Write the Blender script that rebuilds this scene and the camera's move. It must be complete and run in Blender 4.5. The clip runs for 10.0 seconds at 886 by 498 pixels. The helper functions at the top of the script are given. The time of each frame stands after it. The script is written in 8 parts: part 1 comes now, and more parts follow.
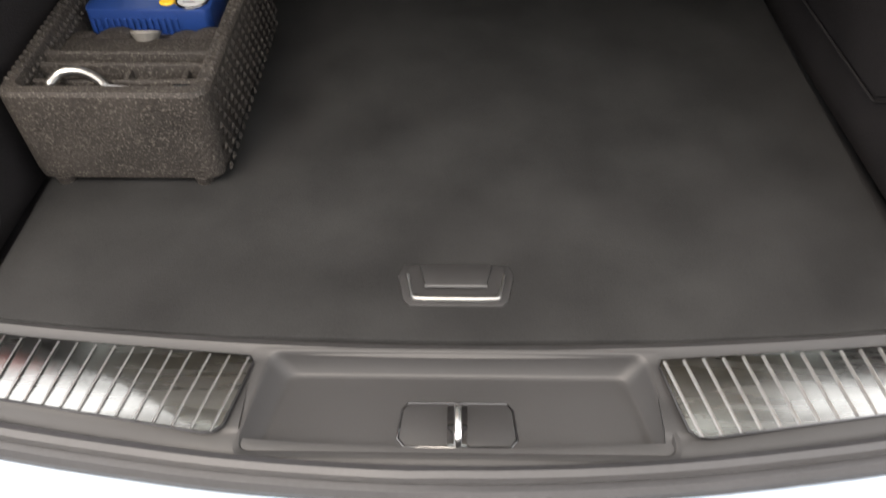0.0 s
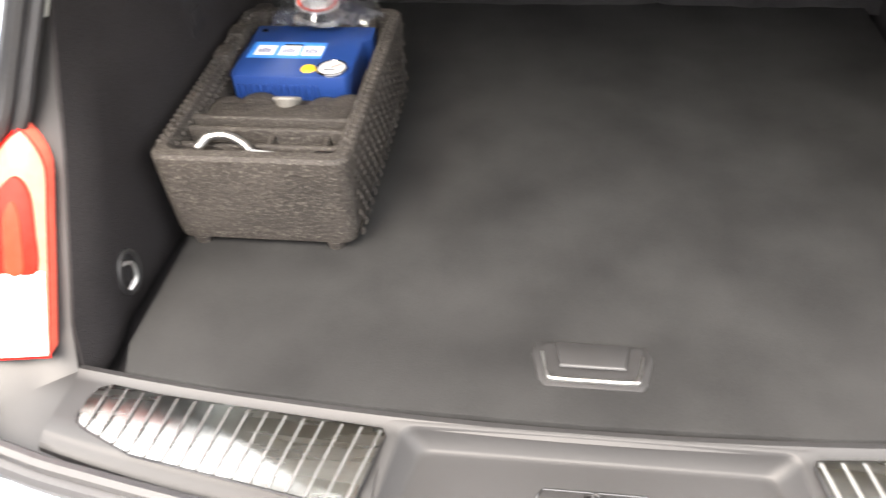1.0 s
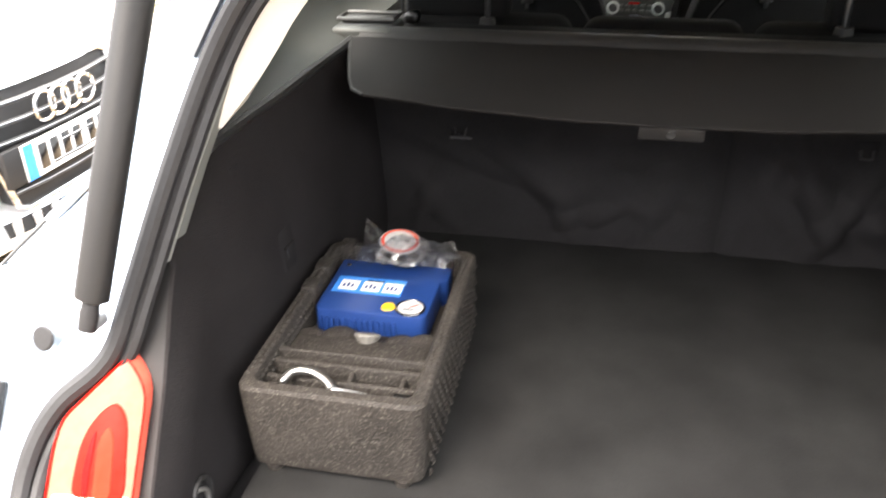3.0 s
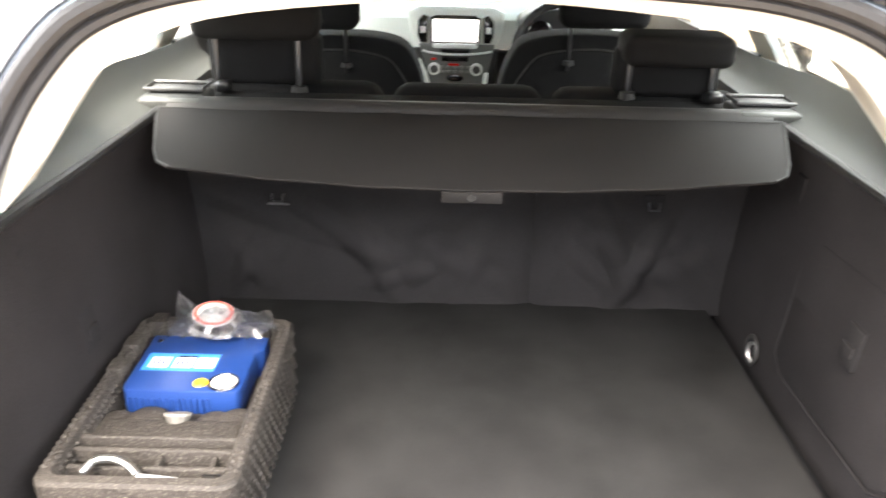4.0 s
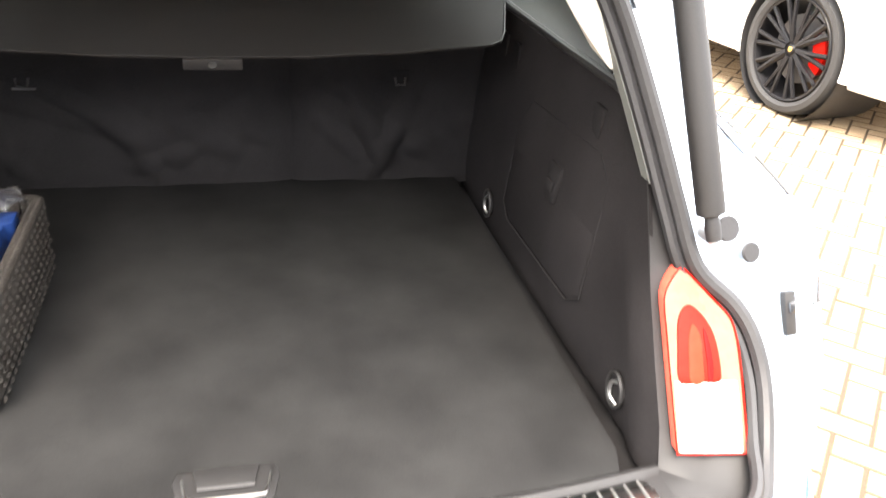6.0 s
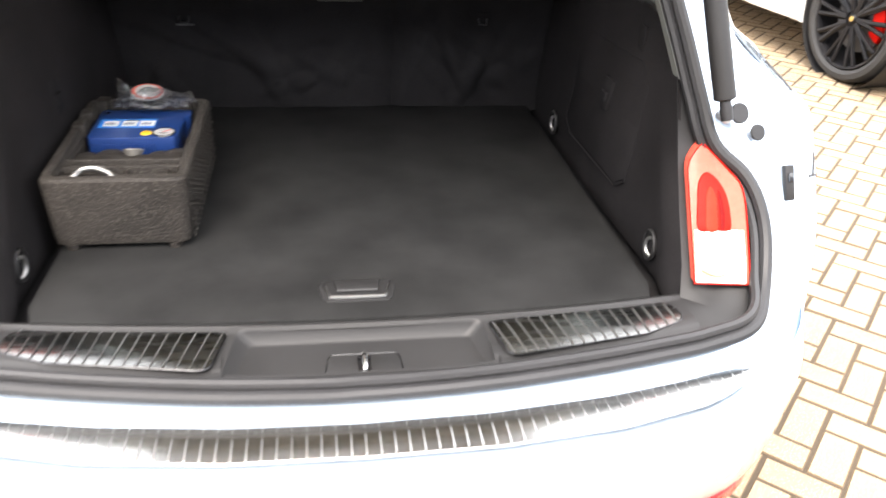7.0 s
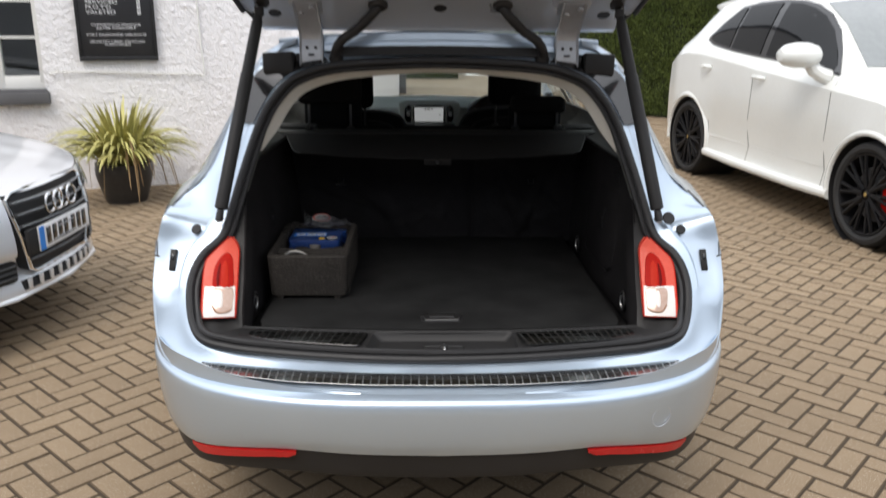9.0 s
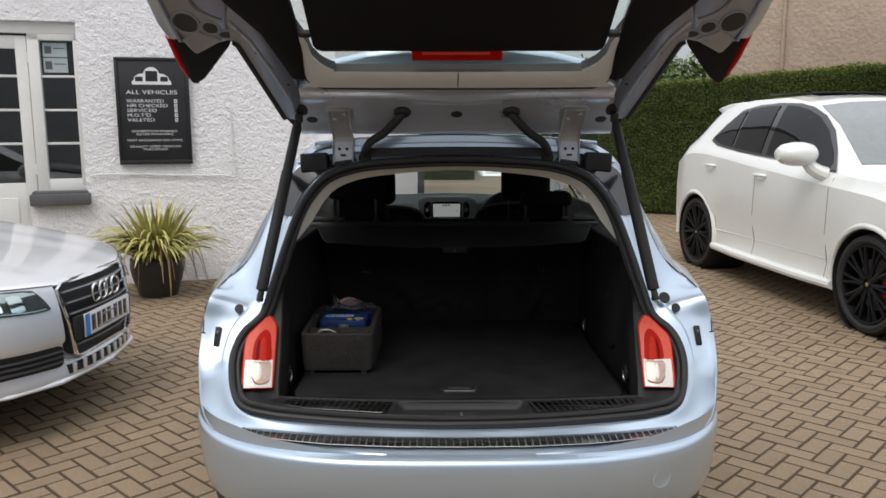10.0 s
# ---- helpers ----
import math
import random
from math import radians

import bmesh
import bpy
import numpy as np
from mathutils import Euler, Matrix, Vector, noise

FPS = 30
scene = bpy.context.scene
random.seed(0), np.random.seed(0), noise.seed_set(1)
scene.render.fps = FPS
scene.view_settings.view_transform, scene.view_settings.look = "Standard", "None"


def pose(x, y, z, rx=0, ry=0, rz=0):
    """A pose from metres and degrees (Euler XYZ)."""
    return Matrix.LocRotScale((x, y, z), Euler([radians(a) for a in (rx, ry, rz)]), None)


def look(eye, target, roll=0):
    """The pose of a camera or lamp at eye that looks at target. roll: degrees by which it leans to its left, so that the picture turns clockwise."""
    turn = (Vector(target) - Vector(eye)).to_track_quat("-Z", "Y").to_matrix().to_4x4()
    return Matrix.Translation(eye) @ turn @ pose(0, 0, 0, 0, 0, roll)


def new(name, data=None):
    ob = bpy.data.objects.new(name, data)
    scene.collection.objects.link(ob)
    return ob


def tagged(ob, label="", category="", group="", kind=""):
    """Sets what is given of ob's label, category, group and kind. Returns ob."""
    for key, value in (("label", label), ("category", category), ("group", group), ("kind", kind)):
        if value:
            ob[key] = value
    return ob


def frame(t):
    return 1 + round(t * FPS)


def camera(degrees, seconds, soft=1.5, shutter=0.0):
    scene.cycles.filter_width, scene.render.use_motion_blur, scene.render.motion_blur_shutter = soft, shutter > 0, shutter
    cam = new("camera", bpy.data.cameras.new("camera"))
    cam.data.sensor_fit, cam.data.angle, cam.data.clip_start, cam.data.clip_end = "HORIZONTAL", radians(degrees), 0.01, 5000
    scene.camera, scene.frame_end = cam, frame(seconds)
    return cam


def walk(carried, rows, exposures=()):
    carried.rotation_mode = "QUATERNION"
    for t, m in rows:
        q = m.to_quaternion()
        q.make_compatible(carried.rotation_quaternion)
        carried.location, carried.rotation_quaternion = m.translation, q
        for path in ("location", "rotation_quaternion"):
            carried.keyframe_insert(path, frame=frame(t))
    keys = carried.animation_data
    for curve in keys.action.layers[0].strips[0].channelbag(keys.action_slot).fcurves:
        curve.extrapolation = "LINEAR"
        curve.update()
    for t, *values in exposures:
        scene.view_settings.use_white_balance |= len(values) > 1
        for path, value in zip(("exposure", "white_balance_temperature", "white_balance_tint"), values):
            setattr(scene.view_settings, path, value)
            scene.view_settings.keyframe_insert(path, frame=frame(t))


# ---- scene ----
cam = camera(57.5, 10.0, shutter=0.5)
PATH = [
    (0, (0.006, -0.278, 1.433), (-0.031, 1.128, 0.011), -0.6),
    (0.5, (-0.02, -0.257, 1.439), (-0.095, 1.214, 0.086), -0.9),
    (1, (-0.061, -0.252, 1.441), (-0.302, 1.23, 0.119), -3.4),
    (1.5, (-0.102, -0.256, 1.451), (-0.497, 1.229, 0.17), -4.9),
    (2, (-0.121, -0.246, 1.476), (-0.599, 1.289, 0.286), -5.3),
    (2.2, (-0.124, -0.244, 1.49), (-0.607, 1.328, 0.351), -4.6),
    (3.3, (-0.096, -0.259, 1.565), (-0.359, 1.507, 0.664), 0.4),
    (3.5, (-0.082, -0.259, 1.575), (-0.274, 1.526, 0.695), 0.8),
    (4, (-0.045, -0.26, 1.577), (-0.046, 1.558, 0.743), 1.4),
    (4.5, (-0.007, -0.259, 1.581), (0.177, 1.556, 0.761), 2.0),
    (5, (0.032, -0.267, 1.571), (0.376, 1.513, 0.726), 2.9),
    (5.5, (0.066, -0.318, 1.554), (0.512, 1.4, 0.631), 3.9),
    (5.7, (0.075, -0.353, 1.543), (0.529, 1.34, 0.58), 4.4),
    (6.8, (-0.043, -0.785, 1.517), (0.307, 0.917, 0.526), 3.7),
    (7, (-0.051, -0.87, 1.528), (0.237, 0.836, 0.525), 3.0),
    (7.5, (-0.008, -1.153, 1.552), (0.092, 0.587, 0.572), 1.4),
    (8, (0.006, -1.438, 1.594), (0.045, 0.36, 0.719), 1.2),
    (8.5, (-0.051, -1.745, 1.622), (0.025, 0.112, 0.883), 1.2),
    (9, (-0.054, -1.995, 1.635), (-0.005, -0.076, 1.073), 0.4),
    (9.5, (-0.041, -2.204, 1.636), (-0.008, -0.244, 1.238), 0.4),
    (10, (-0.059, -2.286, 1.638), (-0.053, -0.312, 1.316), -0.1),
]
EXPOSURES = [(0.0, 2.24), (0.5, 3.18), (1.0, 3.48), (1.5, 3.38), (2.0, 3.0), (2.6, 3.1), (3.3, 3.58), (3.6, 3.9), (4.0, 4.36), (4.5, 4.68), (5.0, 4.64), (5.5, 4.48), (6.2, 3.2), (6.8, 2.84), (7.0, 2.66), (7.5, 1.92), (8.0, 1.22), (8.5, 0.68), (9.0, 0.39), (9.5, 0.20), (10.0, 0.02)]
walk(cam, [(t, look(eye, target, roll)) for t, eye, target, roll in PATH], [(t, s, 7450 if t < 6.3 else 7100 if t < 8.6 else 6800, 14 if t < 8.6 else 12) for t, s in EXPOSURES])

# ---------------------------------------------------------------- light
CLOUD_LOW, CLOUD_HIGH = 0.50, 1.95
world = bpy.data.worlds.new("overcast_sky")
scene.world = world
world.use_nodes = True
wn, wl = world.node_tree.nodes, world.node_tree.links
sky = wn.new("ShaderNodeTexSky")
sky.sky_type = "NISHITA"
sky.sun_disc = False
sky.sun_elevation, sky.sun_rotation = radians(56.7), radians(206.6)
sky.air_density, sky.dust_density, sky.ozone_density = 1.0, 4.0, 1.0
cloud = wn.new("ShaderNodeMix")
cloud.data_type = "RGBA"
cloud.inputs["Factor"].default_value = 0.80
wl.new(sky.outputs["Color"], cloud.inputs["A"])
# an even cloud layer, three times as bright overhead as at the horizon
wc, wz, veil = wn.new("ShaderNodeTexCoord"), wn.new("ShaderNodeSeparateXYZ"), wn.new("ShaderNodeMapRange")
veil.inputs["From Min"].default_value, veil.inputs["From Max"].default_value = 0.0, 1.0
veil.inputs["To Min"].default_value, veil.inputs["To Max"].default_value = CLOUD_LOW, CLOUD_HIGH
tint = wn.new("ShaderNodeVectorMath")
tint.operation = "SCALE"
tint.inputs[0].default_value = (9.0, 9.6, 10.4)
wl.new(wc.outputs["Generated"], wz.inputs[0])
wl.new(wz.outputs["Z"], veil.inputs["Value"])
wl.new(veil.outputs["Result"], tint.inputs["Scale"])
wl.new(tint.outputs["Vector"], cloud.inputs["B"])
wl.new(cloud.outputs["Result"], wn["Background"].inputs["Color"])
wn["Background"].inputs["Strength"].default_value = 0.10
sun = new("sun", bpy.data.lights.new("sun", "SUN"))
sun.data.energy, sun.data.angle, sun.data.color = 1.2, radians(30), (1.0, 0.97, 0.93)
sun.matrix_basis = look((0, 0, 17), (5, 10, 0))


# ---------------------------------------------------------------- materials
def nodes_of(name):
    m = bpy.data.materials.new(name)
    m.use_nodes = True
    return m, m.node_tree.nodes, m.node_tree.links, m.node_tree.nodes["Principled BSDF"]


def surface(name, a, b, rough=0.6, metal=0.0, fine=120.0, broad=4.0, bump=0.15, depth=0.002, coat=0.0, spec=0.5,
            rough_var=0.1, island=0.0, piece=0.0, sheen=0.0, stretch=(1, 1, 1), flecks=None):
    """A surface between two base colours: fine grain, broad unevenness, relief, and its own shade for each loose piece."""
    m, n, l, p = nodes_of(name)
    tc, mp = n.new("ShaderNodeTexCoord"), n.new("ShaderNodeMapping")
    mp.inputs["Scale"].default_value = stretch
    l.new(tc.outputs["Object"], mp.inputs["Vector"])
    f, g = n.new("ShaderNodeTexNoise"), n.new("ShaderNodeTexNoise")
    for tex, s, d in ((f, fine, 6.0), (g, broad, 4.0)):
        tex.inputs["Scale"].default_value, tex.inputs["Detail"].default_value = s, d
        l.new(mp.outputs["Vector"], tex.inputs["Vector"])
    add = n.new("ShaderNodeMath")
    add.operation = "ADD"
    l.new(f.outputs["Fac"], add.inputs[0])
    l.new(g.outputs["Fac"], add.inputs[1])
    last = add.outputs[0]
    for amount, make, out in ((island, "ShaderNodeNewGeometry", "Random Per Island"), (piece, "ShaderNodeObjectInfo", "Random")):
        if amount:
            info, mul = n.new(make), n.new("ShaderNodeMath")
            mul.operation = "MULTIPLY_ADD"
            mul.inputs[1].default_value = amount
            l.new(info.outputs[out], mul.inputs[0])
            l.new(last, mul.inputs[2])
            last = mul.outputs[0]
    ramp = n.new("ShaderNodeMapRange")
    ramp.inputs["From Min"].default_value, ramp.inputs["From Max"].default_value = 0.65, 1.35 + island + piece
    l.new(last, ramp.inputs["Value"])
    mix = n.new("ShaderNodeMix")
    mix.data_type = "RGBA"
    mix.inputs["A"].default_value, mix.inputs["B"].default_value = (*a, 1), (*b, 1)
    l.new(ramp.outputs["Result"], mix.inputs["Factor"])
    colour = mix.outputs["Result"]
    if flecks:
        tint, size, keep = flecks
        v, less, over = n.new("ShaderNodeTexNoise"), n.new("ShaderNodeMath"), n.new("ShaderNodeMix")
        v.inputs["Scale"].default_value, v.inputs["Detail"].default_value = size, 1.0
        less.operation, less.inputs[1].default_value = "GREATER_THAN", keep
        over.data_type, over.inputs["B"].default_value = "RGBA", (*tint, 1)
        l.new(tc.outputs["Object"], v.inputs["Vector"])
        l.new(v.outputs["Fac"], less.inputs[0])
        l.new(less.outputs[0], over.inputs["Factor"])
        l.new(colour, over.inputs["A"])
        colour = over.outputs["Result"]
    l.new(colour, p.inputs["Base Color"])
    rr = n.new("ShaderNodeMapRange")
    rr.inputs["To Min"].default_value, rr.inputs["To Max"].default_value = max(0.0, rough - rough_var), min(1.0, rough + rough_var)
    l.new(g.outputs["Fac"], rr.inputs["Value"])
    l.new(rr.outputs["Result"], p.inputs["Roughness"])
    p.inputs["Metallic"].default_value, p.inputs["Specular IOR Level"].default_value = metal, spec
    p.inputs["Coat Weight"].default_value, p.inputs["Coat Roughness"].default_value = coat, 0.04
    p.inputs["Sheen Weight"].default_value = sheen
    if bump:
        bm_ = n.new("ShaderNodeBump")
        bm_.inputs["Strength"].default_value, bm_.inputs["Distance"].default_value = bump, depth
        l.new(add.outputs[0], bm_.inputs["Height"])
        l.new(bm_.outputs["Normal"], p.inputs["Normal"])
    return m


def pane_glass(name, tint, gloss=0.012):
    """Thin window glass: looked through with a tint, with a gloss that grows towards grazing angles."""
    m, n, l, p = nodes_of(name)
    n.remove(p)
    t, g, x, fr = n.new("ShaderNodeBsdfTransparent"), n.new("ShaderNodeBsdfGlossy"), n.new("ShaderNodeMixShader"), n.new("ShaderNodeLayerWeight")
    steep, low = n.new("ShaderNodeMath"), n.new("ShaderNodeMath")
    steep.operation, steep.inputs[1].default_value = "POWER", 5.0
    low.operation, low.inputs[1].default_value, low.inputs[2].default_value = "MULTIPLY_ADD", 0.8, gloss
    t.inputs["Color"].default_value, g.inputs["Roughness"].default_value = (*tint, 1), 0.01
    fr.inputs["Blend"].default_value = 0.5
    l.new(fr.outputs["Facing"], steep.inputs[0])
    l.new(steep.outputs[0], low.inputs[0])
    l.new(low.outputs[0], x.inputs[0])
    l.new(t.outputs[0], x.inputs[1])
    l.new(g.outputs[0], x.inputs[2])
    l.new(x.outputs[0], n["Material Output"].inputs["Surface"])
    return m


PAINT = surface("silver_blue_paint", (0.495, 0.60, 0.71), (0.535, 0.64, 0.75), 0.31, 0.66, 900, 2, 0.0, coat=1.0, rough_var=0.03)
INNER_PAINT = surface("inner_metal_paint", (0.60, 0.65, 0.73), (0.66, 0.71, 0.79), 0.30, 0.5, 300, 5, 0.03, coat=0.7)
# darker tone of the inner paint, used on the tailgate's wings and rails
WING_PAINT = surface("darker_inner_paint", (0.24, 0.26, 0.31), (0.30, 0.32, 0.37), 0.34, 0.6, 300, 5, 0.03, coat=0.4)
MATT_BLACK = surface("matt_black_trim", (0.0092, 0.0088, 0.0096), (0.0145, 0.0138, 0.0150), 0.7, 0, 500, 6, 0.3, 0.0006, spec=0.12)
SILVER = surface("silver_paint", (0.79, 0.80, 0.82), (0.83, 0.84, 0.86), 0.34, 0.50, 900, 2, 0.0, coat=1.0, rough_var=0.03)
WHITE_PAINT = surface("white_paint", (0.78, 0.80, 0.77), (0.82, 0.84, 0.81), 0.25, 0.0, 40, 2, 0.0, coat=1.0, rough_var=0.03)
RUBBER = surface("black_rubber", (0.012, 0.012, 0.013), (0.02, 0.02, 0.022), 0.55, 0, 200, 8, 0.1)
PLASTIC = surface("black_grained_plastic", (0.015, 0.0148, 0.015), (0.024, 0.0235, 0.024), 0.5, 0, 900, 6, 0.25, 0.0008, spec=0.35)
QUARTER_GREY = surface("grey_quarter_plastic", (0.036, 0.039, 0.037), (0.050, 0.053, 0.050), 0.5, 0, 700, 5, 0.15, 0.0006)
DARK_GREY = surface("dark_grey_plastic", (0.045, 0.045, 0.046), (0.06, 0.06, 0.061), 0.45, 0, 700, 5, 0.15, 0.0006)
GREY_PLASTIC = surface("grey_trim_plastic", (0.135, 0.142, 0.132), (0.17, 0.178, 0.167), 0.5, 0, 700, 5, 0.15, 0.0006)
TRIM_GREY = surface("pale_grey_trim", (0.64, 0.665, 0.655), (0.70, 0.725, 0.71), 0.5, 0, 700, 5, 0.15, 0.0006)
DASH_GREY = surface("pale_dash_plastic", (0.70, 0.73, 0.69), (0.78, 0.80, 0.77), 0.5, 0, 700, 5, 0.15, 0.0006)
CARPET = surface("charcoal_carpet", (0.0112, 0.0107, 0.0113), (0.0252, 0.0243, 0.0252), 1.0, 0, 500, 5, 0.8, 0.002, spec=0.04)
# charcoal carpet again, lightened because little light reaches the side lining
SIDE_CARPET = surface("charcoal_carpet_lightened", (0.0124, 0.0116, 0.0121), (0.0280, 0.0263, 0.0272), 1.0, 0, 500, 5, 0.8, 0.002, spec=0.04)
FLOOR_CARPET = surface("boot_floor_carpet", (0.0111, 0.0111, 0.0112), (0.0274, 0.0276, 0.0274), 1.0, 0, 700, 7, 0.7, 0.0015, spec=0.04)
CLOTH = surface("black_seat_cloth", (0.007, 0.007, 0.0075), (0.013, 0.013, 0.0135), 0.9, 0, 900, 6, 0.5, 0.001, spec=0.1)
VINYL = surface("black_cover_vinyl", (0.0125, 0.012, 0.012), (0.019, 0.018, 0.0178), 0.7, 0, 900, 4, 0.3, 0.0006, spec=0.12)
CREAM = surface("cream_headlining", (0.58, 0.56, 0.50), (0.66, 0.64, 0.58), 0.85, 0, 600, 5, 0.3, 0.0008, spec=0.2)
CHROME = surface("chrome", (0.80, 0.80, 0.80), (0.86, 0.86, 0.86), 0.08, 1.0, 60, 4, 0.0, rough_var=0.04)
GUARD_STEEL = surface("guard_steel", (0.48, 0.48, 0.47), (0.60, 0.60, 0.58), 0.20, 1.0, 300, 6, 0.05, 0.0004, rough_var=0.06, stretch=(1, 14, 1))
STEEL = surface("polished_scuff_steel", (0.075, 0.075, 0.08), (0.11, 0.11, 0.11), 0.33, 1.0, 300, 6, 0.05, 0.0004, rough_var=0.08, stretch=(1, 14, 1))
BRIGHT_STEEL = surface("bright_rib_steel", (0.55, 0.55, 0.54), (0.66, 0.66, 0.65), 0.42, 1.0, 300, 6, 0.03, 0.0004)
SCUFF_STEEL = surface("mirror_scuff_steel", (0.16, 0.165, 0.16), (0.24, 0.245, 0.24), 0.27, 1.0, 300, 9, 0.04, 0.0004, rough_var=0.10, stretch=(1, 8, 1))
RIB_STEEL = surface("scuff_rib_steel", (0.28, 0.28, 0.275), (0.38, 0.38, 0.37), 0.40, 1.0, 300, 6, 0.03, 0.0004)
POLISHED = surface("polished_steel", (0.86, 0.86, 0.86), (0.92, 0.92, 0.92), 0.24, 1.0, 60, 4, 0.0, rough_var=0.04)
ZINC = surface("zinc_steel", (0.50, 0.52, 0.55), (0.62, 0.64, 0.67), 0.48, 0.8, 200, 10, 0.08)
RED_LENS = surface("red_lamp_lens", (0.42, 0.006, 0.004), (0.55, 0.012, 0.007), 0.35, 0, 60, 6, 0.03, coat=0.0, spec=0.04)
PINK_LENS = surface("pale_red_lamp_lens", (0.70, 0.095, 0.062), (0.76, 0.125, 0.085), 0.3, 0, 90, 8, 0.05, coat=0.08, spec=0.12)
WHITE_LENS = surface("clear_lamp_lens", (0.75, 0.70, 0.66), (0.85, 0.82, 0.78), 0.2, 0.0, 120, 10, 0.1, coat=0.4)
RED_REFLECTOR = surface("red_reflector", (0.36, 0.010, 0.010), (0.46, 0.018, 0.016), 0.25, 0, 300, 8, 0.1, coat=0.4, spec=0.3)
FOAM = surface("grey_speckled_foam", (0.014, 0.012, 0.0107), (0.037, 0.032, 0.028), 0.7, 0, 200, 14, 0.9, 0.003, flecks=((0.085, 0.077, 0.066), 400, 0.625), spec=0.3)
BLUE = surface("blue_plastic", (0.007, 0.030, 0.13), (0.010, 0.040, 0.17), 0.35, 0, 300, 10, 0.05)
WHITE_STICKER = surface("white_print", (0.75, 0.75, 0.75), (0.80, 0.80, 0.80), 0.5, 0, 60, 9, 0.0)
BLUE_STICKER = surface("light_blue_print", (0.02, 0.20, 0.65), (0.03, 0.24, 0.70), 0.4, 0, 60, 9, 0.0)
YELLOW = surface("yellow_print", (0.75, 0.45, 0.02), (0.80, 0.50, 0.04), 0.4, 0, 60, 9, 0.0)
ORANGE = surface("orange_print", (0.50, 0.045, 0.025), (0.58, 0.065, 0.03), 0.4, 0, 60, 9, 0.0)
TYRE = surface("tyre_rubber", (0.014, 0.014, 0.014), (0.025, 0.025, 0.025), 0.75, 0, 150, 12, 0.3)
BLACK_ALLOY = surface("black_alloy", (0.005, 0.005, 0.006), (0.009, 0.009, 0.010), 0.45, 0.0, 60, 8, 0.0, coat=0.08, spec=0.2)
GLOSS_BLACK = surface("gloss_black", (0.008, 0.008, 0.009), (0.012, 0.012, 0.013), 0.12, 0, 60, 5, 0.0, coat=1.0)
DARK_GLASS = surface("dark_tinted_glass", (0.006, 0.007, 0.008), (0.009, 0.010, 0.011), 0.03, 0, 20, 2, 0.0, rough_var=0.01, spec=0.35)
GLASS = pane_glass("window_glass", (0.92, 0.95, 0.935))
HOUSE_GLASS = pane_glass("double_glazing", (0.80, 0.83, 0.82), 0.09)
POLY_BAG = pane_glass("polythene", (0.90, 0.91, 0.92), 0.11)
pb = POLY_BAG.node_tree
haze, over = pb.nodes.new("ShaderNodeBsdfTranslucent"), pb.nodes.new("ShaderNodeMixShader")
haze.inputs["Color"].default_value, over.inputs[0].default_value = (0.75, 0.76, 0.78, 1), 0.20
pb.links.new(pb.nodes["Mix Shader"].outputs[0], over.inputs[1])
pb.links.new(haze.outputs[0], over.inputs[2])
pb.links.new(over.outputs[0], pb.nodes["Material Output"].inputs["Surface"])


# ---------------------------------------------------------------- mesh helpers
def finish(bm, mat, name, sharp=35):
    bmesh.ops.recalc_face_normals(bm, faces=bm.faces)
    me = bpy.data.meshes.new(name)
    bm.to_mesh(me)
    bm.free()
    for p in me.polygons:
        p.use_smooth = True
    me.set_sharp_from_angle(angle=radians(sharp))
    me.materials.append(mat)
    return me


def part(name, bm, mat, parent, label="", sharp=35):
    """One mesh object under a thing or a part; the mesh is given in the place's own coordinates."""
    ob = new(name, finish(bm, mat, name, sharp) if isinstance(bm, bmesh.types.BMesh) else bm)
    if parent is not None:
        ob.parent = parent
        if parent.parent is None:
            ob.matrix_parent_inverse = parent.matrix_basis.inverted()
    return tagged(ob, label=label)


def thing(name, at, label, category, group=""):
    ob = new(name)
    ob.empty_display_size = 0.1
    ob.matrix_basis = Matrix.Translation(at)
    return tagged(ob, label, category, group)


def grid(rows, bm=None, wrap=False, skip=()):
    bm = bm or bmesh.new()
    vs = [[bm.verts.new(p) for p in r] for r in rows]
    for i in range(len(vs) - 1):
        n = len(vs[i])
        for j in range(n if wrap else n - 1):
            if (i, j) in skip:
                continue
            q = [vs[i][j], vs[i][(j + 1) % n], vs[i + 1][(j + 1) % n], vs[i + 1][j]]
            q = [v for k, v in enumerate(q) if all((v.co - w.co).length > 1e-6 for w in q[:k])]
            if len(q) > 2:
                try:
                    bm.faces.new(q)
                except ValueError:
                    pass
    return bm


def thick(bm, d):
    bmesh.ops.recalc_face_normals(bm, faces=bm.faces)
    bmesh.ops.solidify(bm, geom=bm.faces[:], thickness=d)
    return bm


def mirrored(pts):
    return [(-x, y, z) for x, y, z in pts]


def bevel(bm, w, seg=2):
    if w:
        bmesh.ops.bevel(bm, geom=bm.edges[:], offset=w, segments=seg, profile=0.5, affect="EDGES", clamp_overlap=True)
    return bm


def box(x0, x1, y0, y1, z0, z1, w=0.004, seg=2, bm=None):
    b = bmesh.new()
    bmesh.ops.create_cube(b, size=1, matrix=Matrix.LocRotScale(((x0 + x1) / 2, (y0 + y1) / 2, (z0 + z1) / 2), None, (abs(x1 - x0), abs(y1 - y0), abs(z1 - z0))))
    bevel(b, w, seg)
    return merge(bm, b)


def merge(bm, other):
    if bm is None:
        return other
    me = bpy.data.meshes.new("tmp")
    other.to_mesh(me)
    other.free()
    bm.from_mesh(me)
    bpy.data.meshes.remove(me)
    return bm


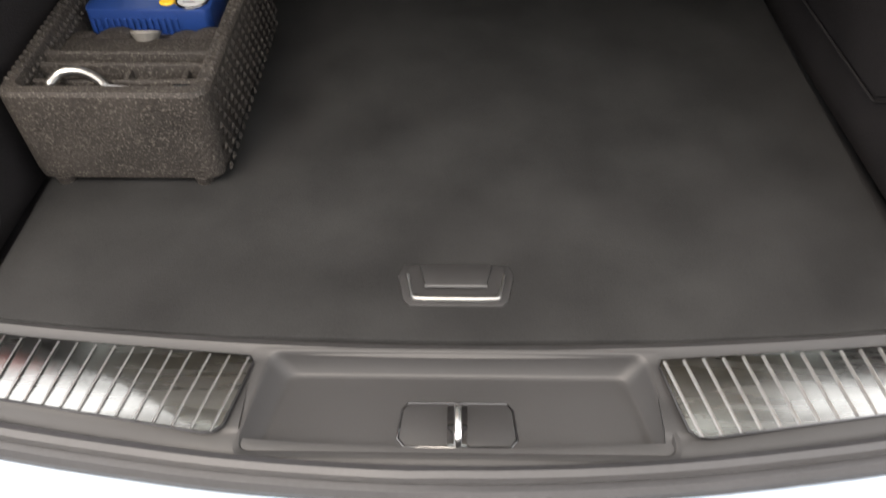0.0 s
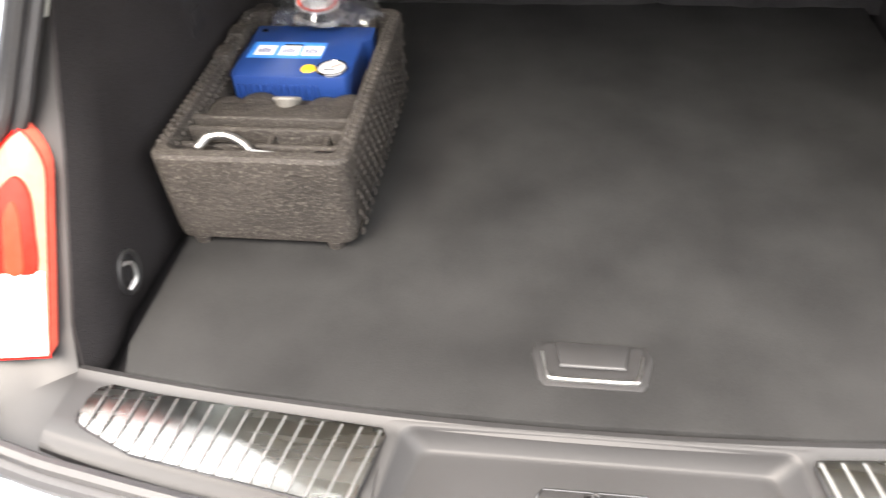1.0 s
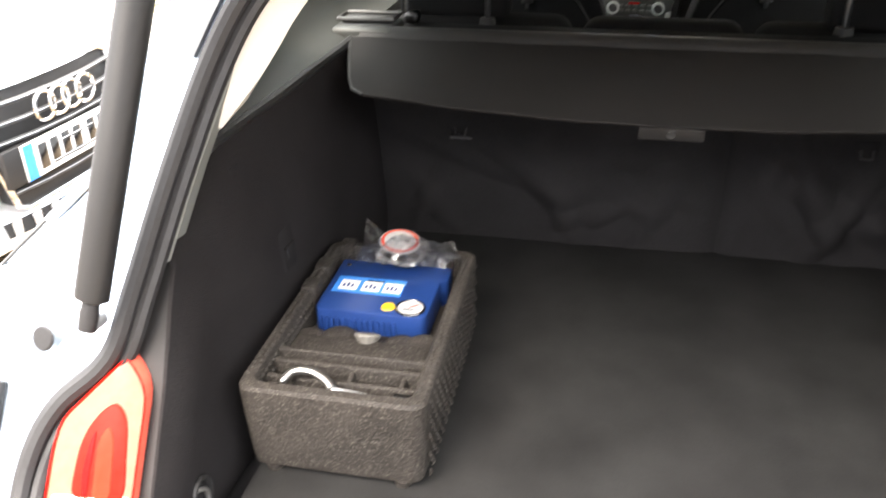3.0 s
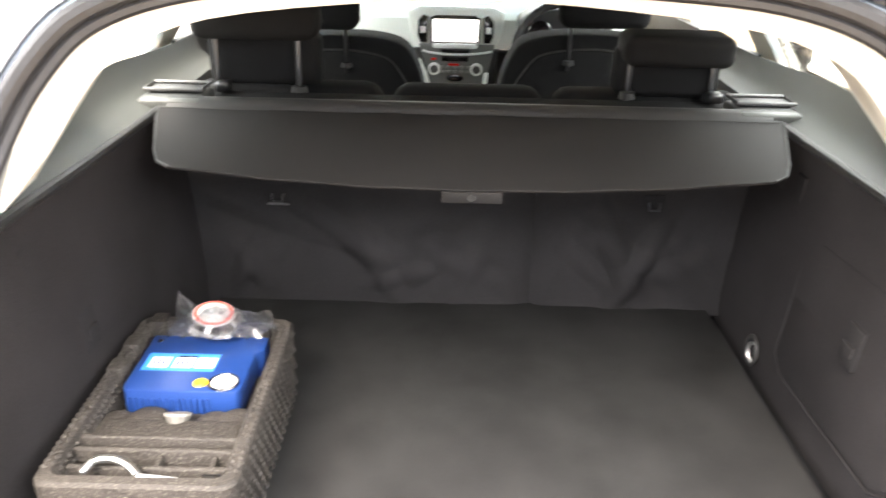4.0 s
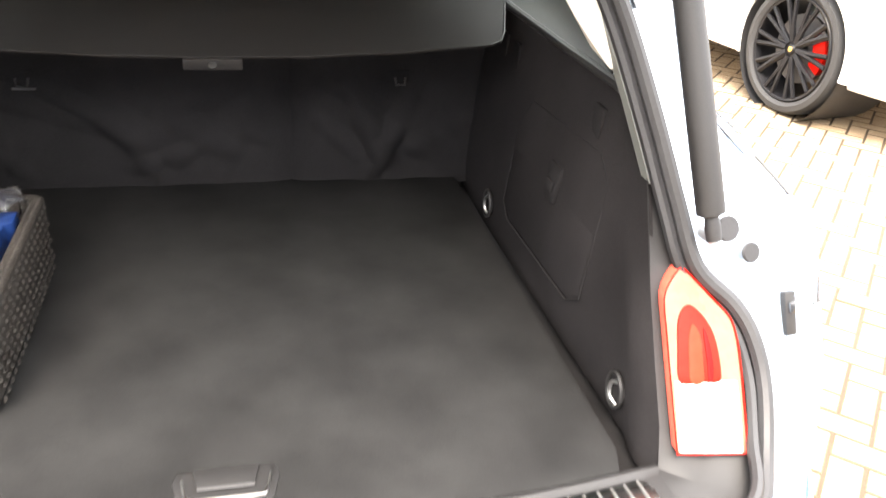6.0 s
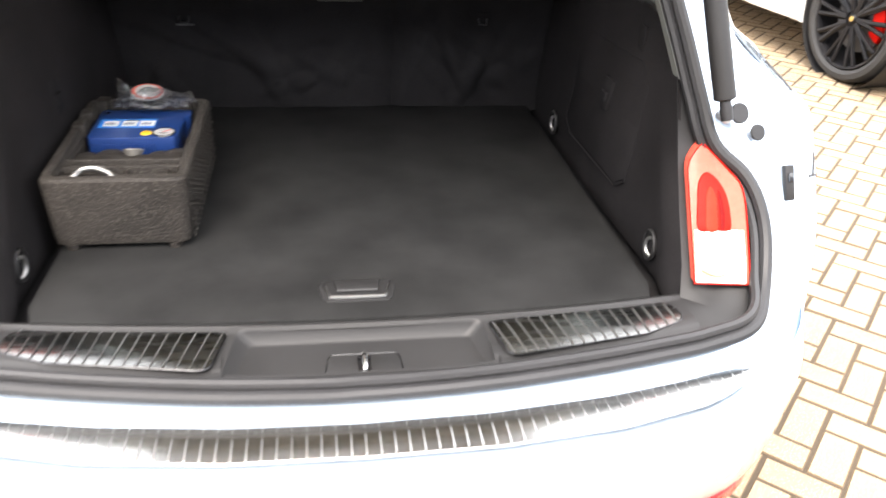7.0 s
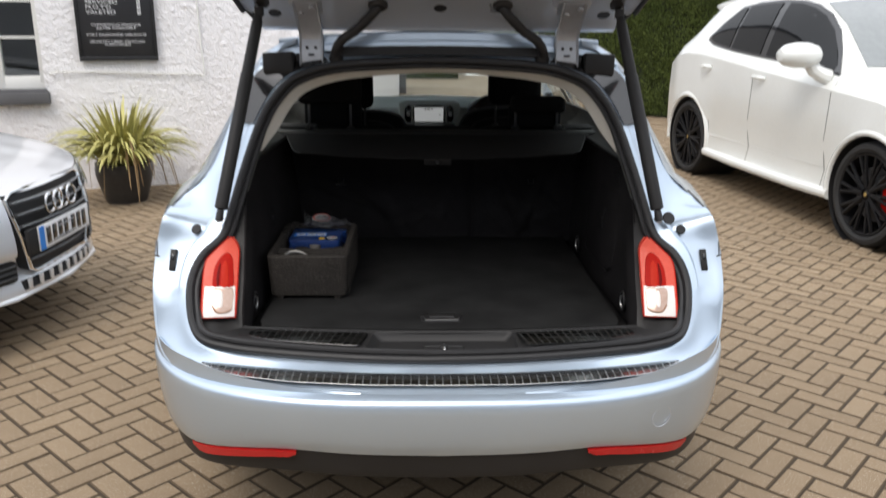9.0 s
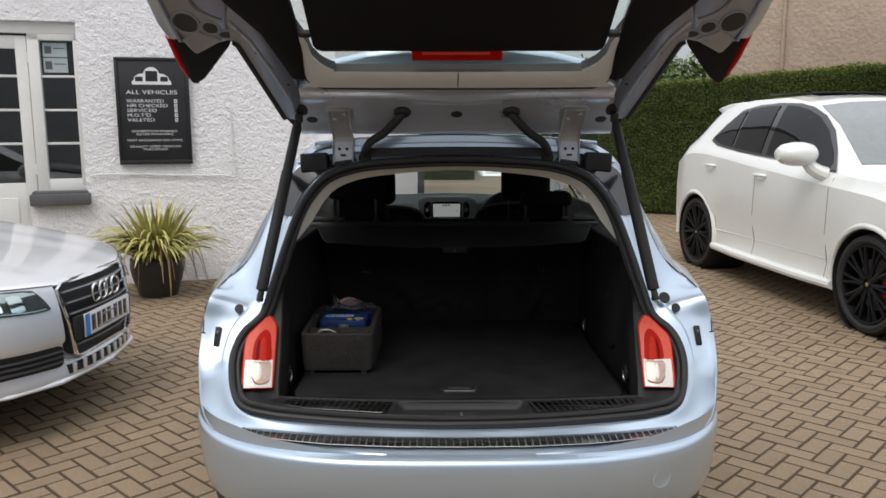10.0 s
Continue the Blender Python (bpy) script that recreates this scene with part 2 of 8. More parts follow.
def prism(pts, way, w=0.0, seg=2, bm=None):
    """A polygon of places pushed along a way."""
    b = bmesh.new()
    f = b.faces.new([b.verts.new(p) for p in pts])
    out = bmesh.ops.extrude_face_region(b, geom=[f])
    bmesh.ops.translate(b, verts=[v for v in out["geom"] if isinstance(v, bmesh.types.BMVert)], vec=way)
    bmesh.ops.recalc_face_normals(b, faces=b.faces)
    bevel(b, w, seg)
    return merge(bm, b)


def tube(path, r, n=10, closed=False, bm=None, flat=1.0):
    """A round bar along a path; r is a number or one for each point."""
    path = [Vector(p) for p in path]
    k = len(path)
    rows, up = [], None
    for i, p in enumerate(path):
        a = path[(i - 1) % k] if closed or i else path[0]
        b = path[(i + 1) % k] if closed or i < k - 1 else path[-1]
        t = (b - a).normalized()
        if up is None:
            up = t.orthogonal().normalized()
        up = (up - t * up.dot(t)).normalized()
        side = t.cross(up)
        q = r[i] if isinstance(r, (list, tuple)) else r
        rows.append([p + (up * math.cos(c) + side * math.sin(c) * flat) * q for c in (2 * math.pi * j / n for j in range(n))])
    b = grid(rows + ([rows[0]] if closed else []), wrap=True)
    if closed:
        bmesh.ops.remove_doubles(b, verts=b.verts, dist=1e-5)
    else:
        bmesh.ops.holes_fill(b, edges=b.edges)
    return merge(bm, b)


def lathe(profile, n=32, m=None, bm=None):
    """Turns (radius, height) pairs about the z axis."""
    b = grid([[(r * math.cos(a), r * math.sin(a), z) for a in (2 * math.pi * j / n for j in range(n))] for r, z in profile], wrap=True)
    bmesh.ops.remove_doubles(b, verts=b.verts, dist=1e-5)
    if m is not None:
        bmesh.ops.transform(b, matrix=m, verts=b.verts)
    return merge(bm, b)


def disc(at, way, r, h, n=24, w=0.002, bm=None):
    m = Matrix.Translation(at) @ Vector(way).to_track_quat("Z", "Y").to_matrix().to_4x4()
    return lathe([(0, 0), (r, 0), (r, h - w), (r - w, h), (0, h)], n, m, bm)


def moved(bm, m):
    bmesh.ops.transform(bm, matrix=m, verts=bm.verts)
    return bm


def smooth_path(pts, per=6, closed=False):
    """A Catmull-Rom curve through the points."""
    pts = [Vector(p) for p in pts]
    k, out = len(pts), []
    for i in range(k if closed else k - 1):
        g = lambda j: pts[j % k] if closed else pts[min(max(j, 0), k - 1)]
        a, b, c, d = g(i - 1), g(i), g(i + 1), g(i + 2)
        for s in range(per):
            t = s / per
            out.append(0.5 * ((2 * b) + (c - a) * t + (2 * a - 5 * b + 4 * c - d) * t * t + (3 * b - a - 3 * c + d) * t ** 3))
    if not closed:
        out.append(pts[-1])
    return out


def lerp(a, b, t):
    return tuple(p + (q - p) * t for p, q in zip(a, b))


# ---------------------------------------------------------------- the estate car: body
CAR_LABEL = "silver-blue estate car with its tailgate wide open"
estate = thing("estate_car", (0.0, 0.5, 0.0), CAR_LABEL, "car")

# the opening's edge (where the rubber seal sits) and the body's rear ridge, right half, bottom middle to top middle
SEAL = [(0, 0.122, 0.678), (0.20, 0.130, 0.679), (0.38, 0.151, 0.681), (0.52, 0.172, 0.685), (0.61, 0.188, 0.690), (0.70, 0.214, 0.705), (0.752, 0.283, 0.741),
        (0.774, 0.351, 0.815), (0.766, 0.393, 0.876), (0.740, 0.427, 0.922), (0.690, 0.465, 0.966), (0.667, 0.507, 1.039),
        (0.636, 0.573, 1.156), (0.596, 0.648, 1.285), (0.548, 0.686, 1.372), (0.479, 0.713, 1.437), (0.358, 0.730, 1.476), (0.18, 0.736, 1.491), (0, 0.739, 1.496)]


def bumper_y(x, yc, w, end=0.75, n=2.85):
    return end - (end - yc) * max(0.0, 1 - min(1, abs(x) / w) ** n) ** (1 / n)


RIDGE = [(0, 0, 0.646), (0.21, 0, 0.645), (0.41, 0, 0.642), (0.56, 0, 0.638), (0.67, 0, 0.635), (0.80, 0, 0.640), (0.866, 0, 0.68),
         (0.885, 0.370, 0.80), (0.887, 0.415, 0.88), (0.880, 0.448, 0.955), (0.860, 0.478, 1.028), (0.830, 0.590, 1.062),
         (0.752, 0.632, 1.135), (0.685, 0.690, 1.29), (0.645, 0.725, 1.385), (0.585, 0.755, 1.465), (0.42, 0.775, 1.525), (0.20, 0.780, 1.545), (0, 0.782, 1.550)]
RIDGE = [(x, bumper_y(x, -0.02, 0.935), z) if i < 7 else (x, y, z) for i, (x, y, z) in enumerate(RIDGE)]
N = len(SEAL)


def loop_of(half):
    """The right half, bottom middle to top middle, and back down the left side."""
    return list(half) + [(-x, y, z) for x, y, z in reversed(half[1:-1])]


def fine(half, per=5):
    h = [tuple(p) for p in smooth_path([(-half[1][0], *half[1][1:])] + list(half) + [(-half[-2][0], *half[-2][1:])], per)]
    h = h[per:-per]
    h[0], h[-1] = (0, *h[0][1:]), (0, *h[-1][1:])
    return h


seal_f, ridge_f = fine(SEAL), fine(RIDGE)
def shelf_fall(t):
    """How much of the height between ridge and seal is left at t (0 at the seal, 1 at the ridge)."""
    return float(np.interp(t, (0, 0.10, 0.24, 0.32, 0.90, 1), (1.0, 0.97, 0.80, 0.42, 0.20, 0.0)))


rows = []
for t, dip, up in ((0, 0, 0), (0.10, 0.0, 0.004), (0.22, 0.0, 0.003), (0.28, 0.012, -0.004), (0.55, 0.012, -0.002), (0.80, 0.006, 0.0), (0.93, 0.0, 0.001), (1, 0, 0)):
    ring = []
    for i, (x, y, z) in enumerate(lerp(a, b, t) for a, b in zip(seal_f, ridge_f)):
        if 34 < i < 66:
            ring.append((x, y + dip, z))
        else:
            k = min(1.0, max(0.0, (34 - i) / 8)) if i < 35 else 0.0
            bend = (seal_f[i][2] - ridge_f[i][2]) * (shelf_fall(t) - (1 - t))
            ring.append((x, y, z + k * bend))
    rows.append(loop_of(ring))
part("rear_flange", thick(grid(rows, wrap=True), 0.003), PAINT, estate)

# rear bumper: slices from the ridge down, round the corner to the wheel arch
def edge_fall(x):
    """How far the lower edge has dropped at x: it rises a little before the reflectors and falls towards the corner."""
    return float(np.interp(abs(x), (0, 0.25, 0.40, 0.48, 0.58, 0.66, 0.73, 0.95), (0, -0.06, -0.16, -0.04, 0.30, 0.68, 1.0, 1.05)))


def slice_at(z, yc, w, droop=0.0, n=25):
    pts = []
    for i in range(n):
        a = math.pi / 2 * (i / (n - 1))
        x = w * math.sin(a) ** (2 / 2.85)
        pts.append((x, 0.75 - (0.75 - yc) * math.cos(a) ** (2 / 2.85) if i < n - 1 else 0.75, z))
    pts = [(x, y, q - droop * (edge_fall(x) if z < 0.54 else min(1.0, (x / 0.73) ** 2))) for x, y, q in pts + [(w, 0.80, z)]]
    return [(-x, y, z) for x, y, z in reversed(pts[1:])] + pts


BUMPER = [(0.645, -0.016, 0.932, -0.040), (0.648, -0.019, 0.935, 0.011), (0.645, -0.034, 0.9355, 0.010), (0.640, -0.045, 0.936, 0.008), (0.632, -0.0525, 0.9365, 0.004), (0.620, -0.0565, 0.937), (0.60, -0.0570, 0.937), (0.56, -0.0545, 0.936), (0.53, -0.0505, 0.933, 0.012), (0.510, -0.0465, 0.929, 0.025), (0.494, -0.042, 0.925, 0.035), (0.484, -0.0375, 0.922, 0.042), (0.476, -0.034, 0.918, 0.048), (0.468, -0.030, 0.915, 0.05), (0.464, -0.010, 0.905, 0.05)]
part("bumper_skin", thick(grid([slice_at(*r) for r in BUMPER]), 0.003), PAINT, estate)
LOWER = [(0.468, -0.012, 0.90, 0.05), (0.460, -0.022, 0.902, 0.05), (0.425, -0.014, 0.897, 0.05), (0.392, -0.006, 0.892, 0.048), (0.383, -0.001, 0.889, 0.046), (0.379, 0.008, 0.885, 0.044), (0.373, 0.014, 0.878, 0.04), (0.366, 0.05, 0.86, 0.01), (0.358, 0.12, 0.83, -0.02), (0.35, 0.30, 0.78, -0.02)]
part("bumper_valance", thick(grid([slice_at(*r) for r in LOWER]), 0.003), PLASTIC, estate, "black textured lower bumper")

# sides and roof: sections along the car, from the rear ridge to the nose
SECTION = [(0.936, 0.66), (0.937, 0.80), (0.936, 0.88), (0.934, 0.95), (0.926, 1.008), (0.880, 1.066), (0.826, 1.104), (0.742, 1.24), (0.658, 1.378), (0.598, 1.475), (0.45, 1.532), (0.22, 1.555), (0, 1.562)]
ROOF = [(0.75, 1.0, 0.0), (1.0, 1.0, 0.004), (1.30, 1.0, 0.008), (1.72, 1.0, 0.010), (1.82, 1.0, 0.010), (2.55, 1.0, 0.005), (2.66, 1.0, 0.003), (3.10, 0.97, -0.03), (3.40, 0.95, -0.06)]


def side_rows():
    rows = []
    rows.append(RIDGE[6:])
    rows.append([lerp(a, (x, 0.75, z), 0.5) for a, (x, z) in zip(RIDGE[6:], SECTION)])
    rows[-1] = [(x + (0.016 if 0 < i < 4 else 0.004 if i < 12 else 0), y, z) for i, (x, y, z) in enumerate(rows[-1])]
    for y, k, up in ROOF:
        rows.append([(x * (k if z > 1.1 else 1), y + 0.05 * (0.3 if z > 1.1 else 0), z + (up if z > 1.1 else 0)) for x, z in SECTION])
    return rows


side = side_rows()
WINDOW_CELLS = [(i, j) for i in (3, 4, 6, 8) for j in (6, 7)]
body = grid(side, skip=WINDOW_CELLS)
grid([mirrored(r) for r in side], body, skip=WINDOW_CELLS)
bmesh.ops.remove_doubles(body, verts=body.verts, dist=1e-4)
part("body_shell", thick(body, 0.003), PAINT, estate)
for s in (1, -1):
    pts = [(0.80, 0.66), (4.45, 0.66), (4.45, 0.24), (4.17, 0.24)] + [(3.82 + 0.35 * math.cos(a), 0.33 + 0.35 * math.sin(a)) for a in (math.pi * k / 12 for k in range(1, 12))] + [(3.47, 0.22), (1.43, 0.22)] + \
          [(1.08 + 0.35 * math.cos(a), 0.33 + 0.35 * math.sin(a)) for a in (math.pi * k / 12 for k in range(1, 12))] + [(0.80, 0.35)]
    part("sill_panel", prism([(s * 0.925, y, z) for y, z in pts], (s * 0.011, 0, 0)), PAINT, estate)
    for y in (1.08, 3.82):
        m = Matrix.Translation((s * 0.80, y, 0.325)) @ pose(0, 0, 0, 0, 90 * s, 0)
        w = part("wheel", lathe([(0.0, 0.08), (0.20, 0.09), (0.225, 0.10), (0.225, -0.10), (0.0, -0.10)], 32, m), SILVER, estate)
        part("tyre", lathe([(0.225, -0.10), (0.225, 0.10), (0.30, 0.115), (0.322, 0.09), (0.325, 0.0), (0.322, -0.09), (0.30, -0.11), (0.225, -0.10)], 40, m), TYRE, w)
# bonnet, nose and windscreen
NOSE = [(3.38, 1.07, 0.82), (3.45, 1.03, 0.86), (3.9, 0.98, 0.80), (4.4, 0.90, 0.72), (4.68, 0.78, 0.64), (4.80, 0.60, 0.62), (4.82, 0.40, 0.62), (4.78, 0.25, 0.62)]
part("bonnet", thick(grid([[(k * w, y, z - 0.05 * k * k) for k in (-1, -0.75, -0.5, -0.25, 0, 0.25, 0.5, 0.75, 1)] for y, z, w in NOSE]), 0.003), PAINT, estate)
for s in (1, -1):
    part("front_wing", thick(grid([[(s * 0.93, y, 0.66), (s * 0.925, y, 0.85), (s * w, y, z - 0.05)] for y, z, w in ((3.40, 1.1, 0.86), (3.9, 0.99, 0.80), (4.35, 0.91, 0.73), (4.7, 0.80, 0.64))]), 0.004), PAINT, estate)
screen_rows = [[(k * w, y - 0.06 * k * k, z - 0.03 * k * k) for k in (-1, -0.6, -0.2, 0.2, 0.6, 1)] for y, z, w in ((3.42, 1.06, 0.80), (2.98, 1.33, 0.72), (2.62, 1.55, 0.60))]
windscreen = part("windscreen", thick(grid(screen_rows), 0.004), GLASS, estate)
windscreen.visible_shadow = False
for s in (1, -1):
    for i in (3, 4, 6, 8):
        pane = part("side_window", thick(grid([[(s * (x - 0.004), y, z) for x, y, z in r[6:9]] for r in side[i:i + 2]]), 0.003), GLASS, estate)
        pane.visible_shadow = False

# the rubber seal: a bulb and an inner lip
loop = [Vector(p) for p in loop_of(seal_f)]
inward = []
for i, p in enumerate(loop):
    t = loop[(i + 1) % len(loop)] - loop[i - 1]
    q = Vector((-t.z, 0, t.x)).normalized()
    inward.append(q if q.dot(Vector((0, 0.5, 1.08)) - p) > 0 else -q)
seal = part("door_seal", tube([p + q * 0.011 + Vector((0, -0.006, 0.0)) for p, q in zip(loop, inward)], 0.013, 10, True), RUBBER, estate, "black rubber opening seal")
part("seal_lip", tube([p + q * 0.030 + Vector((0, 0.002, 0.0)) for p, q in zip(loop, inward)], 0.0095, 8, True), RUBBER, seal)

# ---------------------------------------------------------------- the estate car: load space
# boot floor, a board with a curved rear edge
def floor_half(y):
    return 0.560 - 0.016 * (y - 0.3)


fl = [(0.0, 0.286), (0.25, 0.291), (0.42, 0.302), (0.545, 0.316)]
edge = fl + [(floor_half(y), y) for y in (0.36, 0.7, 1.0, 1.346)]
outline = [(x, y, 0.69) for x, y in edge] + [(-x, y, 0.69) for x, y in reversed(edge[1:])]
boot_floor = part("boot_floor", prism(outline, (0, 0, 0.0255), 0.004), FLOOR_CARPET, estate, "dark charcoal carpeted boot floor board")
part("floor_handle_surround", prism([(-0.060, 0.402, 0.714), (0.068, 0.402, 0.714), (0.074, 0.385, 0.714), (0.066, 0.345, 0.714), (0.058, 0.336, 0.714), (-0.050, 0.336, 0.714), (-0.058, 0.345, 0.714), (-0.066, 0.385, 0.714)], (0, 0, 0.0035), 0.0015), PLASTIC, boot_floor)
part("floor_handle_cup", prism([(-0.052, 0.396, 0.7185), (0.060, 0.396, 0.7185), (0.064, 0.384, 0.7185), (0.056, 0.348, 0.7185), (0.050, 0.343, 0.7185), (-0.042, 0.343, 0.7185), (-0.048, 0.348, 0.7185), (-0.056, 0.384, 0.7185)], (0, 0, 0.0012), 0.0), PLASTIC, boot_floor)
part("floor_handle_flap", prism([(-0.040, 0.398, 0.7195), (0.048, 0.398, 0.7195), (0.040, 0.362, 0.7195), (-0.032, 0.362, 0.7195)], (0, 0, 0.0045), 0.0015), PLASTIC, boot_floor)
part("floor_handle_lip", tube([(-0.033, 0.362, 0.7235), (0.041, 0.362, 0.7235)], 0.002, 8), DARK_GREY, boot_floor)
part("floor_handle_bar", tube(smooth_path([(-0.054, 0.384, 0.720), (-0.047, 0.350, 0.720), (-0.038, 0.3445, 0.7205), (0.004, 0.344, 0.7205), (0.046, 0.3445, 0.7205), (0.055, 0.350, 0.720), (0.062, 0.384, 0.720)], 4), [0.0016] * 4 + [0.0034] * 17 + [0.0016] * 4, 8), RIB_STEEL, boot_floor, "chrome pull bar")

# load sill: a plastic trim that follows the curved rear edge
SILL_PROFILE = [(0.288, 0.700), (0.284, 0.7105), (0.276, 0.7125), (0.268, 0.7075), (0.262, 0.7065), (0.20, 0.7055), (0.172, 0.705), (0.166, 0.7025), (0.160, 0.6995), (0.150, 0.6985), (0.142, 0.694), (0.138, 0.685), (0.136, 0.672)]
xs = [-0.604 + 1.208 * i / 60 for i in range(61)]
rows = []
for b, z in SILL_PROFILE:
    r = []
    for x in xs:
        f = (0.288 - b) / 0.152
        r.append((x, b + (0.115 + 0.085 * f * f) * x * x, z + 0.010 * f * (x / 0.6) ** 4))
    rows.append(r)
sill = part("load_sill", thick(grid(rows, skip=[(i, j) for i in range(3, 8) for j in range(19, 41)]), 0.003), PLASTIC, estate, "black moulded plastic load sill")
# sunken latch tray between the scuff plates
def sill_z(y):
    """The height of the sill's plastic in its middle part."""
    return float(np.interp(y, (0.148, 0.160, 0.172, 0.262, 0.268, 0.276), (0.6985, 0.6995, 0.705, 0.7065, 0.7080, 0.7120)))


def tray_line(w_far, w_near, far, near, drop, mid=0.006, n=4):
    """A rounded trapezoid, wider towards the bumper; drop is its depth below the sill."""
    c = [(mid - w_far, far), (mid + w_far, far), (mid + w_near, near), (mid - w_near, near)]
    pts = []
    for i, p in enumerate(c):
        a, b = Vector((*c[i - 1], 0)), Vector((*c[(i + 1) % 4], 0))
        p = Vector((*p, 0))
        a, b = p + (a - p).normalized() * 0.014, p + (b - p).normalized() * 0.014
        for k in range(n + 1):
            t = k / n
            q = a * (1 - t) ** 2 + p * 2 * t * (1 - t) + b * t * t
            pts.append((q.x, q.y, sill_z(q.y) - drop))
    return pts


rows = [tray_line(0.231, 0.231, 0.277, 0.147, -0.0008), tray_line(0.212, 0.229, 0.274, 0.153, -0.0012), tray_line(0.209, 0.227, 0.2725, 0.154, -0.0005), tray_line(0.205, 0.224, 0.2705, 0.156, 0.004), tray_line(0.190, 0.212, 0.262, 0.164, 0.020), tray_line(0.187, 0.208, 0.259, 0.168, 0.022), tray_line(0.183, 0.204, 0.254, 0.172, 0.0225)]
b = grid(rows, wrap=True)
b.faces.new([v for v in list(b.verts)[-20:]])
part("latch_tray", b, PLASTIC, sill)
TZ = 0.6835
part("latch_cover", prism([(x, y, TZ - 0.001) for x, y in [(-0.046, 0.223), (0.060, 0.223), (0.066, 0.214), (0.069, 0.180), (0.062, 0.171), (-0.048, 0.171), (-0.055, 0.180), (-0.052, 0.214)]], (0, 0, 0.0026), 0.0008), PLASTIC, sill)
part("latch_cover_joint", tube([(x, y, TZ + 0.0003) for x, y in [(-0.047, 0.2245), (0.061, 0.2245), (0.0675, 0.215), (0.0705, 0.179), (0.063, 0.1695), (-0.049, 0.1695), (-0.0565, 0.179), (-0.0535, 0.215)]], 0.0013, 6, True), GLOSS_BLACK, sill)
part("latch_slot", box(-0.004, 0.018, 0.170, 0.220, TZ + 0.001, TZ + 0.0024, 0.0003), GLOSS_BLACK, sill)
part("latch_striker", tube(smooth_path([(0.0075, 0.218, TZ + 0.001), (0.0075, 0.211, TZ + 0.012), (0.0075, 0.180, TZ + 0.012), (0.0075, 0.172, TZ + 0.001)], 4), 0.0042, 8), POLISHED, sill, "bright steel striker loop")

# ribbed steel scuff plates, left and right
def scuff(s):
    c = [(0.225, 0.279), (0.50, 0.303), (0.575, 0.316), (0.580, 0.252), (0.50, 0.219), (0.248, 0.177)]
    if s < 0:
        c = [(-x + 0.008, y) for x, y in c]
    cc = [(0.232, 0.2795), c[1] if s > 0 else (0.50, 0.303), (0.560, 0.3125), (0.575, 0.3065), (0.582, 0.292), (0.584, 0.270), (0.579, 0.256), (0.566, 0.2475), (0.50, 0.219), (0.266, 0.180), (0.253, 0.181), (0.245, 0.189), (0.228, 0.270)]
    if s < 0:
        cc = [(-x + 0.008, y) for x, y in cc]
    c, cc = [[(x, y - 0.012) for x, y in q] for q in (c, cc)]
    plate = part("scuff_plate", prism([(x, y, 0.7085) for x, y in cc], (0, 0, 0.002), 0.0006), SCUFF_STEEL, estate, "polished ribbed steel scuff plate")
    for i in range(16):
        t = (i + 0.4) / 16
        a, d = lerp(lerp(c[0], c[1], min(1, t / 0.78)), lerp(c[1], c[2], max(0, t / 0.22 - 3.545)), 1.0 if t > 0.78 else 0.0), lerp(lerp(c[5], c[4], min(1, t / 0.76)), lerp(c[4], c[3], max(0, (t - 0.76) / 0.24)), 1.0 if t > 0.76 else 0.0)
        part("rib", tube([(a[0], a[1] - 0.004, 0.7108), lerp((*a, 0.711), (*d, 0.711), 0.5), (d[0], d[1] + 0.002, 0.7106)], 0.0028, 8, flat=0.4), RIB_STEEL, plate)
    part("edge_bead", tube([(x, y, 0.7108) for x, y in cc[5:]], [0.0016] * (len(cc) - 7) + [0.0014, 0.0012], 6), STEEL, plate)


scuff(1)
scuff(-1)

# carpeted side walls with their rear corner posts
REAR_LINE = [(0.606, 0.315, 0.680), (0.610, 0.345, 0.76), (0.612, 0.400, 0.84), (0.618, 0.462, 0.92), (0.622, 0.505, 0.99), (0.624, 0.555, 1.08), (0.626, 0.610, 1.150)]


def wall_line(t):
    """The lining's upright line, t from the rear post (0) to the seat back (1)."""
    out = []
    for i, (x, y, z) in enumerate(REAR_LINE):
        q = y + (1.40 - y) * t
        k = 0.600 - 0.030 * min(1.0, max(0.0, (q - 0.45) / 0.65)) + (0, 0, 0.006, 0.013, 0.020, 0.034, 0.042)[i] + (0.004 if z < 0.7 else 0)
        f = min(1.0, t / 0.10)
        out.append((x + (k - x) * f - 0.010 * math.sin(math.pi * f) * (i < 4), q, z))
    return out


def wall_top(y):
    return wall_line((y - 0.605) / 0.795)[-1]


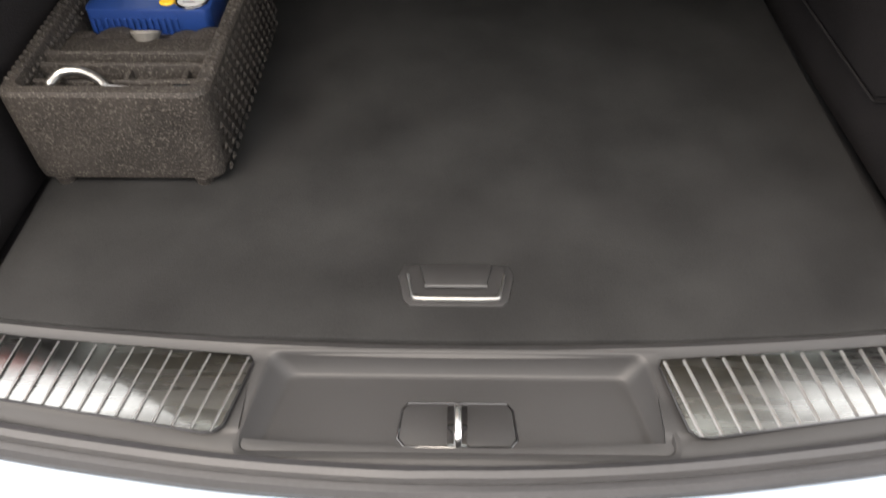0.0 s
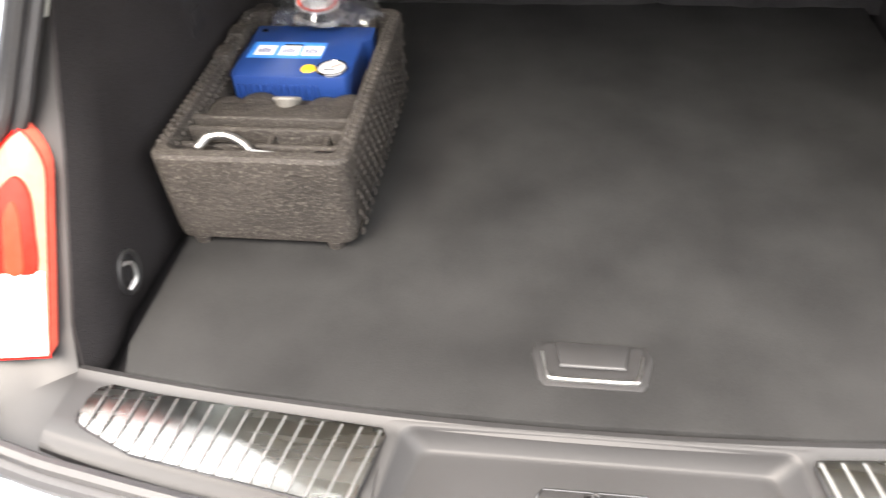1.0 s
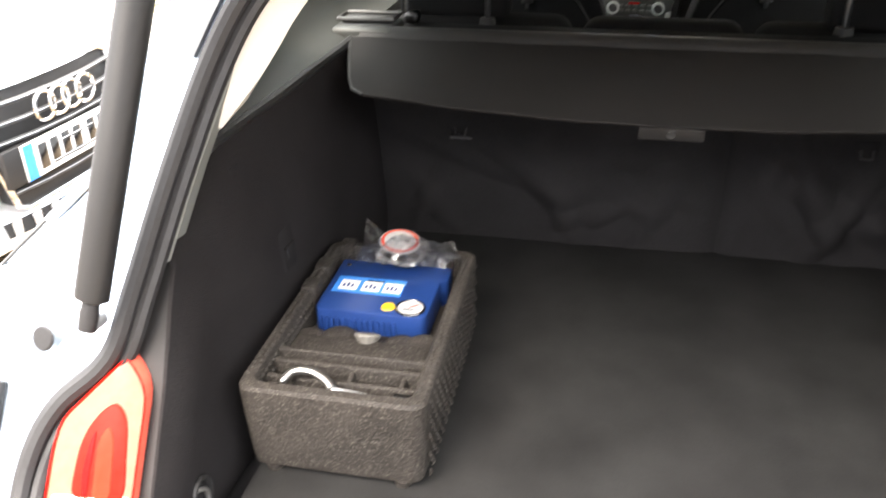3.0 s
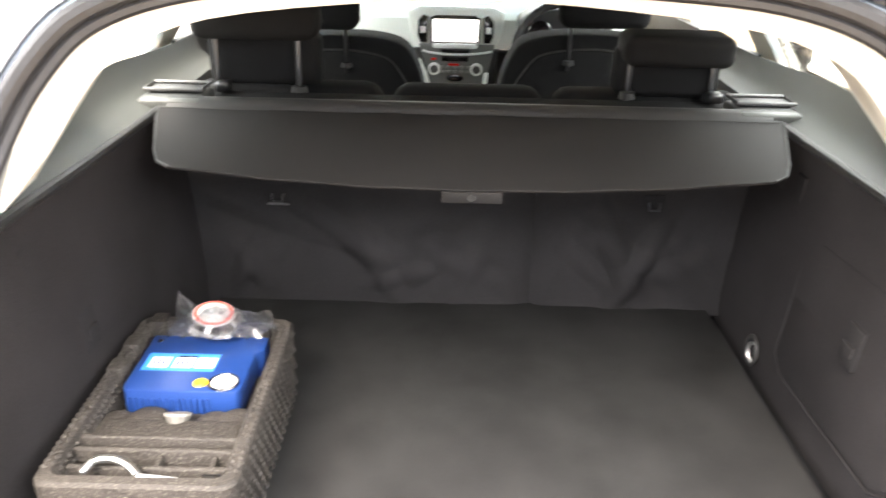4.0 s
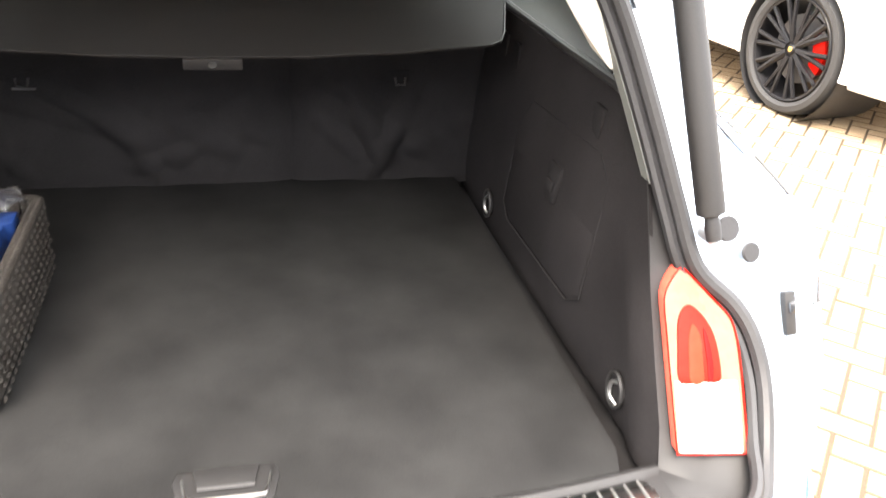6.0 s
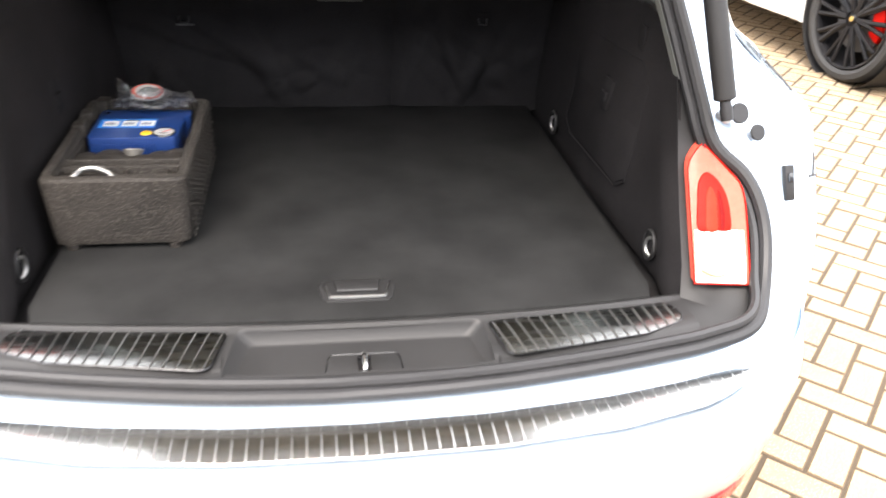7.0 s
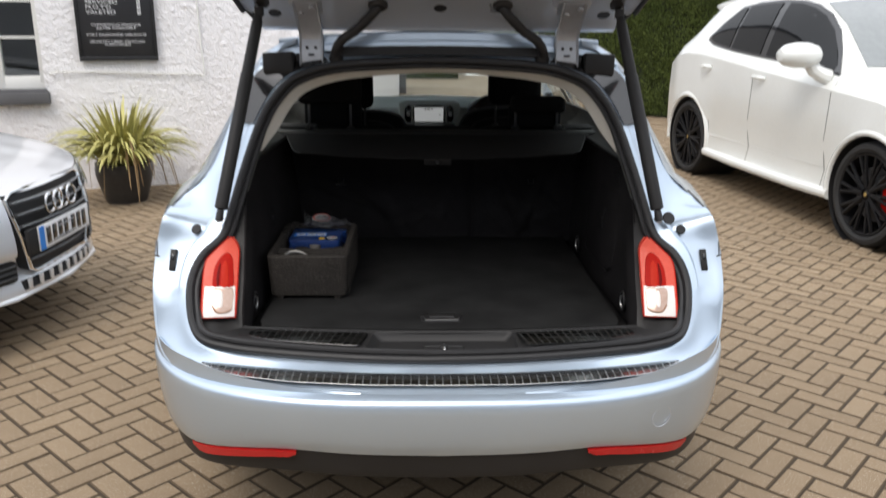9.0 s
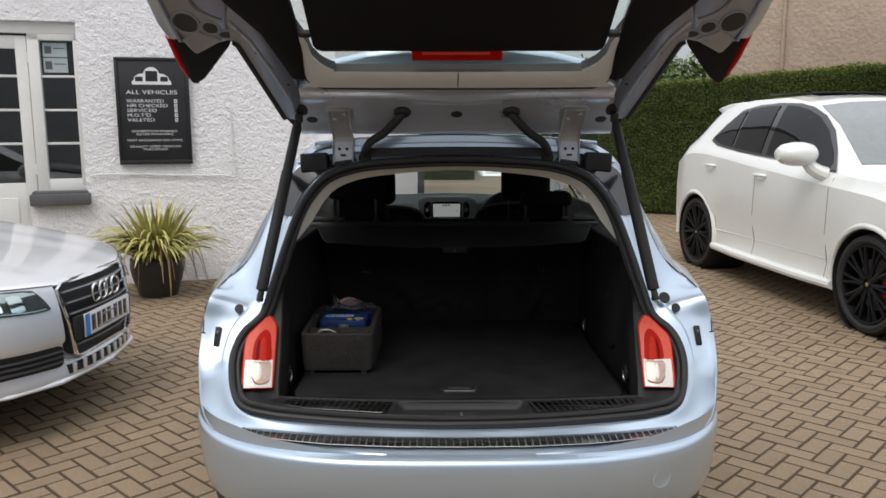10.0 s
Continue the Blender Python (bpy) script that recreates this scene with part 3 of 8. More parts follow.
for s in (1, -1):
    rows = [wall_line(t) for t in (0, 0.02, 0.045, 0.075, 0.10, 0.2, 0.35, 0.5, 0.65, 0.8, 1.0)]
    wall = part("side_lining", thick(grid([[(s * x, y, z) for x, y, z in r] for r in rows]), -0.006 * s), SIDE_CARPET, estate, "black carpeted boot side lining")
    # lining between the seal and the wall
    inner = [(0.50, 0.315, 0.699), (0.56, 0.314, 0.702), (0.606, 0.318, 0.708)] + REAR_LINE[1:]
    outer = [SEAL[3], SEAL[4], SEAL[5], SEAL[6], SEAL[7], SEAL[8], SEAL[10], SEAL[11], SEAL[12]]
    rows = [[(s * x, y + 0.010, z + ((0.004, 0.008, -0.004, -0.004)[i] if i < 4 else -0.004)) for i, (x, y, z) in enumerate(outer)], [(s * x, y + 0.018, z + ((0.004, 0.006, 0.0, -0.004)[i] if i < 4 else -0.004)) for i, (x, y, z) in enumerate( lerp(a, c, 0.5) for a, c in zip(outer, inner))], [(s * x, y, z) for x, y, z in inner]]
    part("corner_trim", thick(grid(rows), 0.003), PLASTIC, estate)
    edge_ = [lerp(SEAL[11], SEAL[12], 0.15), SEAL[12], lerp(SEAL[12], SEAL[13], 0.5), SEAL[13]]
    part("pillar_strip", thick(grid([[(s * (x - d), y + e, z) for x, y, z in edge_] for d, e in ((0.008, 0.004), (0.024, 0.010), (0.036, 0.024), (0.036, 0.05))]), 0.002), GREY_PLASTIC, estate)
    # stowage hatch, ledge, lashing hooks and slots
    def on_wall(y, z):
        k = 0.600 - 0.030 * min(1.0, max(0.0, (y - 0.45) / 0.65))
        return s * (k + max(0.0, z - 0.76) * 0.12)
    hatch = [(0.64, 0.80), (0.68, 0.775), (0.98, 0.775), (1.02, 0.80), (1.03, 0.96), (0.99, 1.02), (0.70, 1.035), (0.65, 1.00)]
    part("stowage_hatch", prism([(on_wall(y, z) - s * 0.006, y, z) for y, z in hatch], (s * 0.006, 0, 0), 0.004), SIDE_CARPET, wall)
    part("hatch_joint", tube([(on_wall(y, z) - s * 0.0055, y, z) for y, z in ((0.84 + (y - 0.84) * 1.03, 0.905 + (z - 0.905) * 1.04) for y, z in hatch)], 0.0022, 6, True), CARPET, wall)
    part("hatch_catch", prism([(on_wall(y, z) - s * 0.014, y, z) for y, z in ((0.80, 0.895), (0.845, 0.895), (0.85, 0.965), (0.80, 0.965))], (s * 0.012, 0, 0), 0.004), CARPET, wall)
    part("catch_grip", prism([(on_wall(y, z) - s * 0.019, y, z) for y, z in ((0.808, 0.915), (0.838, 0.915), (0.840, 0.935), (0.808, 0.935))], (s * 0.006, 0, 0), 0.002), CARPET, wall)
    for y, z in ((0.458, 0.742), (1.10, 0.752)):
        x = on_wall(y, z) - s * 0.002
        part("hook_cup", disc((x, y, z), (-s, 0, 0), 0.026, 0.005), CARPET, wall)
        part("cup_rim", tube([(x - s * 0.006, y + 0.024 * math.cos(a), z + 0.030 * math.sin(a)) for a in (2 * math.pi * k / 20 for k in range(20))], 0.004, 6, True), PLASTIC, wall)
        part("lashing_hook", tube(smooth_path([(x - s * 0.004, y - 0.012, z + 0.021), (x - s * 0.009, y + 0.004, z + 0.013), (x - s * 0.010, y + 0.008, z - 0.002), (x - s * 0.009, y + 0.002, z - 0.016), (x - s * 0.004, y - 0.012, z - 0.022)], 4), 0.0034, 8), BRIGHT_STEEL, wall, "bright steel lashing hook")
    for y, z in ((0.735, 1.080), (1.214, 1.075), (1.131, 1.075)):
        x = on_wall(y, z) - s * 0.004
        part("clip_slot", box(x - 0.004, x + 0.004, y - 0.018, y + 0.018, z - 0.028, z + 0.028, 0.002), CARPET, wall)
    part("lining_top", tube([(s * (x - 0.004), y, z + 0.004) for x, y, z in (wall_top(y) for y in (0.61, 0.7, 0.9, 1.2, 1.40))], 0.009, 8), PLASTIC, wall)
    # plastic quarter trim above the carpet
    top = [wall_top(y) for y in (0.70, 0.85, 1.1, 1.3, 1.5, 1.75)]
    grow = (0.25, 0.75, 1.0, 1.0, 0.85, 0.72)
    rows = [[(s * (x + dx * g), y + (0.05 if i == 0 else 0), z + dz * g) for i, ((x, y, z), g) in enumerate(zip(top, grow))] for dx, dz in ((0, 0), (0.035, 0.016), (0.068, 0.048), (0.078, 0.090))]
    part("quarter_trim", thick(grid(rows), 0.003), QUARTER_GREY, estate, "grey plastic quarter panel trim")
    # door trims further forward
    rows = [[(s * 0.76, 1.76, z) for z in (0.5, 0.9, 1.06, 1.12)] + [(s * 0.728, 1.76, 1.20)], [(s * 0.77, 2.5, z) for z in (0.5, 0.9, 1.04, 1.10)] + [(s * 0.735, 2.5, 1.17)], [(s * 0.77, 3.3, z) for z in (0.5, 0.9, 1.02, 1.08)] + [(s * 0.742, 3.3, 1.14)]]
    part("door_trim", thick(grid(rows), 0.01), PLASTIC, estate)
    for y in (1.77, 2.60):
        part("pillar_trim", grid([[(s * (SECTION[j][0] - 0.025), y - 0.07 + d, SECTION[j][1]) for j in (5, 6, 7, 8, 9)] for d in (0.0, 0.15)]), CREAM, estate)

# headlining, and its band round the opening
rim_in = [(Vector(p), inward[5 * (12 + i)]) for i, p in enumerate(SEAL[12:])]
rim_in[0] = (rim_in[0][0].lerp(rim_in[1][0], 0.40), inward[62])
def wide(i):
    return (0.55, 0.95, 1.0, 1.0, 0.95, 0.85, 0.80)[i]


def trim_line(d, dy):
    return [(0.0 if i == len(rim_in) - 1 else p.x + q.x * d * wide(i), p.y + dy, p.z + q.z * d * wide(i)) for i, (p, q) in enumerate(rim_in)]


band0 = trim_line(0.030, 0.012)
band1 = trim_line(0.066, 0.045)
band2 = trim_line(0.045, 0.15)
band3 = [(min(0.61, x * 1.05), 1.40, z + 0.010) for x, y, z in SEAL[12:]]
band4 = [(min(0.60, x * 1.05), 2.62, z + 0.000) for x, y, z in SEAL[12:]]
for r in (band3, band4):
    r[0] = (0.622, r[0][1], 1.385)
    r[1] = (0.615, r[1][1], 1.40)
def whole(r):
    return [(-x, y, z) for x, y, z in r] + [p for p in reversed(r[:-1])]
part("opening_trim", thick(grid([[tuple(q) for q in smooth_path(whole(r), 3)] for r in (band0, band1, band2)]), 0.003), CREAM, estate, "cream trim round the tailgate opening")
part("headlining", thick(grid([[tuple(q) for q in smooth_path(whole(r), 3)] for r in ([(x, y, z + 0.004) for x, y, z in band2], band3, band4)]), 0.004), CREAM, estate, "cream roof lining")
part("seat_bulkhead", box(-0.70, 0.70, 1.382, 1.392, 0.55, 1.13, 0.002), CARPET, estate)
part("cabin_floor", box(-0.78, 0.78, 1.42, 3.35, 0.30, 0.34, 0.004), CARPET, estate)
part("boot_well", box(-0.66, 0.66, 0.20, 1.40, 0.40, 0.66, 0.004), CARPET, estate)

# rear seat back, carpeted, split to one side, with creases
def seat_panel(x0, x1, folds):
    rows = []
    for i in range(61):
        z = 0.700 + 0.45 * i / 60
        r = []
        for j in range(91):
            x = x0 + (x1 - x0) * j / 90
            y = 1.348 + 0.04 * (z - 0.70)
            e = min(j, 90 - j) / 90
            y += 0.012 * max(0, 1 - e * 14) ** 2
            for cx, cz, ang, wd, ln, am in folds:
                u = (x - cx) * math.cos(ang) + (z - cz) * math.sin(ang)
                v = -(x - cx) * math.sin(ang) + (z - cz) * math.cos(ang)
                y -= am * math.exp(-(v / wd) ** 2 - (u / ln) ** 2)
            r.append((x, y, z))
        rows.append(r)
    return thick(grid(rows), 0.02)


random.seed(5)
fold = lambda x0, x1, n: [(random.uniform(x0, x1), random.uniform(0.76, 0.95), random.uniform(0.3, 1.2) * random.choice((1, -1)), random.uniform(0.013, 0.026), random.uniform(0.06, 0.16), random.uniform(0.005, 0.011)) for _ in range(n)]
back = part("rear_seat_back", seat_panel(-0.61, 0.141, fold(-0.5, 0.1, 22)), CARPET, estate, "black carpeted rear seat back", 85)
back2 = part("rear_seat_back", seat_panel(0.158, 0.61, fold(0.18, 0.5, 14)), CARPET, estate, "black carpeted rear seat back", 85)
for x, b in ((-0.398, back), (0.398, back2)):
    part("tether_anchor", box(x - 0.022, x + 0.022, 1.335, 1.37, 0.945, 0.982, 0.004), CARPET, b)
    part("tether_ring", tube([(x - 0.012, 1.334, 0.965), (x - 0.010, 1.326, 0.950), (x + 0.010, 1.326, 0.950), (x + 0.012, 1.334, 0.965)], 0.003, 6), RUBBER, b)
    part("anchor_bar", tube([(x - 0.022, 1.334, 0.942), (x + 0.024, 1.334, 0.942)], 0.003, 8), DARK_GREY, b)
part("seat_cushion_front", box(-0.60, 0.60, 1.375, 1.47, 0.72, 1.155, 0.03, 4), CLOTH, estate)
for x0, x1 in ((-0.60, -0.185), (-0.165, 0.165), (0.185, 0.60)):
    part("rear_seat_face", box(x0, x1, 1.45, 1.56, 0.50, 1.165, 0.04, 4), CLOTH, estate)

# rolled load cover pulled part way out
part("cover_cassette", tube([(-0.59, 1.300, 1.150), (0.59, 1.300, 1.150)], 0.028, 14), PLASTIC, estate)
def cover_row(t, wob=0.0):
    w = 0.610 - 0.070 * t - (0.025 * max(0, (t - 0.85) / 0.15) ** 2)
    y, z = 1.280 - 0.245 * t, 1.162 - 0.038 * t
    return [(w * k, y - 0.040 * (1 - k * k) * t, z - 0.014 * t * (1 - k * k) + 0.0008 * math.sin(k * 19 + t * 5)) for k in (i / 16 - 1 for i in range(33))]
cover = part("load_cover", thick(grid([cover_row(t) for t in (0, 0.04, 0.08, 0.25, 0.5, 0.75, 0.92, 1.0)]), 0.004), VINYL, estate, "black vinyl load cover pulled part way out")
part("cover_hem", tube(cover_row(1.005), 0.0018, 6), VINYL, cover)
part("cover_front_seam", tube(cover_row(0.02), 0.002, 6), PLASTIC, cover)
part("cover_pull_tab", prism([(-0.050, 0.984, 1.109), (0.050, 0.984, 1.109), (0.050, 0.993, 1.087), (-0.050, 0.993, 1.087)], (0, 0.004, 0), 0.001), PLASTIC, cover)
part("tab_mark", lathe([(0.0, 0.001), (0.004, 0.001), (0.0075, 0.0015), (0.0075, 0.0), (0.0, 0.0)], 20, Matrix.Translation((-0.001, 0.987, 1.099)) @ pose(0, 0, 0, 112, 0, 0)), CHROME, cover)
for s in (1, -1):
    part("cover_end_bracket", box(s * 0.525, s * 0.650, 1.28, 1.39, 1.150, 1.176, 0.008, 3), QUARTER_GREY, estate)
    part("belt_guide", box(s * 0.535, s * 0.640, 1.325, 1.375, 1.176, 1.184, 0.003), PLASTIC, estate)
    part("belt_guide_rim", tube([(s * x, y, 1.186) for x, y in ((0.53, 1.318), (0.645, 1.318), (0.645, 1.382), (0.53, 1.382))], 0.004, 8, True), DARK_GREY, estate)
    part("belt_catch", box(s * 0.502, s * 0.530, 1.405, 1.44, 1.160, 1.182, 0.006, 3), STEEL, estate)
    # strips a little paler than the vinyl, for light caught at the cover's ends
    part("cover_edge_light", tube([r[0 if s < 0 else -1] for r in (cover_row(t) for t in (0.05, 0.25, 0.5, 0.75, 0.92, 1.0))], 0.003, 8, flat=0.6), PLASTIC, cover)

# headrests and front seats
def headrest(x, y, z, w=0.24, h=0.15, d=0.10):
    r = part("headrest", box(x - w / 2, x + w / 2, y - d / 2, y + d / 2, z, z + h, 0.035, 4), CLOTH, estate, "black cloth headrest")
    for k in (-0.085, 0.085):
        part("headrest_post", tube([(x + k * w / 0.24, y, z - 0.13), (x + k * w / 0.24, y, z + 0.03)], 0.006, 8), STEEL, r)
        part("post_sleeve", lathe([(0, 0), (0.018, 0), (0.016, 0.014), (0, 0.016)], 16, Matrix.Translation((x + k * w / 0.24, y, z - 0.112))), PLASTIC, r)


tall_rest = part("headrest", box(-0.583, -0.315, 1.42, 1.52, 1.262, 1.44, 0.03, 4), CLOTH, estate, "black cloth headrest")
part("headrest_face", box(-0.560, -0.318, 1.475, 1.54, 1.158, 1.275, 0.02, 4), CLOTH, tall_rest)
for x in (-0.535, -0.362):
    part("headrest_post", tube([(x, 1.455, 1.14), (x, 1.455, 1.275)], 0.006, 8), STEEL, tall_rest)
    part("post_sleeve", lathe([(0, 0), (0.018, 0), (0.016, 0.014), (0, 0.016)], 16, Matrix.Translation((x, 1.455, 1.152))), PLASTIC, tall_rest)
low_rest = part("headrest", box(0.313, 0.535, 1.455, 1.53, 1.158, 1.262, 0.02, 4), CLOTH, estate, "black cloth headrest pushed down")
part("headrest_top", box(0.318, 0.546, 1.40, 1.52, 1.232, 1.297, 0.022, 4), CLOTH, low_rest)
for x in (0.339, 0.515):
    part("headrest_post", tube([(x, 1.45, 1.14), (x, 1.45, 1.245)], 0.006, 8), STEEL, low_rest)
    part("post_sleeve", lathe([(0, 0), (0.018, 0), (0.016, 0.014), (0, 0.016)], 16, Matrix.Translation((x, 1.45, 1.158))), PLASTIC, low_rest)


def seat_outline(x, grow, top):
    pts = [(0.272, 0.55), (0.275, 0.90), (0.270, 0.97), (0.238, 1.07), (0.195, 1.117), (0.11, 1.136), (0, 1.14)]
    pts = [(max(0.02, w - grow) if w else 0.0, z - (grow if z > 1.0 else 0) + (top - 1.14 if z > 0.95 else 0)) for w, z in pts]
    half = [tuple(q[:2]) for q in smooth_path([(w, z, 0) for w, z in pts], 3)]
    return [(x + w, z) for w, z in half] + [(x - w, z) for w, z in reversed(half[:-1])]


for x, top, hx, hz in ((-0.385, 1.140, -0.460, 1.160), (0.385, 1.158, 0.415, 1.182)):
    st = part("front_seat", prism([(q, 2.22, z) for q, z in seat_outline(x, 0.0, top)], (0, 0.13, 0), 0.03, 4), CLOTH, estate, "black cloth front seat")
    part("seat_panel", prism([(q, 2.208, z) for q, z in seat_outline(x, 0.042, top)], (0, 0.05, 0), 0.010, 3), CLOTH, st)
    part("seat_piping", tube([(q, 2.209, z) for q, z in seat_outline(x, 0.040, top)], 0.003, 6), PLASTIC, st)
    headrest(hx, 2.21, hz, 0.30 if x < 0 else 0.27, 0.185, 0.10)

DX, DY, DZ = 0.024, 0.245, -0.026
dash_m = Matrix.Translation((DX, DY, DZ))
# dashboard with its screen and controls
dash_rows, dash_low = [], []
for k in [i / 12 - 1 for i in range(25)]:
    x = 0.72 * k + -0.04
    bow = 0.10 * k * k
    dash_rows.append([(x, 3.05, 1.08), (x, 2.98, 1.135 + 0.02 * (1 - abs(k))), (x, 2.86, 1.145 + 0.02 * (1 - abs(k))), (x, 2.77 + bow * 0.2, 1.10), (x, 2.75, 1.03), (x, 2.752, 0.992)])
    dash_low.append([(x, 2.754, 0.990), (x, 2.775, 0.975), (x, 2.79, 0.90), (x, 2.83, 0.72), (x, 2.88, 0.55)])
dash = part("dashboard", moved(thick(grid(dash_rows), 0.006), dash_m), DASH_GREY, estate, "pale grey dashboard with a central screen")
part("dash_lower", moved(thick(grid(dash_low), 0.006), dash_m), PLASTIC, dash, "black lower dashboard")
for x0, x1 in ((-0.72, -0.205), (0.135, 0.64)):
    part("dash_strip", moved(tube([(x0, 2.750, 0.988), (x1, 2.750, 0.988)], 0.004, 8), dash_m), CHROME, dash)
CONSOLE_GREY = surface("console_plastic", (0.085, 0.09, 0.087), (0.11, 0.115, 0.112), 0.45, 0, 700, 5, 0.15, 0.0006)
console = part("centre_console", moved(prism([(x, 2.735, z) for x, z in ((-0.232, 1.130), (-0.19, 1.152), (0.110, 1.152), (0.150, 1.130), (0.142, 1.06), (0.122, 0.996), (-0.194, 0.996), (-0.222, 1.06))], (0, 0.06, 0), 0.014, 3), dash_m), DASH_GREY, estate)
part("console_panel", moved(prism([(x, 2.729, z) for x, z in ((-0.188, 1.010), (0.116, 1.010), (0.107, 0.968), (0.077, 0.842), (0.060, 0.828), (-0.124, 0.828), (-0.141, 0.842), (-0.171, 0.968))], (0, 0.05, 0), 0.008, 3), dash_m), CONSOLE_GREY, console, "grey control panel")
part("console_tunnel", moved(prism([(x, 2.742, z) for x, z in ((-0.200, 0.990), (0.128, 0.990), (0.118, 0.70), (-0.190, 0.70))], (0, 0.05, 0), 0.010), dash_m), PLASTIC, console)
part("screen_bezel", moved(prism([(x, 2.729, z) for x, z in ((-0.142, 1.110), (-0.120, 1.120), (0.034, 1.120), (0.056, 1.110), (0.054, 1.012), (-0.140, 1.012))], (0, 0.008, 0), 0.003), dash_m), GLOSS_BLACK, console)
part("console_trim", moved(prism([(x, 2.724, z) for x, z in ((-0.208, 0.950), (-0.180, 0.950), (-0.150, 0.885), (-0.128, 0.820), (-0.158, 0.820), (-0.186, 0.890))], (0, 0.03, 0), 0.008, 3), dash_m), DASH_GREY, console)
part("console_trim", moved(prism([(x, 2.724, z) for x, z in ((0.074, 0.900), (0.094, 0.900), (0.086, 0.820), (0.066, 0.820))], (0, 0.03, 0), 0.006, 3), dash_m), DASH_GREY, console)
screen_m, n_, l_, p_ = nodes_of("lit_screen")
p_.inputs["Base Color"].default_value = (0.6, 0.62, 0.63, 1)
p_.inputs["Emission Color"].default_value, p_.inputs["Emission Strength"].default_value = (0.85, 0.90, 0.92, 1), 0.24
display = part("display", moved(prism([(x, 2.724, z) for x, z in ((-0.132, 1.105), (0.046, 1.105), (0.044, 1.02), (-0.130, 1.02))], (0, 0.012, 0), 0.002), dash_m), screen_m, console, "lit white display")
for x, z, w in ((-0.064, 1.096, 0.006), (-0.046, 1.096, 0.008), (-0.026, 1.096, 0.005), (0.024, 1.062, 0.003)):
    part("display_mark", moved(box(x - w, x + w, 2.7222, 2.7238, z - 0.004, z + 0.004, 0.0), dash_m), DARK_GREY, display)
# a silver band over a slot, a curved strip, a switch panel with two dials and a flat knob below
part("knob_band", moved(prism([(x, 2.722, z) for x, z in ((-0.125, 1.012), (0.040, 1.012), (0.048, 1.002), (0.040, 0.994), (-0.125, 0.994), (-0.133, 1.002))], (0, 0.014, 0), 0.003), dash_m), TRIM_GREY, console)
part("disc_slot", moved(prism([(x, 2.724, z) for x, z in ((-0.100, 0.989), (0.018, 0.989), (0.012, 0.974), (-0.094, 0.974))], (0, 0.010, 0), 0.002), dash_m), GLOSS_BLACK, console)
part("curved_strip", moved(tube(smooth_path([(-0.172, 2.727, 0.984), (-0.13, 2.726, 0.975), (-0.042, 2.725, 0.969), (0.05, 2.726, 0.975), (0.104, 2.727, 0.984)], 4), 0.0045, 8), dash_m), TRIM_GREY, console)
part("clock_strip", moved(box(-0.095, 0.012, 2.724, 2.732, 0.942, 0.962, 0.003), dash_m), GLOSS_BLACK, console)
for z, w in ((0.920, 0.055), (0.902, 0.052)):
    for k in (-1, -0.5, 0, 0.5, 1):
        part("button", moved(box(-0.042 + k * w - 0.009, -0.042 + k * w + 0.009, 2.722, 2.732, z - 0.005, z + 0.005, 0.002), dash_m), GREY_PLASTIC, console)
for x in (-0.124, 0.044):
    d_ = part("dial", moved(disc((x, 2.728, 0.913), (0, -1, 0), 0.024, 0.014), dash_m), TRIM_GREY, console)
    part("dial_face", moved(disc((x, 2.715, 0.913), (0, -1, 0), 0.016, 0.004), dash_m), DARK_GREY, d_)
part("lower_knob", moved(prism([(-0.040 + 0.034 * math.cos(a), 2.722, 0.876 + 0.014 * math.sin(a)) for a in (2 * math.pi * k / 20 for k in range(20))], (0, 0.010, 0), 0.003), dash_m), GLOSS_BLACK, console)
for x, z in ((-0.126, 0.951), (-0.056, 0.930), (-0.036, 0.930)):
    part("switch_light", moved(box(x - 0.010, x + 0.010, 2.722, 2.732, z - 0.004, z + 0.004, 0.001), dash_m), RED_LENS, console)
for q in (1, -1):
    part("air_vent", moved(prism([(-0.0415 + q * x, 2.727, z) for x, z in ((0.108, 1.112), (0.126, 1.122), (0.148, 1.098), (0.150, 1.040), (0.138, 1.014), (0.110, 1.014))], (0, 0.012, 0), 0.003), dash_m), GLOSS_BLACK, console)
    part("vent_fin", moved(box(-0.0415 + q * 0.128 - 0.010, -0.0415 + q * 0.128 + 0.010, 2.718, 2.728, 1.053, 1.077, 0.002), dash_m), WHITE_STICKER, console)
cluster = part("instrument_hood", moved(prism([(x, 2.66, z) for x, z in ((0.20, 1.0), (0.20, 1.12), (0.26, 1.16), (0.46, 1.16), (0.52, 1.12), (0.52, 1.0))], (0, 0.14, 0), 0.02, 3), dash_m), PLASTIC, estate)
glow, n_, l_, p_ = nodes_of("red_dial_glow")
p_.inputs["Base Color"].default_value, p_.inputs["Emission Color"].default_value, p_.inputs["Emission Strength"].default_value = (0.05, 0.0, 0.0, 1), (1, 0.08, 0.03, 1), 0.6
for x in (0.28, 0.43):
    part("gauge_dial", moved(disc((x, 2.659, 1.075), (0, -1, 0), 0.045, 0.004), dash_m), GLOSS_BLACK, cluster)
    part("gauge_needle", moved(box(x - 0.02, x + 0.012, 2.652, 2.656, 1.072, 1.078, 0.001), dash_m), glow, cluster)
wheel_c = Vector((0.36, 2.52, 1.02))
m = Matrix.Translation(wheel_c) @ pose(0, 0, 0, 68, 0, 0)
sw = part("steering_wheel", moved(tube([m @ Vector((0.185 * math.cos(a), 0.185 * math.sin(a), 0)) for a in (2 * math.pi * k / 36 for k in range(36))], 0.015, 10, True), dash_m), PLASTIC, estate)
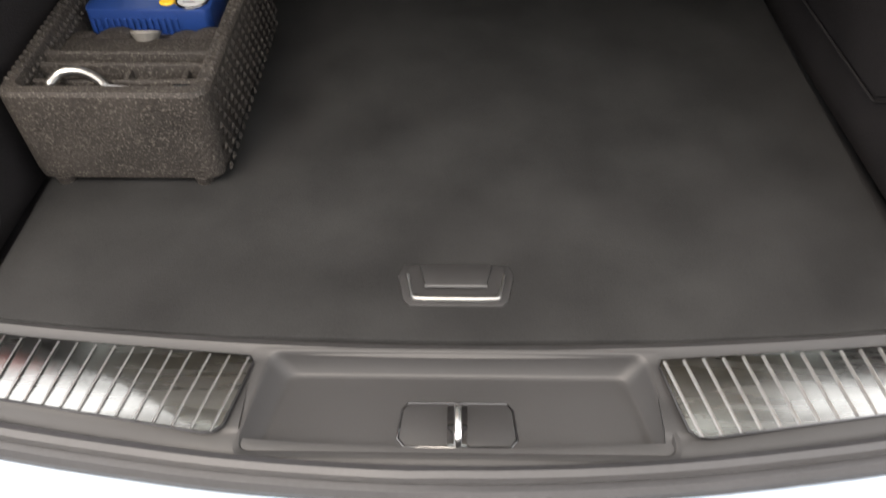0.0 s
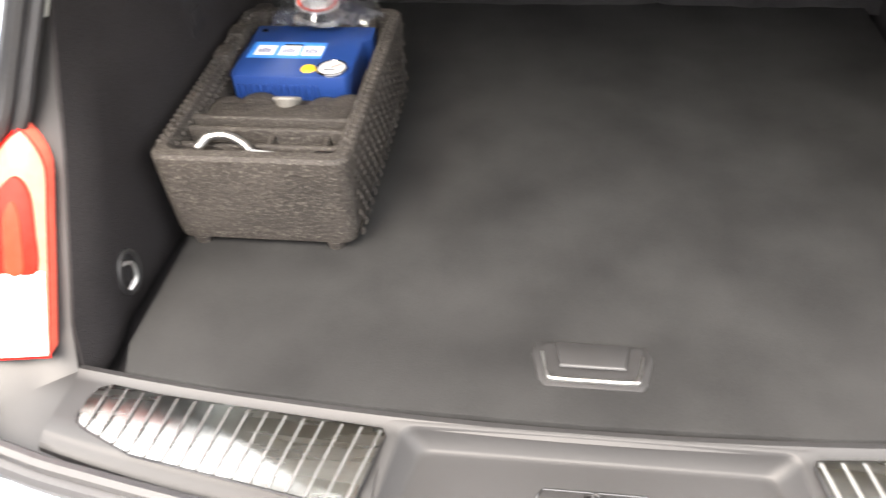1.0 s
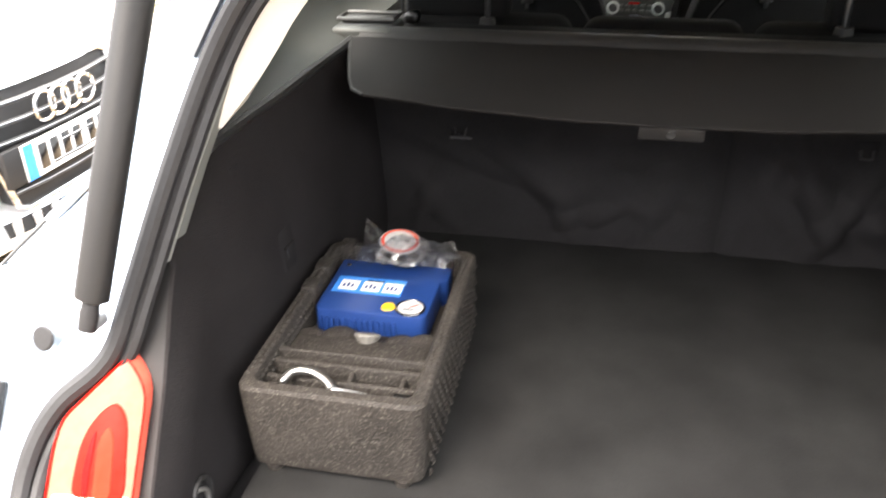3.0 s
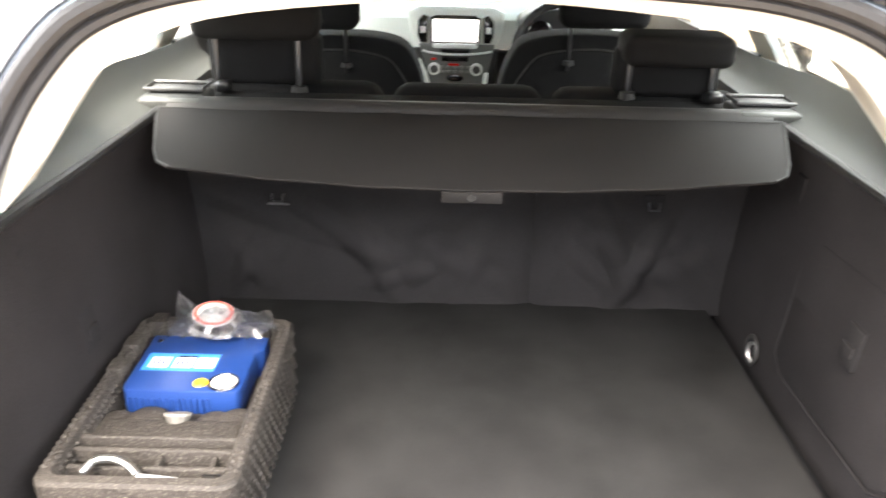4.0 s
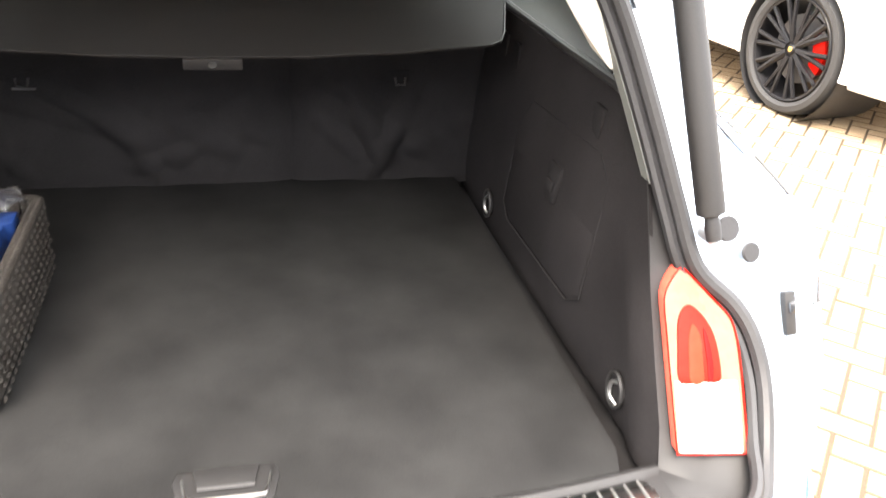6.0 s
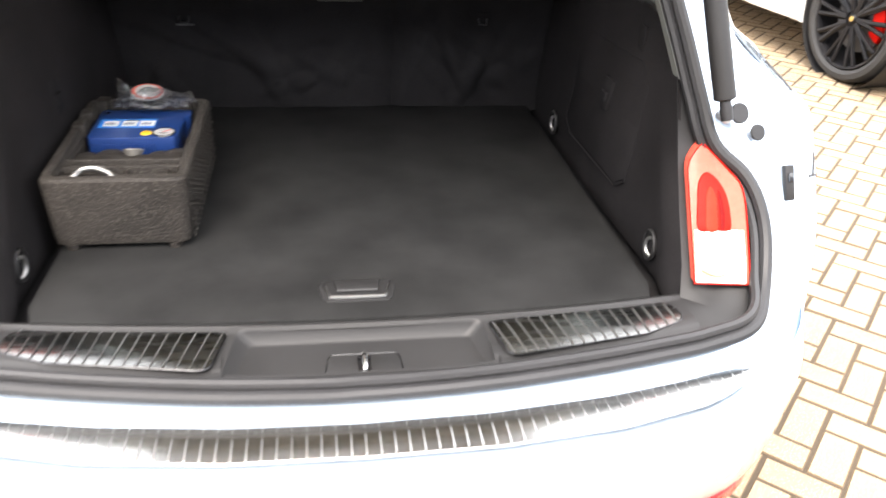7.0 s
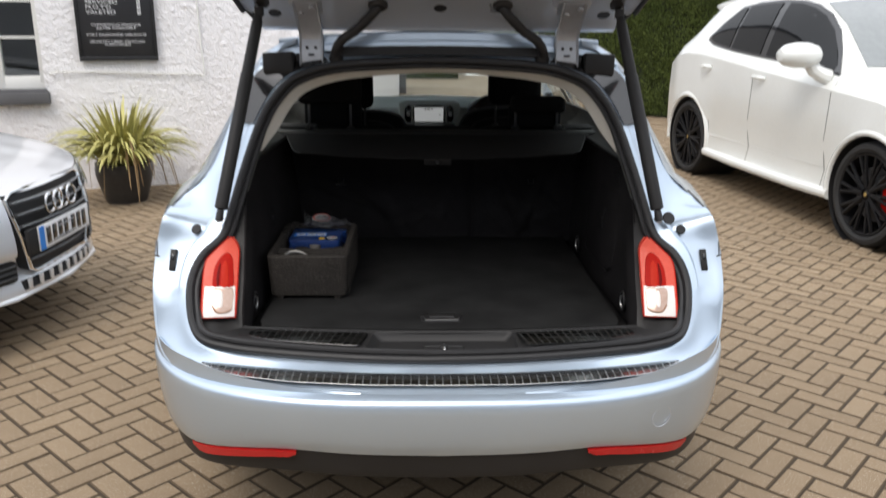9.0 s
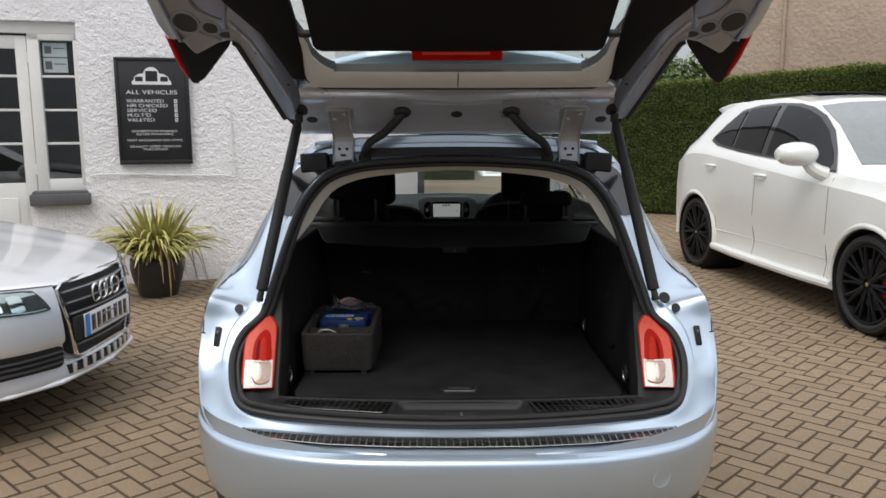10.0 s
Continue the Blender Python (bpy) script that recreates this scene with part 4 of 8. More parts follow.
part("wheel_hub", moved(moved(box(-0.07, 0.07, -0.05, 0.06, -0.03, 0.02, 0.02, 3), m), dash_m), PLASTIC, sw)
for a in (0, 180, 270):
    part("wheel_spoke", moved(tube([m @ Vector((0.05 * math.cos(radians(a)), 0.05 * math.sin(radians(a)), 0)), m @ Vector((0.18 * math.cos(radians(a)), 0.18 * math.sin(radians(a)), 0))], 0.014, 8, flat=0.5), dash_m), SILVER, sw)
part("rear_view_mirror", box(-0.11, 0.11, 2.75, 2.78, 1.38, 1.44, 0.012, 3), PLASTIC, estate)

# ---------------------------------------------------------------- the estate car: lamps, bumper details
def lamp_y(z):
    return 0.300 + 0.775 * (z - 0.75)


def lamp_panel(s, pts, lift, back, w=0.004):
    """A lens on the raked corner; lift towards the rear."""
    return prism([(s * x, lamp_y(z) - lift + 0.20 * (0.735 - x), z) for x, z in pts], (0, back, 0), w, 3)


DEEP_RED = surface("deep_red_bulb", (0.40, 0.010, 0.006), (0.46, 0.016, 0.010), 0.4, 0, 90, 8, 0.05, spec=0.06)
CORE_RED = surface("bright_red_core", (0.50, 0.024, 0.012), (0.56, 0.034, 0.017), 0.4, 0, 90, 8, 0.05, spec=0.06)
DARK_RED = surface("dark_red_slot", (0.14, 0.004, 0.004), (0.18, 0.007, 0.006), 0.4, 0, 90, 8, 0.05, spec=0.06)
BROWN_LENS = surface("brown_bowl_rim", (0.34, 0.17, 0.10), (0.42, 0.24, 0.15), 0.3, 0, 90, 8, 0.05)
AMBER = surface("pale_amber_lens", (0.42, 0.27, 0.20), (0.56, 0.40, 0.32), 0.15, 0.1, 90, 8, 0.05, coat=1.0)
for s in (1, -1):
    full = [(0.622, 0.745), (0.670, 0.747), (0.723, 0.749), (0.7255, 0.79), (0.728, 0.84), (0.728, 0.878), (0.722, 0.901), (0.706, 0.917), (0.680, 0.941), (0.664, 0.955), (0.656, 0.955), (0.640, 0.939), (0.629, 0.919), (0.627, 0.885), (0.6245, 0.82)]
    full = full[:2] + [tuple(q[:2]) for q in smooth_path([(x, z, 0) for x, z in full[2:]], 2)]
    lamp = part("tail_lamp", lamp_panel(s, full, 0.012, 0.02, 0.006), PINK_LENS, estate, "red and clear tail lamp set in the corner")
    part("lamp_rim", tube([(s * x, lamp_y(z) - 0.013 + 0.20 * (0.735 - x), z) for x, z in full], 0.0012, 6, True), RED_LENS, lamp)
    def bulb(name, pts, lift, mat, label="", back=0.008):
        part(name, lamp_panel(s, [tuple(q[:2]) for q in smooth_path([(x, z, 0) for x, z in pts], 3, True)], lift, back, 0.002), mat, lamp, label)

    bulb("lamp_red_bulb", [(0.637, 0.824), (0.668, 0.826), (0.6955, 0.828), (0.699, 0.852), (0.695, 0.882), (0.681, 0.904), (0.662, 0.914), (0.646, 0.898), (0.640, 0.865)], 0.0150, DEEP_RED)
    bulb("lamp_bulb_core", [(0.652, 0.826), (0.671, 0.827), (0.674, 0.85), (0.675, 0.878), (0.666, 0.893), (0.657, 0.880), (0.653, 0.85)], 0.0165, CORE_RED)
    bulb("lamp_bulb_slot", [(0.678, 0.829), (0.684, 0.829), (0.688, 0.85), (0.685, 0.880), (0.679, 0.888), (0.679, 0.85)], 0.0165, DARK_RED)
    part("lamp_clear_part", lamp_panel(s, [(0.6245, 0.7475), (0.716, 0.7500), (0.7195, 0.79), (0.7205, 0.829), (0.696, 0.828), (0.66, 0.826), (0.630, 0.825)], 0.0150, 0.008, 0.002), WHITE_LENS, lamp)
    bulb("lamp_reflector_bowl", [(0.636, 0.762), (0.660, 0.757), (0.682, 0.762), (0.695, 0.785), (0.698, 0.821), (0.668, 0.8215), (0.637, 0.820), (0.633, 0.785)], 0.0165, AMBER, "faint amber bulb bowl")
    # pale strip laid on the bowl as a painted highlight
    bulb("painted_bowl_glint", [(0.664, 0.775), (0.672, 0.774), (0.676, 0.79), (0.675, 0.812), (0.666, 0.813), (0.662, 0.79)], 0.0178, WHITE_LENS)
    part("bowl_rim", tube([(s * x, lamp_y(z) - 0.0178 + 0.20 * (0.735 - x), z) for x, z in ((0.636, 0.768), (0.650, 0.762), (0.664, 0.760), (0.680, 0.765), (0.692, 0.780))], 0.0022, 6), BROWN_LENS, lamp)
    part("flange_plug", disc((s * 0.759, 0.452, 0.983), (s * 0.15, -0.85, 0.45), 0.016, 0.004), RUBBER, estate)
    if s > 0:
        part("flange_plug", disc((0.722, 0.468, 1.015), (0.15, -0.85, 0.45), 0.020, 0.005), RUBBER, estate)
    st = part("lamp_catch", moved(box(-0.010, 0.010, -0.006, 0.006, -0.034, 0.034, 0.003), Matrix.Translation((s * 0.830, 0.420, 0.892)) @ pose(0, 0, 0, -25, 0, s * 8)), PLASTIC, estate)
    part("catch_hole", moved(box(-0.005, 0.005, -0.009, 0.0, 0.004, 0.022, 0.002), Matrix.Translation((s * 0.830, 0.417, 0.890)) @ pose(0, 0, 0, -25, 0, s * 8)), GLOSS_BLACK, st)
    # red bumper reflectors
    rows = [[], [], [], []]
    for i in range(15):
        x = 0.405 + 0.332 * i / 14
        h = (0.0095 + 0.0055 * i / 14) * min(1.0, 0.3 + (14 - i) / 2.0, 0.5 + i / 1.5)
        y, z = bumper_y(x, -0.024, 0.902) - 0.010, 0.4630 - h - 0.05 * edge_fall(x)
        for r, (dy, dz) in zip(rows, ((0.010, 1.0), (-0.002, 0.85), (-0.002, -0.85), (0.010, -1.0))):
            r.append((s * x, y + dy, z + h * dz))
    part("bumper_reflector", thick(grid(rows), 0.003), RED_REFLECTOR, estate, "red bumper reflector strip")
    # body seam between bumper and wing
    part("panel_seam", tube([(s * x, y, z) for x, y, z in ((0.872, 0.425, 0.903), (0.8865, 0.4265, 0.905), (0.9325, 0.587, 0.905), (0.9375, 0.75, 0.905))], 0.0026, 6), DARK_GREY, estate)
    part("panel_seam", tube(smooth_path([(s * x, y, z) for x, y, z in ((0.880, 0.426, 0.905), (0.879, 0.449, 0.95), (0.860, 0.503, 1.025), (0.808, 0.567, 1.085))], 4), 0.0026, 6), DARK_GREY, estate)
part("towing_eye_cover", tube([(0.619 + 0.030 * math.cos(a), bumper_y(0.619 + 0.030 * math.cos(a), -0.0530, 0.935) - 0.001, 0.545 + 0.030 * math.sin(a)) for a in (2 * math.pi * k / 28 for k in range(28))], 0.0009, 6, True), INNER_PAINT, estate)

# ribbed steel protector along the bumper's top
def shelf(x, t):
    """A place on the bumper's top, t from the ridge (0) to the seal (1)."""
    x = abs(x)
    o = next(i for i in range(N - 1) if RIDGE[i + 1][0] >= x or i == 5)
    a, b = RIDGE[o], RIDGE[o + 1]
    r = lerp(a, b, (x - a[0]) / (b[0] - a[0]))
    q = next(i for i in range(N - 1) if SEAL[i + 1][0] >= x or i == 5)
    a, b = SEAL[q], SEAL[q + 1]
    e = lerp(a, b, min(1.3, (x - a[0]) / (b[0] - a[0])))
    p = lerp(r, e, t)
    return (p[0], p[1], r[2] + (e[2] - r[2]) * shelf_fall(1 - t))


def plate_t(x):
    k = min(1.0, (0.70 - abs(x)) / 0.10)
    return 0.42 - 0.25 * k ** 0.5, 0.42 + 0.245 * k ** 0.5


def guard_z(x):
    return shelf(x, plate_t(x)[1])[2] + 0.0035


rows = []
PX = [-0.69 + 1.38 * i / 92 for i in range(93)]
for j in range(5):
    r = []
    for x in PX:
        a, b = plate_t(x)
        p = shelf(x, a + (b - a) * j / 4)
        r.append((x, p[1], guard_z(x) + 0.002 * math.sin(math.pi * j / 4)))
    rows.append(r)
guard = part("bumper_protector", thick(grid(rows), -0.0025), GUARD_STEEL, estate, "ribbed stainless steel bumper protector")
for i in range(-31, 32):
    x = 0.0219 * i
    a, b = plate_t(x)
    pts = [(x, shelf(x, a + (b - a) * t)[1], guard_z(x) + up) for t, up in ((0.05, 0.001), (0.5, 0.003), (0.95, 0.001))]
    part("rib", tube(pts, [0.0032, 0.0022, 0.0020], 6), BRIGHT_STEEL, guard)
part("edge_bead", tube([(x, shelf(x, plate_t(x)[0])[1], guard_z(x) + 0.0003) for x in PX], 0.0014, 6), BRIGHT_STEEL, guard)

# ---------------------------------------------------------------- the estate car: open tailgate
HY, HZ, TILT_UP = 0.80, 1.565, radians(31)


def tg(x, s, n=0.0):
    """A place on the open tailgate: s along it from the hinge, n inwards from its inner face."""
    return (x, HY - s * math.cos(TILT_UP) - n * math.sin(TILT_UP), HZ + s * math.sin(TILT_UP) - n * math.cos(TILT_UP))


TG_IN = Vector((0, -math.sin(TILT_UP), -math.cos(TILT_UP)))


def tg_panel(pts, n0, n1, w=0.004, s=1):
    return prism([tg(s * x, q, n0) for x, q in pts], TG_IN * (n1 - n0), w, 2)


tailgate = part("tailgate", tg_panel([(-0.57, 0.03), (0.57, 0.03), (0.590, 0.07), (0.596, 0.13), (0.545, 0.33), (0.50, 0.345), (-0.50, 0.345), (-0.545, 0.33), (-0.596, 0.13), (-0.590, 0.07)], -0.035, 0.0, 0.012), INNER_PAINT, estate, "open tailgate with bare painted metal and dark trim inside")
# pressed ridges of the hinge panel
def panel_row(q, n, dip):
    w = 0.575 - max(0.0, q - 0.14) * 0.22
    return [tg(w * k / 12, q - dip * math.exp(-(w * k / 12 / 0.16) ** 2), n) for k in range(-12, 13)]


part("hinge_panel_skin", grid([panel_row(q, n, d) for q, n, d in ((0.028, -0.006, 0), (0.036, 0.008, 0), (0.050, 0.013, 0), (0.068, 0.013, 0), (0.086, 0.007, 0), (0.105, 0.0025, 0), (0.15, 0.002, 0), (0.225, 0.002, 0.005), (0.262, 0.003, 0.022), (0.276, 0.009, 0.028), (0.286, 0.0145, 0.03), (0.297, 0.014, 0.03), (0.310, 0.006, 0.026), (0.325, 0.001, 0.01), (0.338, 0.001, 0))]), INNER_PAINT, tailgate)
part("edge_rubber", tube([tg(x, s, -0.012) for x, s in ((-0.62, 0.15), (-0.598, 0.08), (-0.575, 0.025), (0, 0.018), (0.575, 0.025), (0.598, 0.08), (0.62, 0.15))], 0.009, 8), RUBBER, tailgate)
for s in (1, -1):
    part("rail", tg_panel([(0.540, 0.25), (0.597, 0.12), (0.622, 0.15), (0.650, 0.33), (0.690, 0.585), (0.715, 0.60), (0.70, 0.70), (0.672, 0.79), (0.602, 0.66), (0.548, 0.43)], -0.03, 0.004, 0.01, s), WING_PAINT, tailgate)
    part("rail_edge", tube([tg(s * x, q, 0.0) for x, q in ((0.622, 0.14), (0.650, 0.32), (0.690, 0.575), (0.70, 0.59))], 0.010, 8), RUBBER, tailgate)
    part("rail_rib", tube([tg(s * x, q, 0.006) for x, q in ((0.585, 0.30), (0.605, 0.42), (0.645, 0.60), (0.69, 0.70))], 0.006, 8), INNER_PAINT, tailgate)
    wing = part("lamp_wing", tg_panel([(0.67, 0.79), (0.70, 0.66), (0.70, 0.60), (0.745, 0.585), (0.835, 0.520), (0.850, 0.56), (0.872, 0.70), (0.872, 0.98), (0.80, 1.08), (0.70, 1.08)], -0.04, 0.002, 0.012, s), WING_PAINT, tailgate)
    # holes are thin black discs; their dark inside is only colour
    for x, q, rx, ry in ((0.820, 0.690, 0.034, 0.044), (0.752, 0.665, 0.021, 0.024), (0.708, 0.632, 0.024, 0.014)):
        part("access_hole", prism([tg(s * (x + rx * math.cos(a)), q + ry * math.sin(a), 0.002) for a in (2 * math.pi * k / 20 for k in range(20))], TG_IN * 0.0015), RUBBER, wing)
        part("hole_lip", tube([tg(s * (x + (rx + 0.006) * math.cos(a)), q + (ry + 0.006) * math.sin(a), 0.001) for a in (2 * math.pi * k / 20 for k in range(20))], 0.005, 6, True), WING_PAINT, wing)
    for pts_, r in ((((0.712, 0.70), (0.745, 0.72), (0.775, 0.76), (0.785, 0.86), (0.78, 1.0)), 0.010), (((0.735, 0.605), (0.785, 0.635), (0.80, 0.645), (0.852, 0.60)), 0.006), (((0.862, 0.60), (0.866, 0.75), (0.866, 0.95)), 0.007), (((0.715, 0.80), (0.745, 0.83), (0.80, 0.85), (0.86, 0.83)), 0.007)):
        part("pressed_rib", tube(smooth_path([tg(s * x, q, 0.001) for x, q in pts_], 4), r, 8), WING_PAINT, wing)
    for x, q in ((0.57, 0.36), (0.61, 0.46), (0.64, 0.54)):
        # black disc coloured as the dark inside of a hole
        part("clip_hole", disc(tg(s * x, q, 0.003), TG_IN, 0.007, 0.0025, 12), RUBBER, tailgate)
    part("outer_wing_skin", tg_panel([(0.868, 0.585), (0.905, 0.585), (0.916, 0.66), (0.912, 0.82), (0.895, 0.98), (0.868, 0.98)], -0.05, -0.012, 0.008, s), PAINT, tailgate)
    part("wing_lamp_back", tg_panel([(0.700, 0.600), (0.728, 0.540), (0.850, 0.365), (0.890, 0.330), (0.905, 0.345), (0.895, 0.575), (0.850, 0.590), (0.76, 0.61)], -0.06, -0.015, 0.008, s), MATT_BLACK, tailgate)
    part("wing_lamp_lens", tube([tg(s * x, q, -0.03) for x, q in ((0.886, 0.326), (0.906, 0.365), (0.912, 0.46), (0.908, 0.585))], [0.006, 0.010, 0.011, 0.010], 10), RED_LENS, tailgate, "red lamp lens edge")
    part("side_trim", tg_panel([(0.505, 0.41), (0.545, 0.42), (0.602, 0.66), (0.675, 0.80), (0.71, 0.90), (0.72, 1.06), (0.495, 1.06), (0.485, 0.72), (0.492, 0.55)], 0.0, 0.026, 0.010, s), MATT_BLACK, tailgate)
    part("flange_plug", disc(tg(s * 0.524, 0.130, 0.0), TG_IN, 0.021, 0.004), RUBBER, tailgate)
    part("gasket_hole", prism([tg(s * (0.552 + 0.022 * math.cos(a)), 0.20 + 0.040 * math.sin(a), 0.0) for a in (2 * math.pi * k / 20 for k in range(20))], TG_IN * 0.003), RUBBER, tailgate)
    # hinge: a bent steel strap from the roof's end to the tailgate
    strap = [(tg(0, 0.20, 0.008)[1:]), (tg(0, 0.06, 0.022)[1:]), (0.752, 1.548), (0.738, 1.515), (0.733, 1.485), (0.734, 1.462)]
    rows = [[(s * (0.42 + k), y, z) for k in (-0.040, -0.038, -0.031, 0.031, 0.038, 0.040)] for y, z in strap]
    rows = [[(x, y - (0.010 if abs(abs(abs(x) - 0.42) - 0.038) < 0.0005 else 0), z - (0.004 if abs(abs(abs(x) - 0.42) - 0.038) < 0.0005 else 0)) for x, y, z in r] for r in rows]
    hinge = part("tailgate_hinge", thick(grid(rows), 0.004), ZINC, estate, "bare zinc tailgate hinge strap")
    for k in (-0.014, 0.014):
        part("hinge_bolt", disc((s * 0.42 + k, 0.738, 1.522), (0, -0.9, 0.3), 0.0055, 0.004, 12), RUBBER, hinge)
        part("hinge_bolt", disc(tg(s * 0.42 + 1.4 * k, 0.165 + 1.2 * k, 0.012), TG_IN, 0.010, 0.007, 6), ZINC, hinge)
    part("hinge_pad", tg_panel([(0.372, 0.135), (0.468, 0.135), (0.472, 0.205), (0.455, 0.222), (0.385, 0.222), (0.368, 0.205)], 0.0, 0.006, 0.003, s), ZINC, hinge)
    part("hinge_slot", moved(box(-0.010, 0.010, -0.002, 0.003, -0.0035, 0.0035, 0.001), Matrix.Translation((s * 0.42, 0.7305, 1.500)) @ pose(0, 0, 0, -8, 0, 0)), RUBBER, hinge)
    # rubber cable boots
    hose = smooth_path([tg(s * 0.195, 0.185, 0.010), tg(s * 0.215, 0.170, 0.030), tg(s * 0.265, 0.115, 0.050), (s * 0.315, 0.690, 1.548), (s * 0.338, 0.715, 1.512), (s * 0.340, 0.745, 1.488)], 5)
    boot = part("cable_boot", tube(hose, [0.0150 + 0.0012 * (i % 2) for i in range(len(hose))], 12), RUBBER, estate, "ribbed black rubber cable boot")
    part("boot_collar", disc(tg(s * 0.195, 0.187, 0.0), TG_IN, 0.031, 0.018, 24, 0.008), RUBBER, boot)
    part("boot_foot", tube([(s * 0.339, 0.728, 1.506), (s * 0.340, 0.742, 1.490), (s * 0.340, 0.748, 1.478)], [0.017, 0.025, 0.024], 14), RUBBER, boot)
    # gas strut
    p0, p1 = Vector((s * 0.686, 0.440, 1.012)), Vector(tg(s * 0.566, 0.165, 0.02))
    strut = part("gas_strut", tube([p0.lerp(p1, 0.055), p0.lerp(p1, 0.06), p0.lerp(p1, 0.70), p0.lerp(p1, 0.705)], [0.014, 0.0205, 0.0205, 0.0185], 16), PLASTIC, estate, "black gas strut holding up the tailgate")
    part("strut_sleeve", tube([p0.lerp(p1, 0.70), p0.lerp(p1, 0.95), p0.lerp(p1, 0.97), p1], [0.0185, 0.0175, 0.013, 0.012], 14), PLASTIC, strut)
    part("strut_socket", tube([p0, p0.lerp(p1, 0.03), p0.lerp(p1, 0.057)], [0.011, 0.012, 0.010], 12), RUBBER, strut)
    part("ball_stud", disc(p0 + Vector((0, 0.030, 0.0)), (0, -1, 0.1), 0.010, 0.03, 14), ZINC, strut)
    part("strut_top_socket", disc(p1 - Vector((0, 0, 0.012)), (0, 0, 1), 0.015, 0.03, 14), RUBBER, strut)
    # black plastic pieces at the roof's corner
    a, b = SEAL[13:17], RIDGE[13:17]
    rows = [[(s * x, y - 0.007, z) for x, y, z in (lerp(p, q, t) for p, q in zip(a, b))] for t in (0.12, 0.35, 0.65, 0.93)]
    part("corner_cover", thick(grid([[tuple(v) for v in smooth_path(r, 4)] for r in rows]), 0.006), GLOSS_BLACK, estate, "gloss black corner cover")
    part("corner_block", moved(box(-0.050, 0.050, -0.03, 0.05, -0.034, 0.034, 0.006, 3), Matrix.Translation((s * 0.527, 0.748, 1.472)) @ pose(0, 0, 0, -6, s * 3, s * 6)), PLASTIC, estate)
    part("roof_corner", thick(grid([[(s * x, y, z) for x, y, z in r] for r in (((0.470, 0.740, 1.535), (0.520, 0.745, 1.518), (0.572, 0.752, 1.486), (0.606, 0.752, 1.440)), ((0.470, 0.752, 1.550), (0.526, 0.760, 1.532), (0.584, 0.770, 1.496), (0.622, 0.770, 1.446)), ((0.470, 0.790, 1.556), (0.530, 0.80, 1.536), (0.590, 0.80, 1.500), (0.632, 0.80, 1.450)))]), 0.003), PAINT, estate)
part("centre_plug", disc(tg(0, 0.165, 0.0), TG_IN, 0.021, 0.004), RUBBER, tailgate)
a, b = [(x, 0.731, 1.500 - 0.05 * x * x) for x in (-0.33, -0.16, 0, 0.16, 0.33)], [(x, 0.740, 1.529 - 0.05 * x * x) for x in (-0.33, -0.16, 0, 0.16, 0.33)]
GUTTER_X = (-0.53, -0.47, -0.36, -0.24, -0.12, 0, 0.12, 0.24, 0.36, 0.47, 0.53)
for line in (((0.746, 1.525), (0.748, 1.531), (0.7515, 1.5445), (0.756, 1.548), (0.762, 1.546)), ((0.758, 1.545), (0.759, 1.550), (0.764, 1.571), (0.770, 1.576), (0.782, 1.577))):
    part("roof_gutter", thick(grid([[(x, y + 0.02 * x * x, z - 0.10 * x * x) for x in GUTTER_X] for y, z in line]), 0.002), PAINT, estate)
part("roof_end_trim", thick(grid([a, b]), 0.006), PLASTIC, estate)
# pale trim round the window, glass, its dark blind and the brake light
ring_out = [(-0.45, 0.345), (0.45, 0.345), (0.497, 0.372), (0.506, 0.41), (0.508, 0.47), (0.502, 0.60), (0.500, 1.0), (-0.500, 1.0), (-0.502, 0.60), (-0.508, 0.47), (-0.506, 0.41), (-0.497, 0.372)]
ring_in = [(-0.36, 0.447), (0.36, 0.447), (0.402, 0.459), (0.432, 0.482), (0.455, 0.520), (0.470, 0.600), (0.476, 0.985), (-0.476, 0.985), (-0.470, 0.600), (-0.455, 0.520), (-0.432, 0.482), (-0.402, 0.459)]
def soft(ring):
    return [tuple(p[:2]) for p in smooth_path([(x, q, 0) for x, q in ring], 4, True)]


ring_in = soft(ring_in)
ring_out = soft(ring_out)
mid = [lerp(a, b, 0.5) for a, b in zip(ring_out, ring_in)]
rows = [[tg(x, q, 0.0) for x, q in ring_out], [tg(x * 0.99, q + 0.008, 0.011) for x, q in ring_out], [tg(x, q, 0.018) for x, q in mid], [tg(x * 1.01, q - 0.006 if q < 0.6 else q, 0.016) for x, q in ring_in], [tg(x, q, 0.012) for x, q in ring_in]]
part("window_trim", grid(rows, wrap=True), TRIM_GREY, tailgate, "pale grey trim round the rear window")
part("window_seal", grid([[tg(x, q, n) for x, q in ring_in] for n in (0.0115, 0.004, -0.02)], wrap=True), PLASTIC, tailgate)
# black tube drawn as the shadow between window trim and hinge panel
part("trim_shadow", tube([tg(x, q, 0.001) for x, q in ((-0.515, 0.46), (-0.505, 0.40), (-0.492, 0.362), (-0.455, 0.340), (-0.30, 0.337), (0, 0.336), (0.30, 0.337), (0.455, 0.340), (0.492, 0.362), (0.505, 0.40), (0.515, 0.46))], 0.007, 8, flat=0.6), PLASTIC, tailgate)
part("trim_joint", tube([tg(0, 0.36, 0.0125), tg(0, 0.40, 0.0185), tg(0, 0.445, 0.0165)], 0.0018, 6), PLASTIC, tailgate)
glass = part("rear_glass", tg_panel([(-0.50, 0.42), (0.50, 0.42), (0.50, 1.0), (-0.50, 1.0)], -0.026, -0.022, 0.0), GLASS, tailgate, "rear window glass")
glass.visible_shadow = False
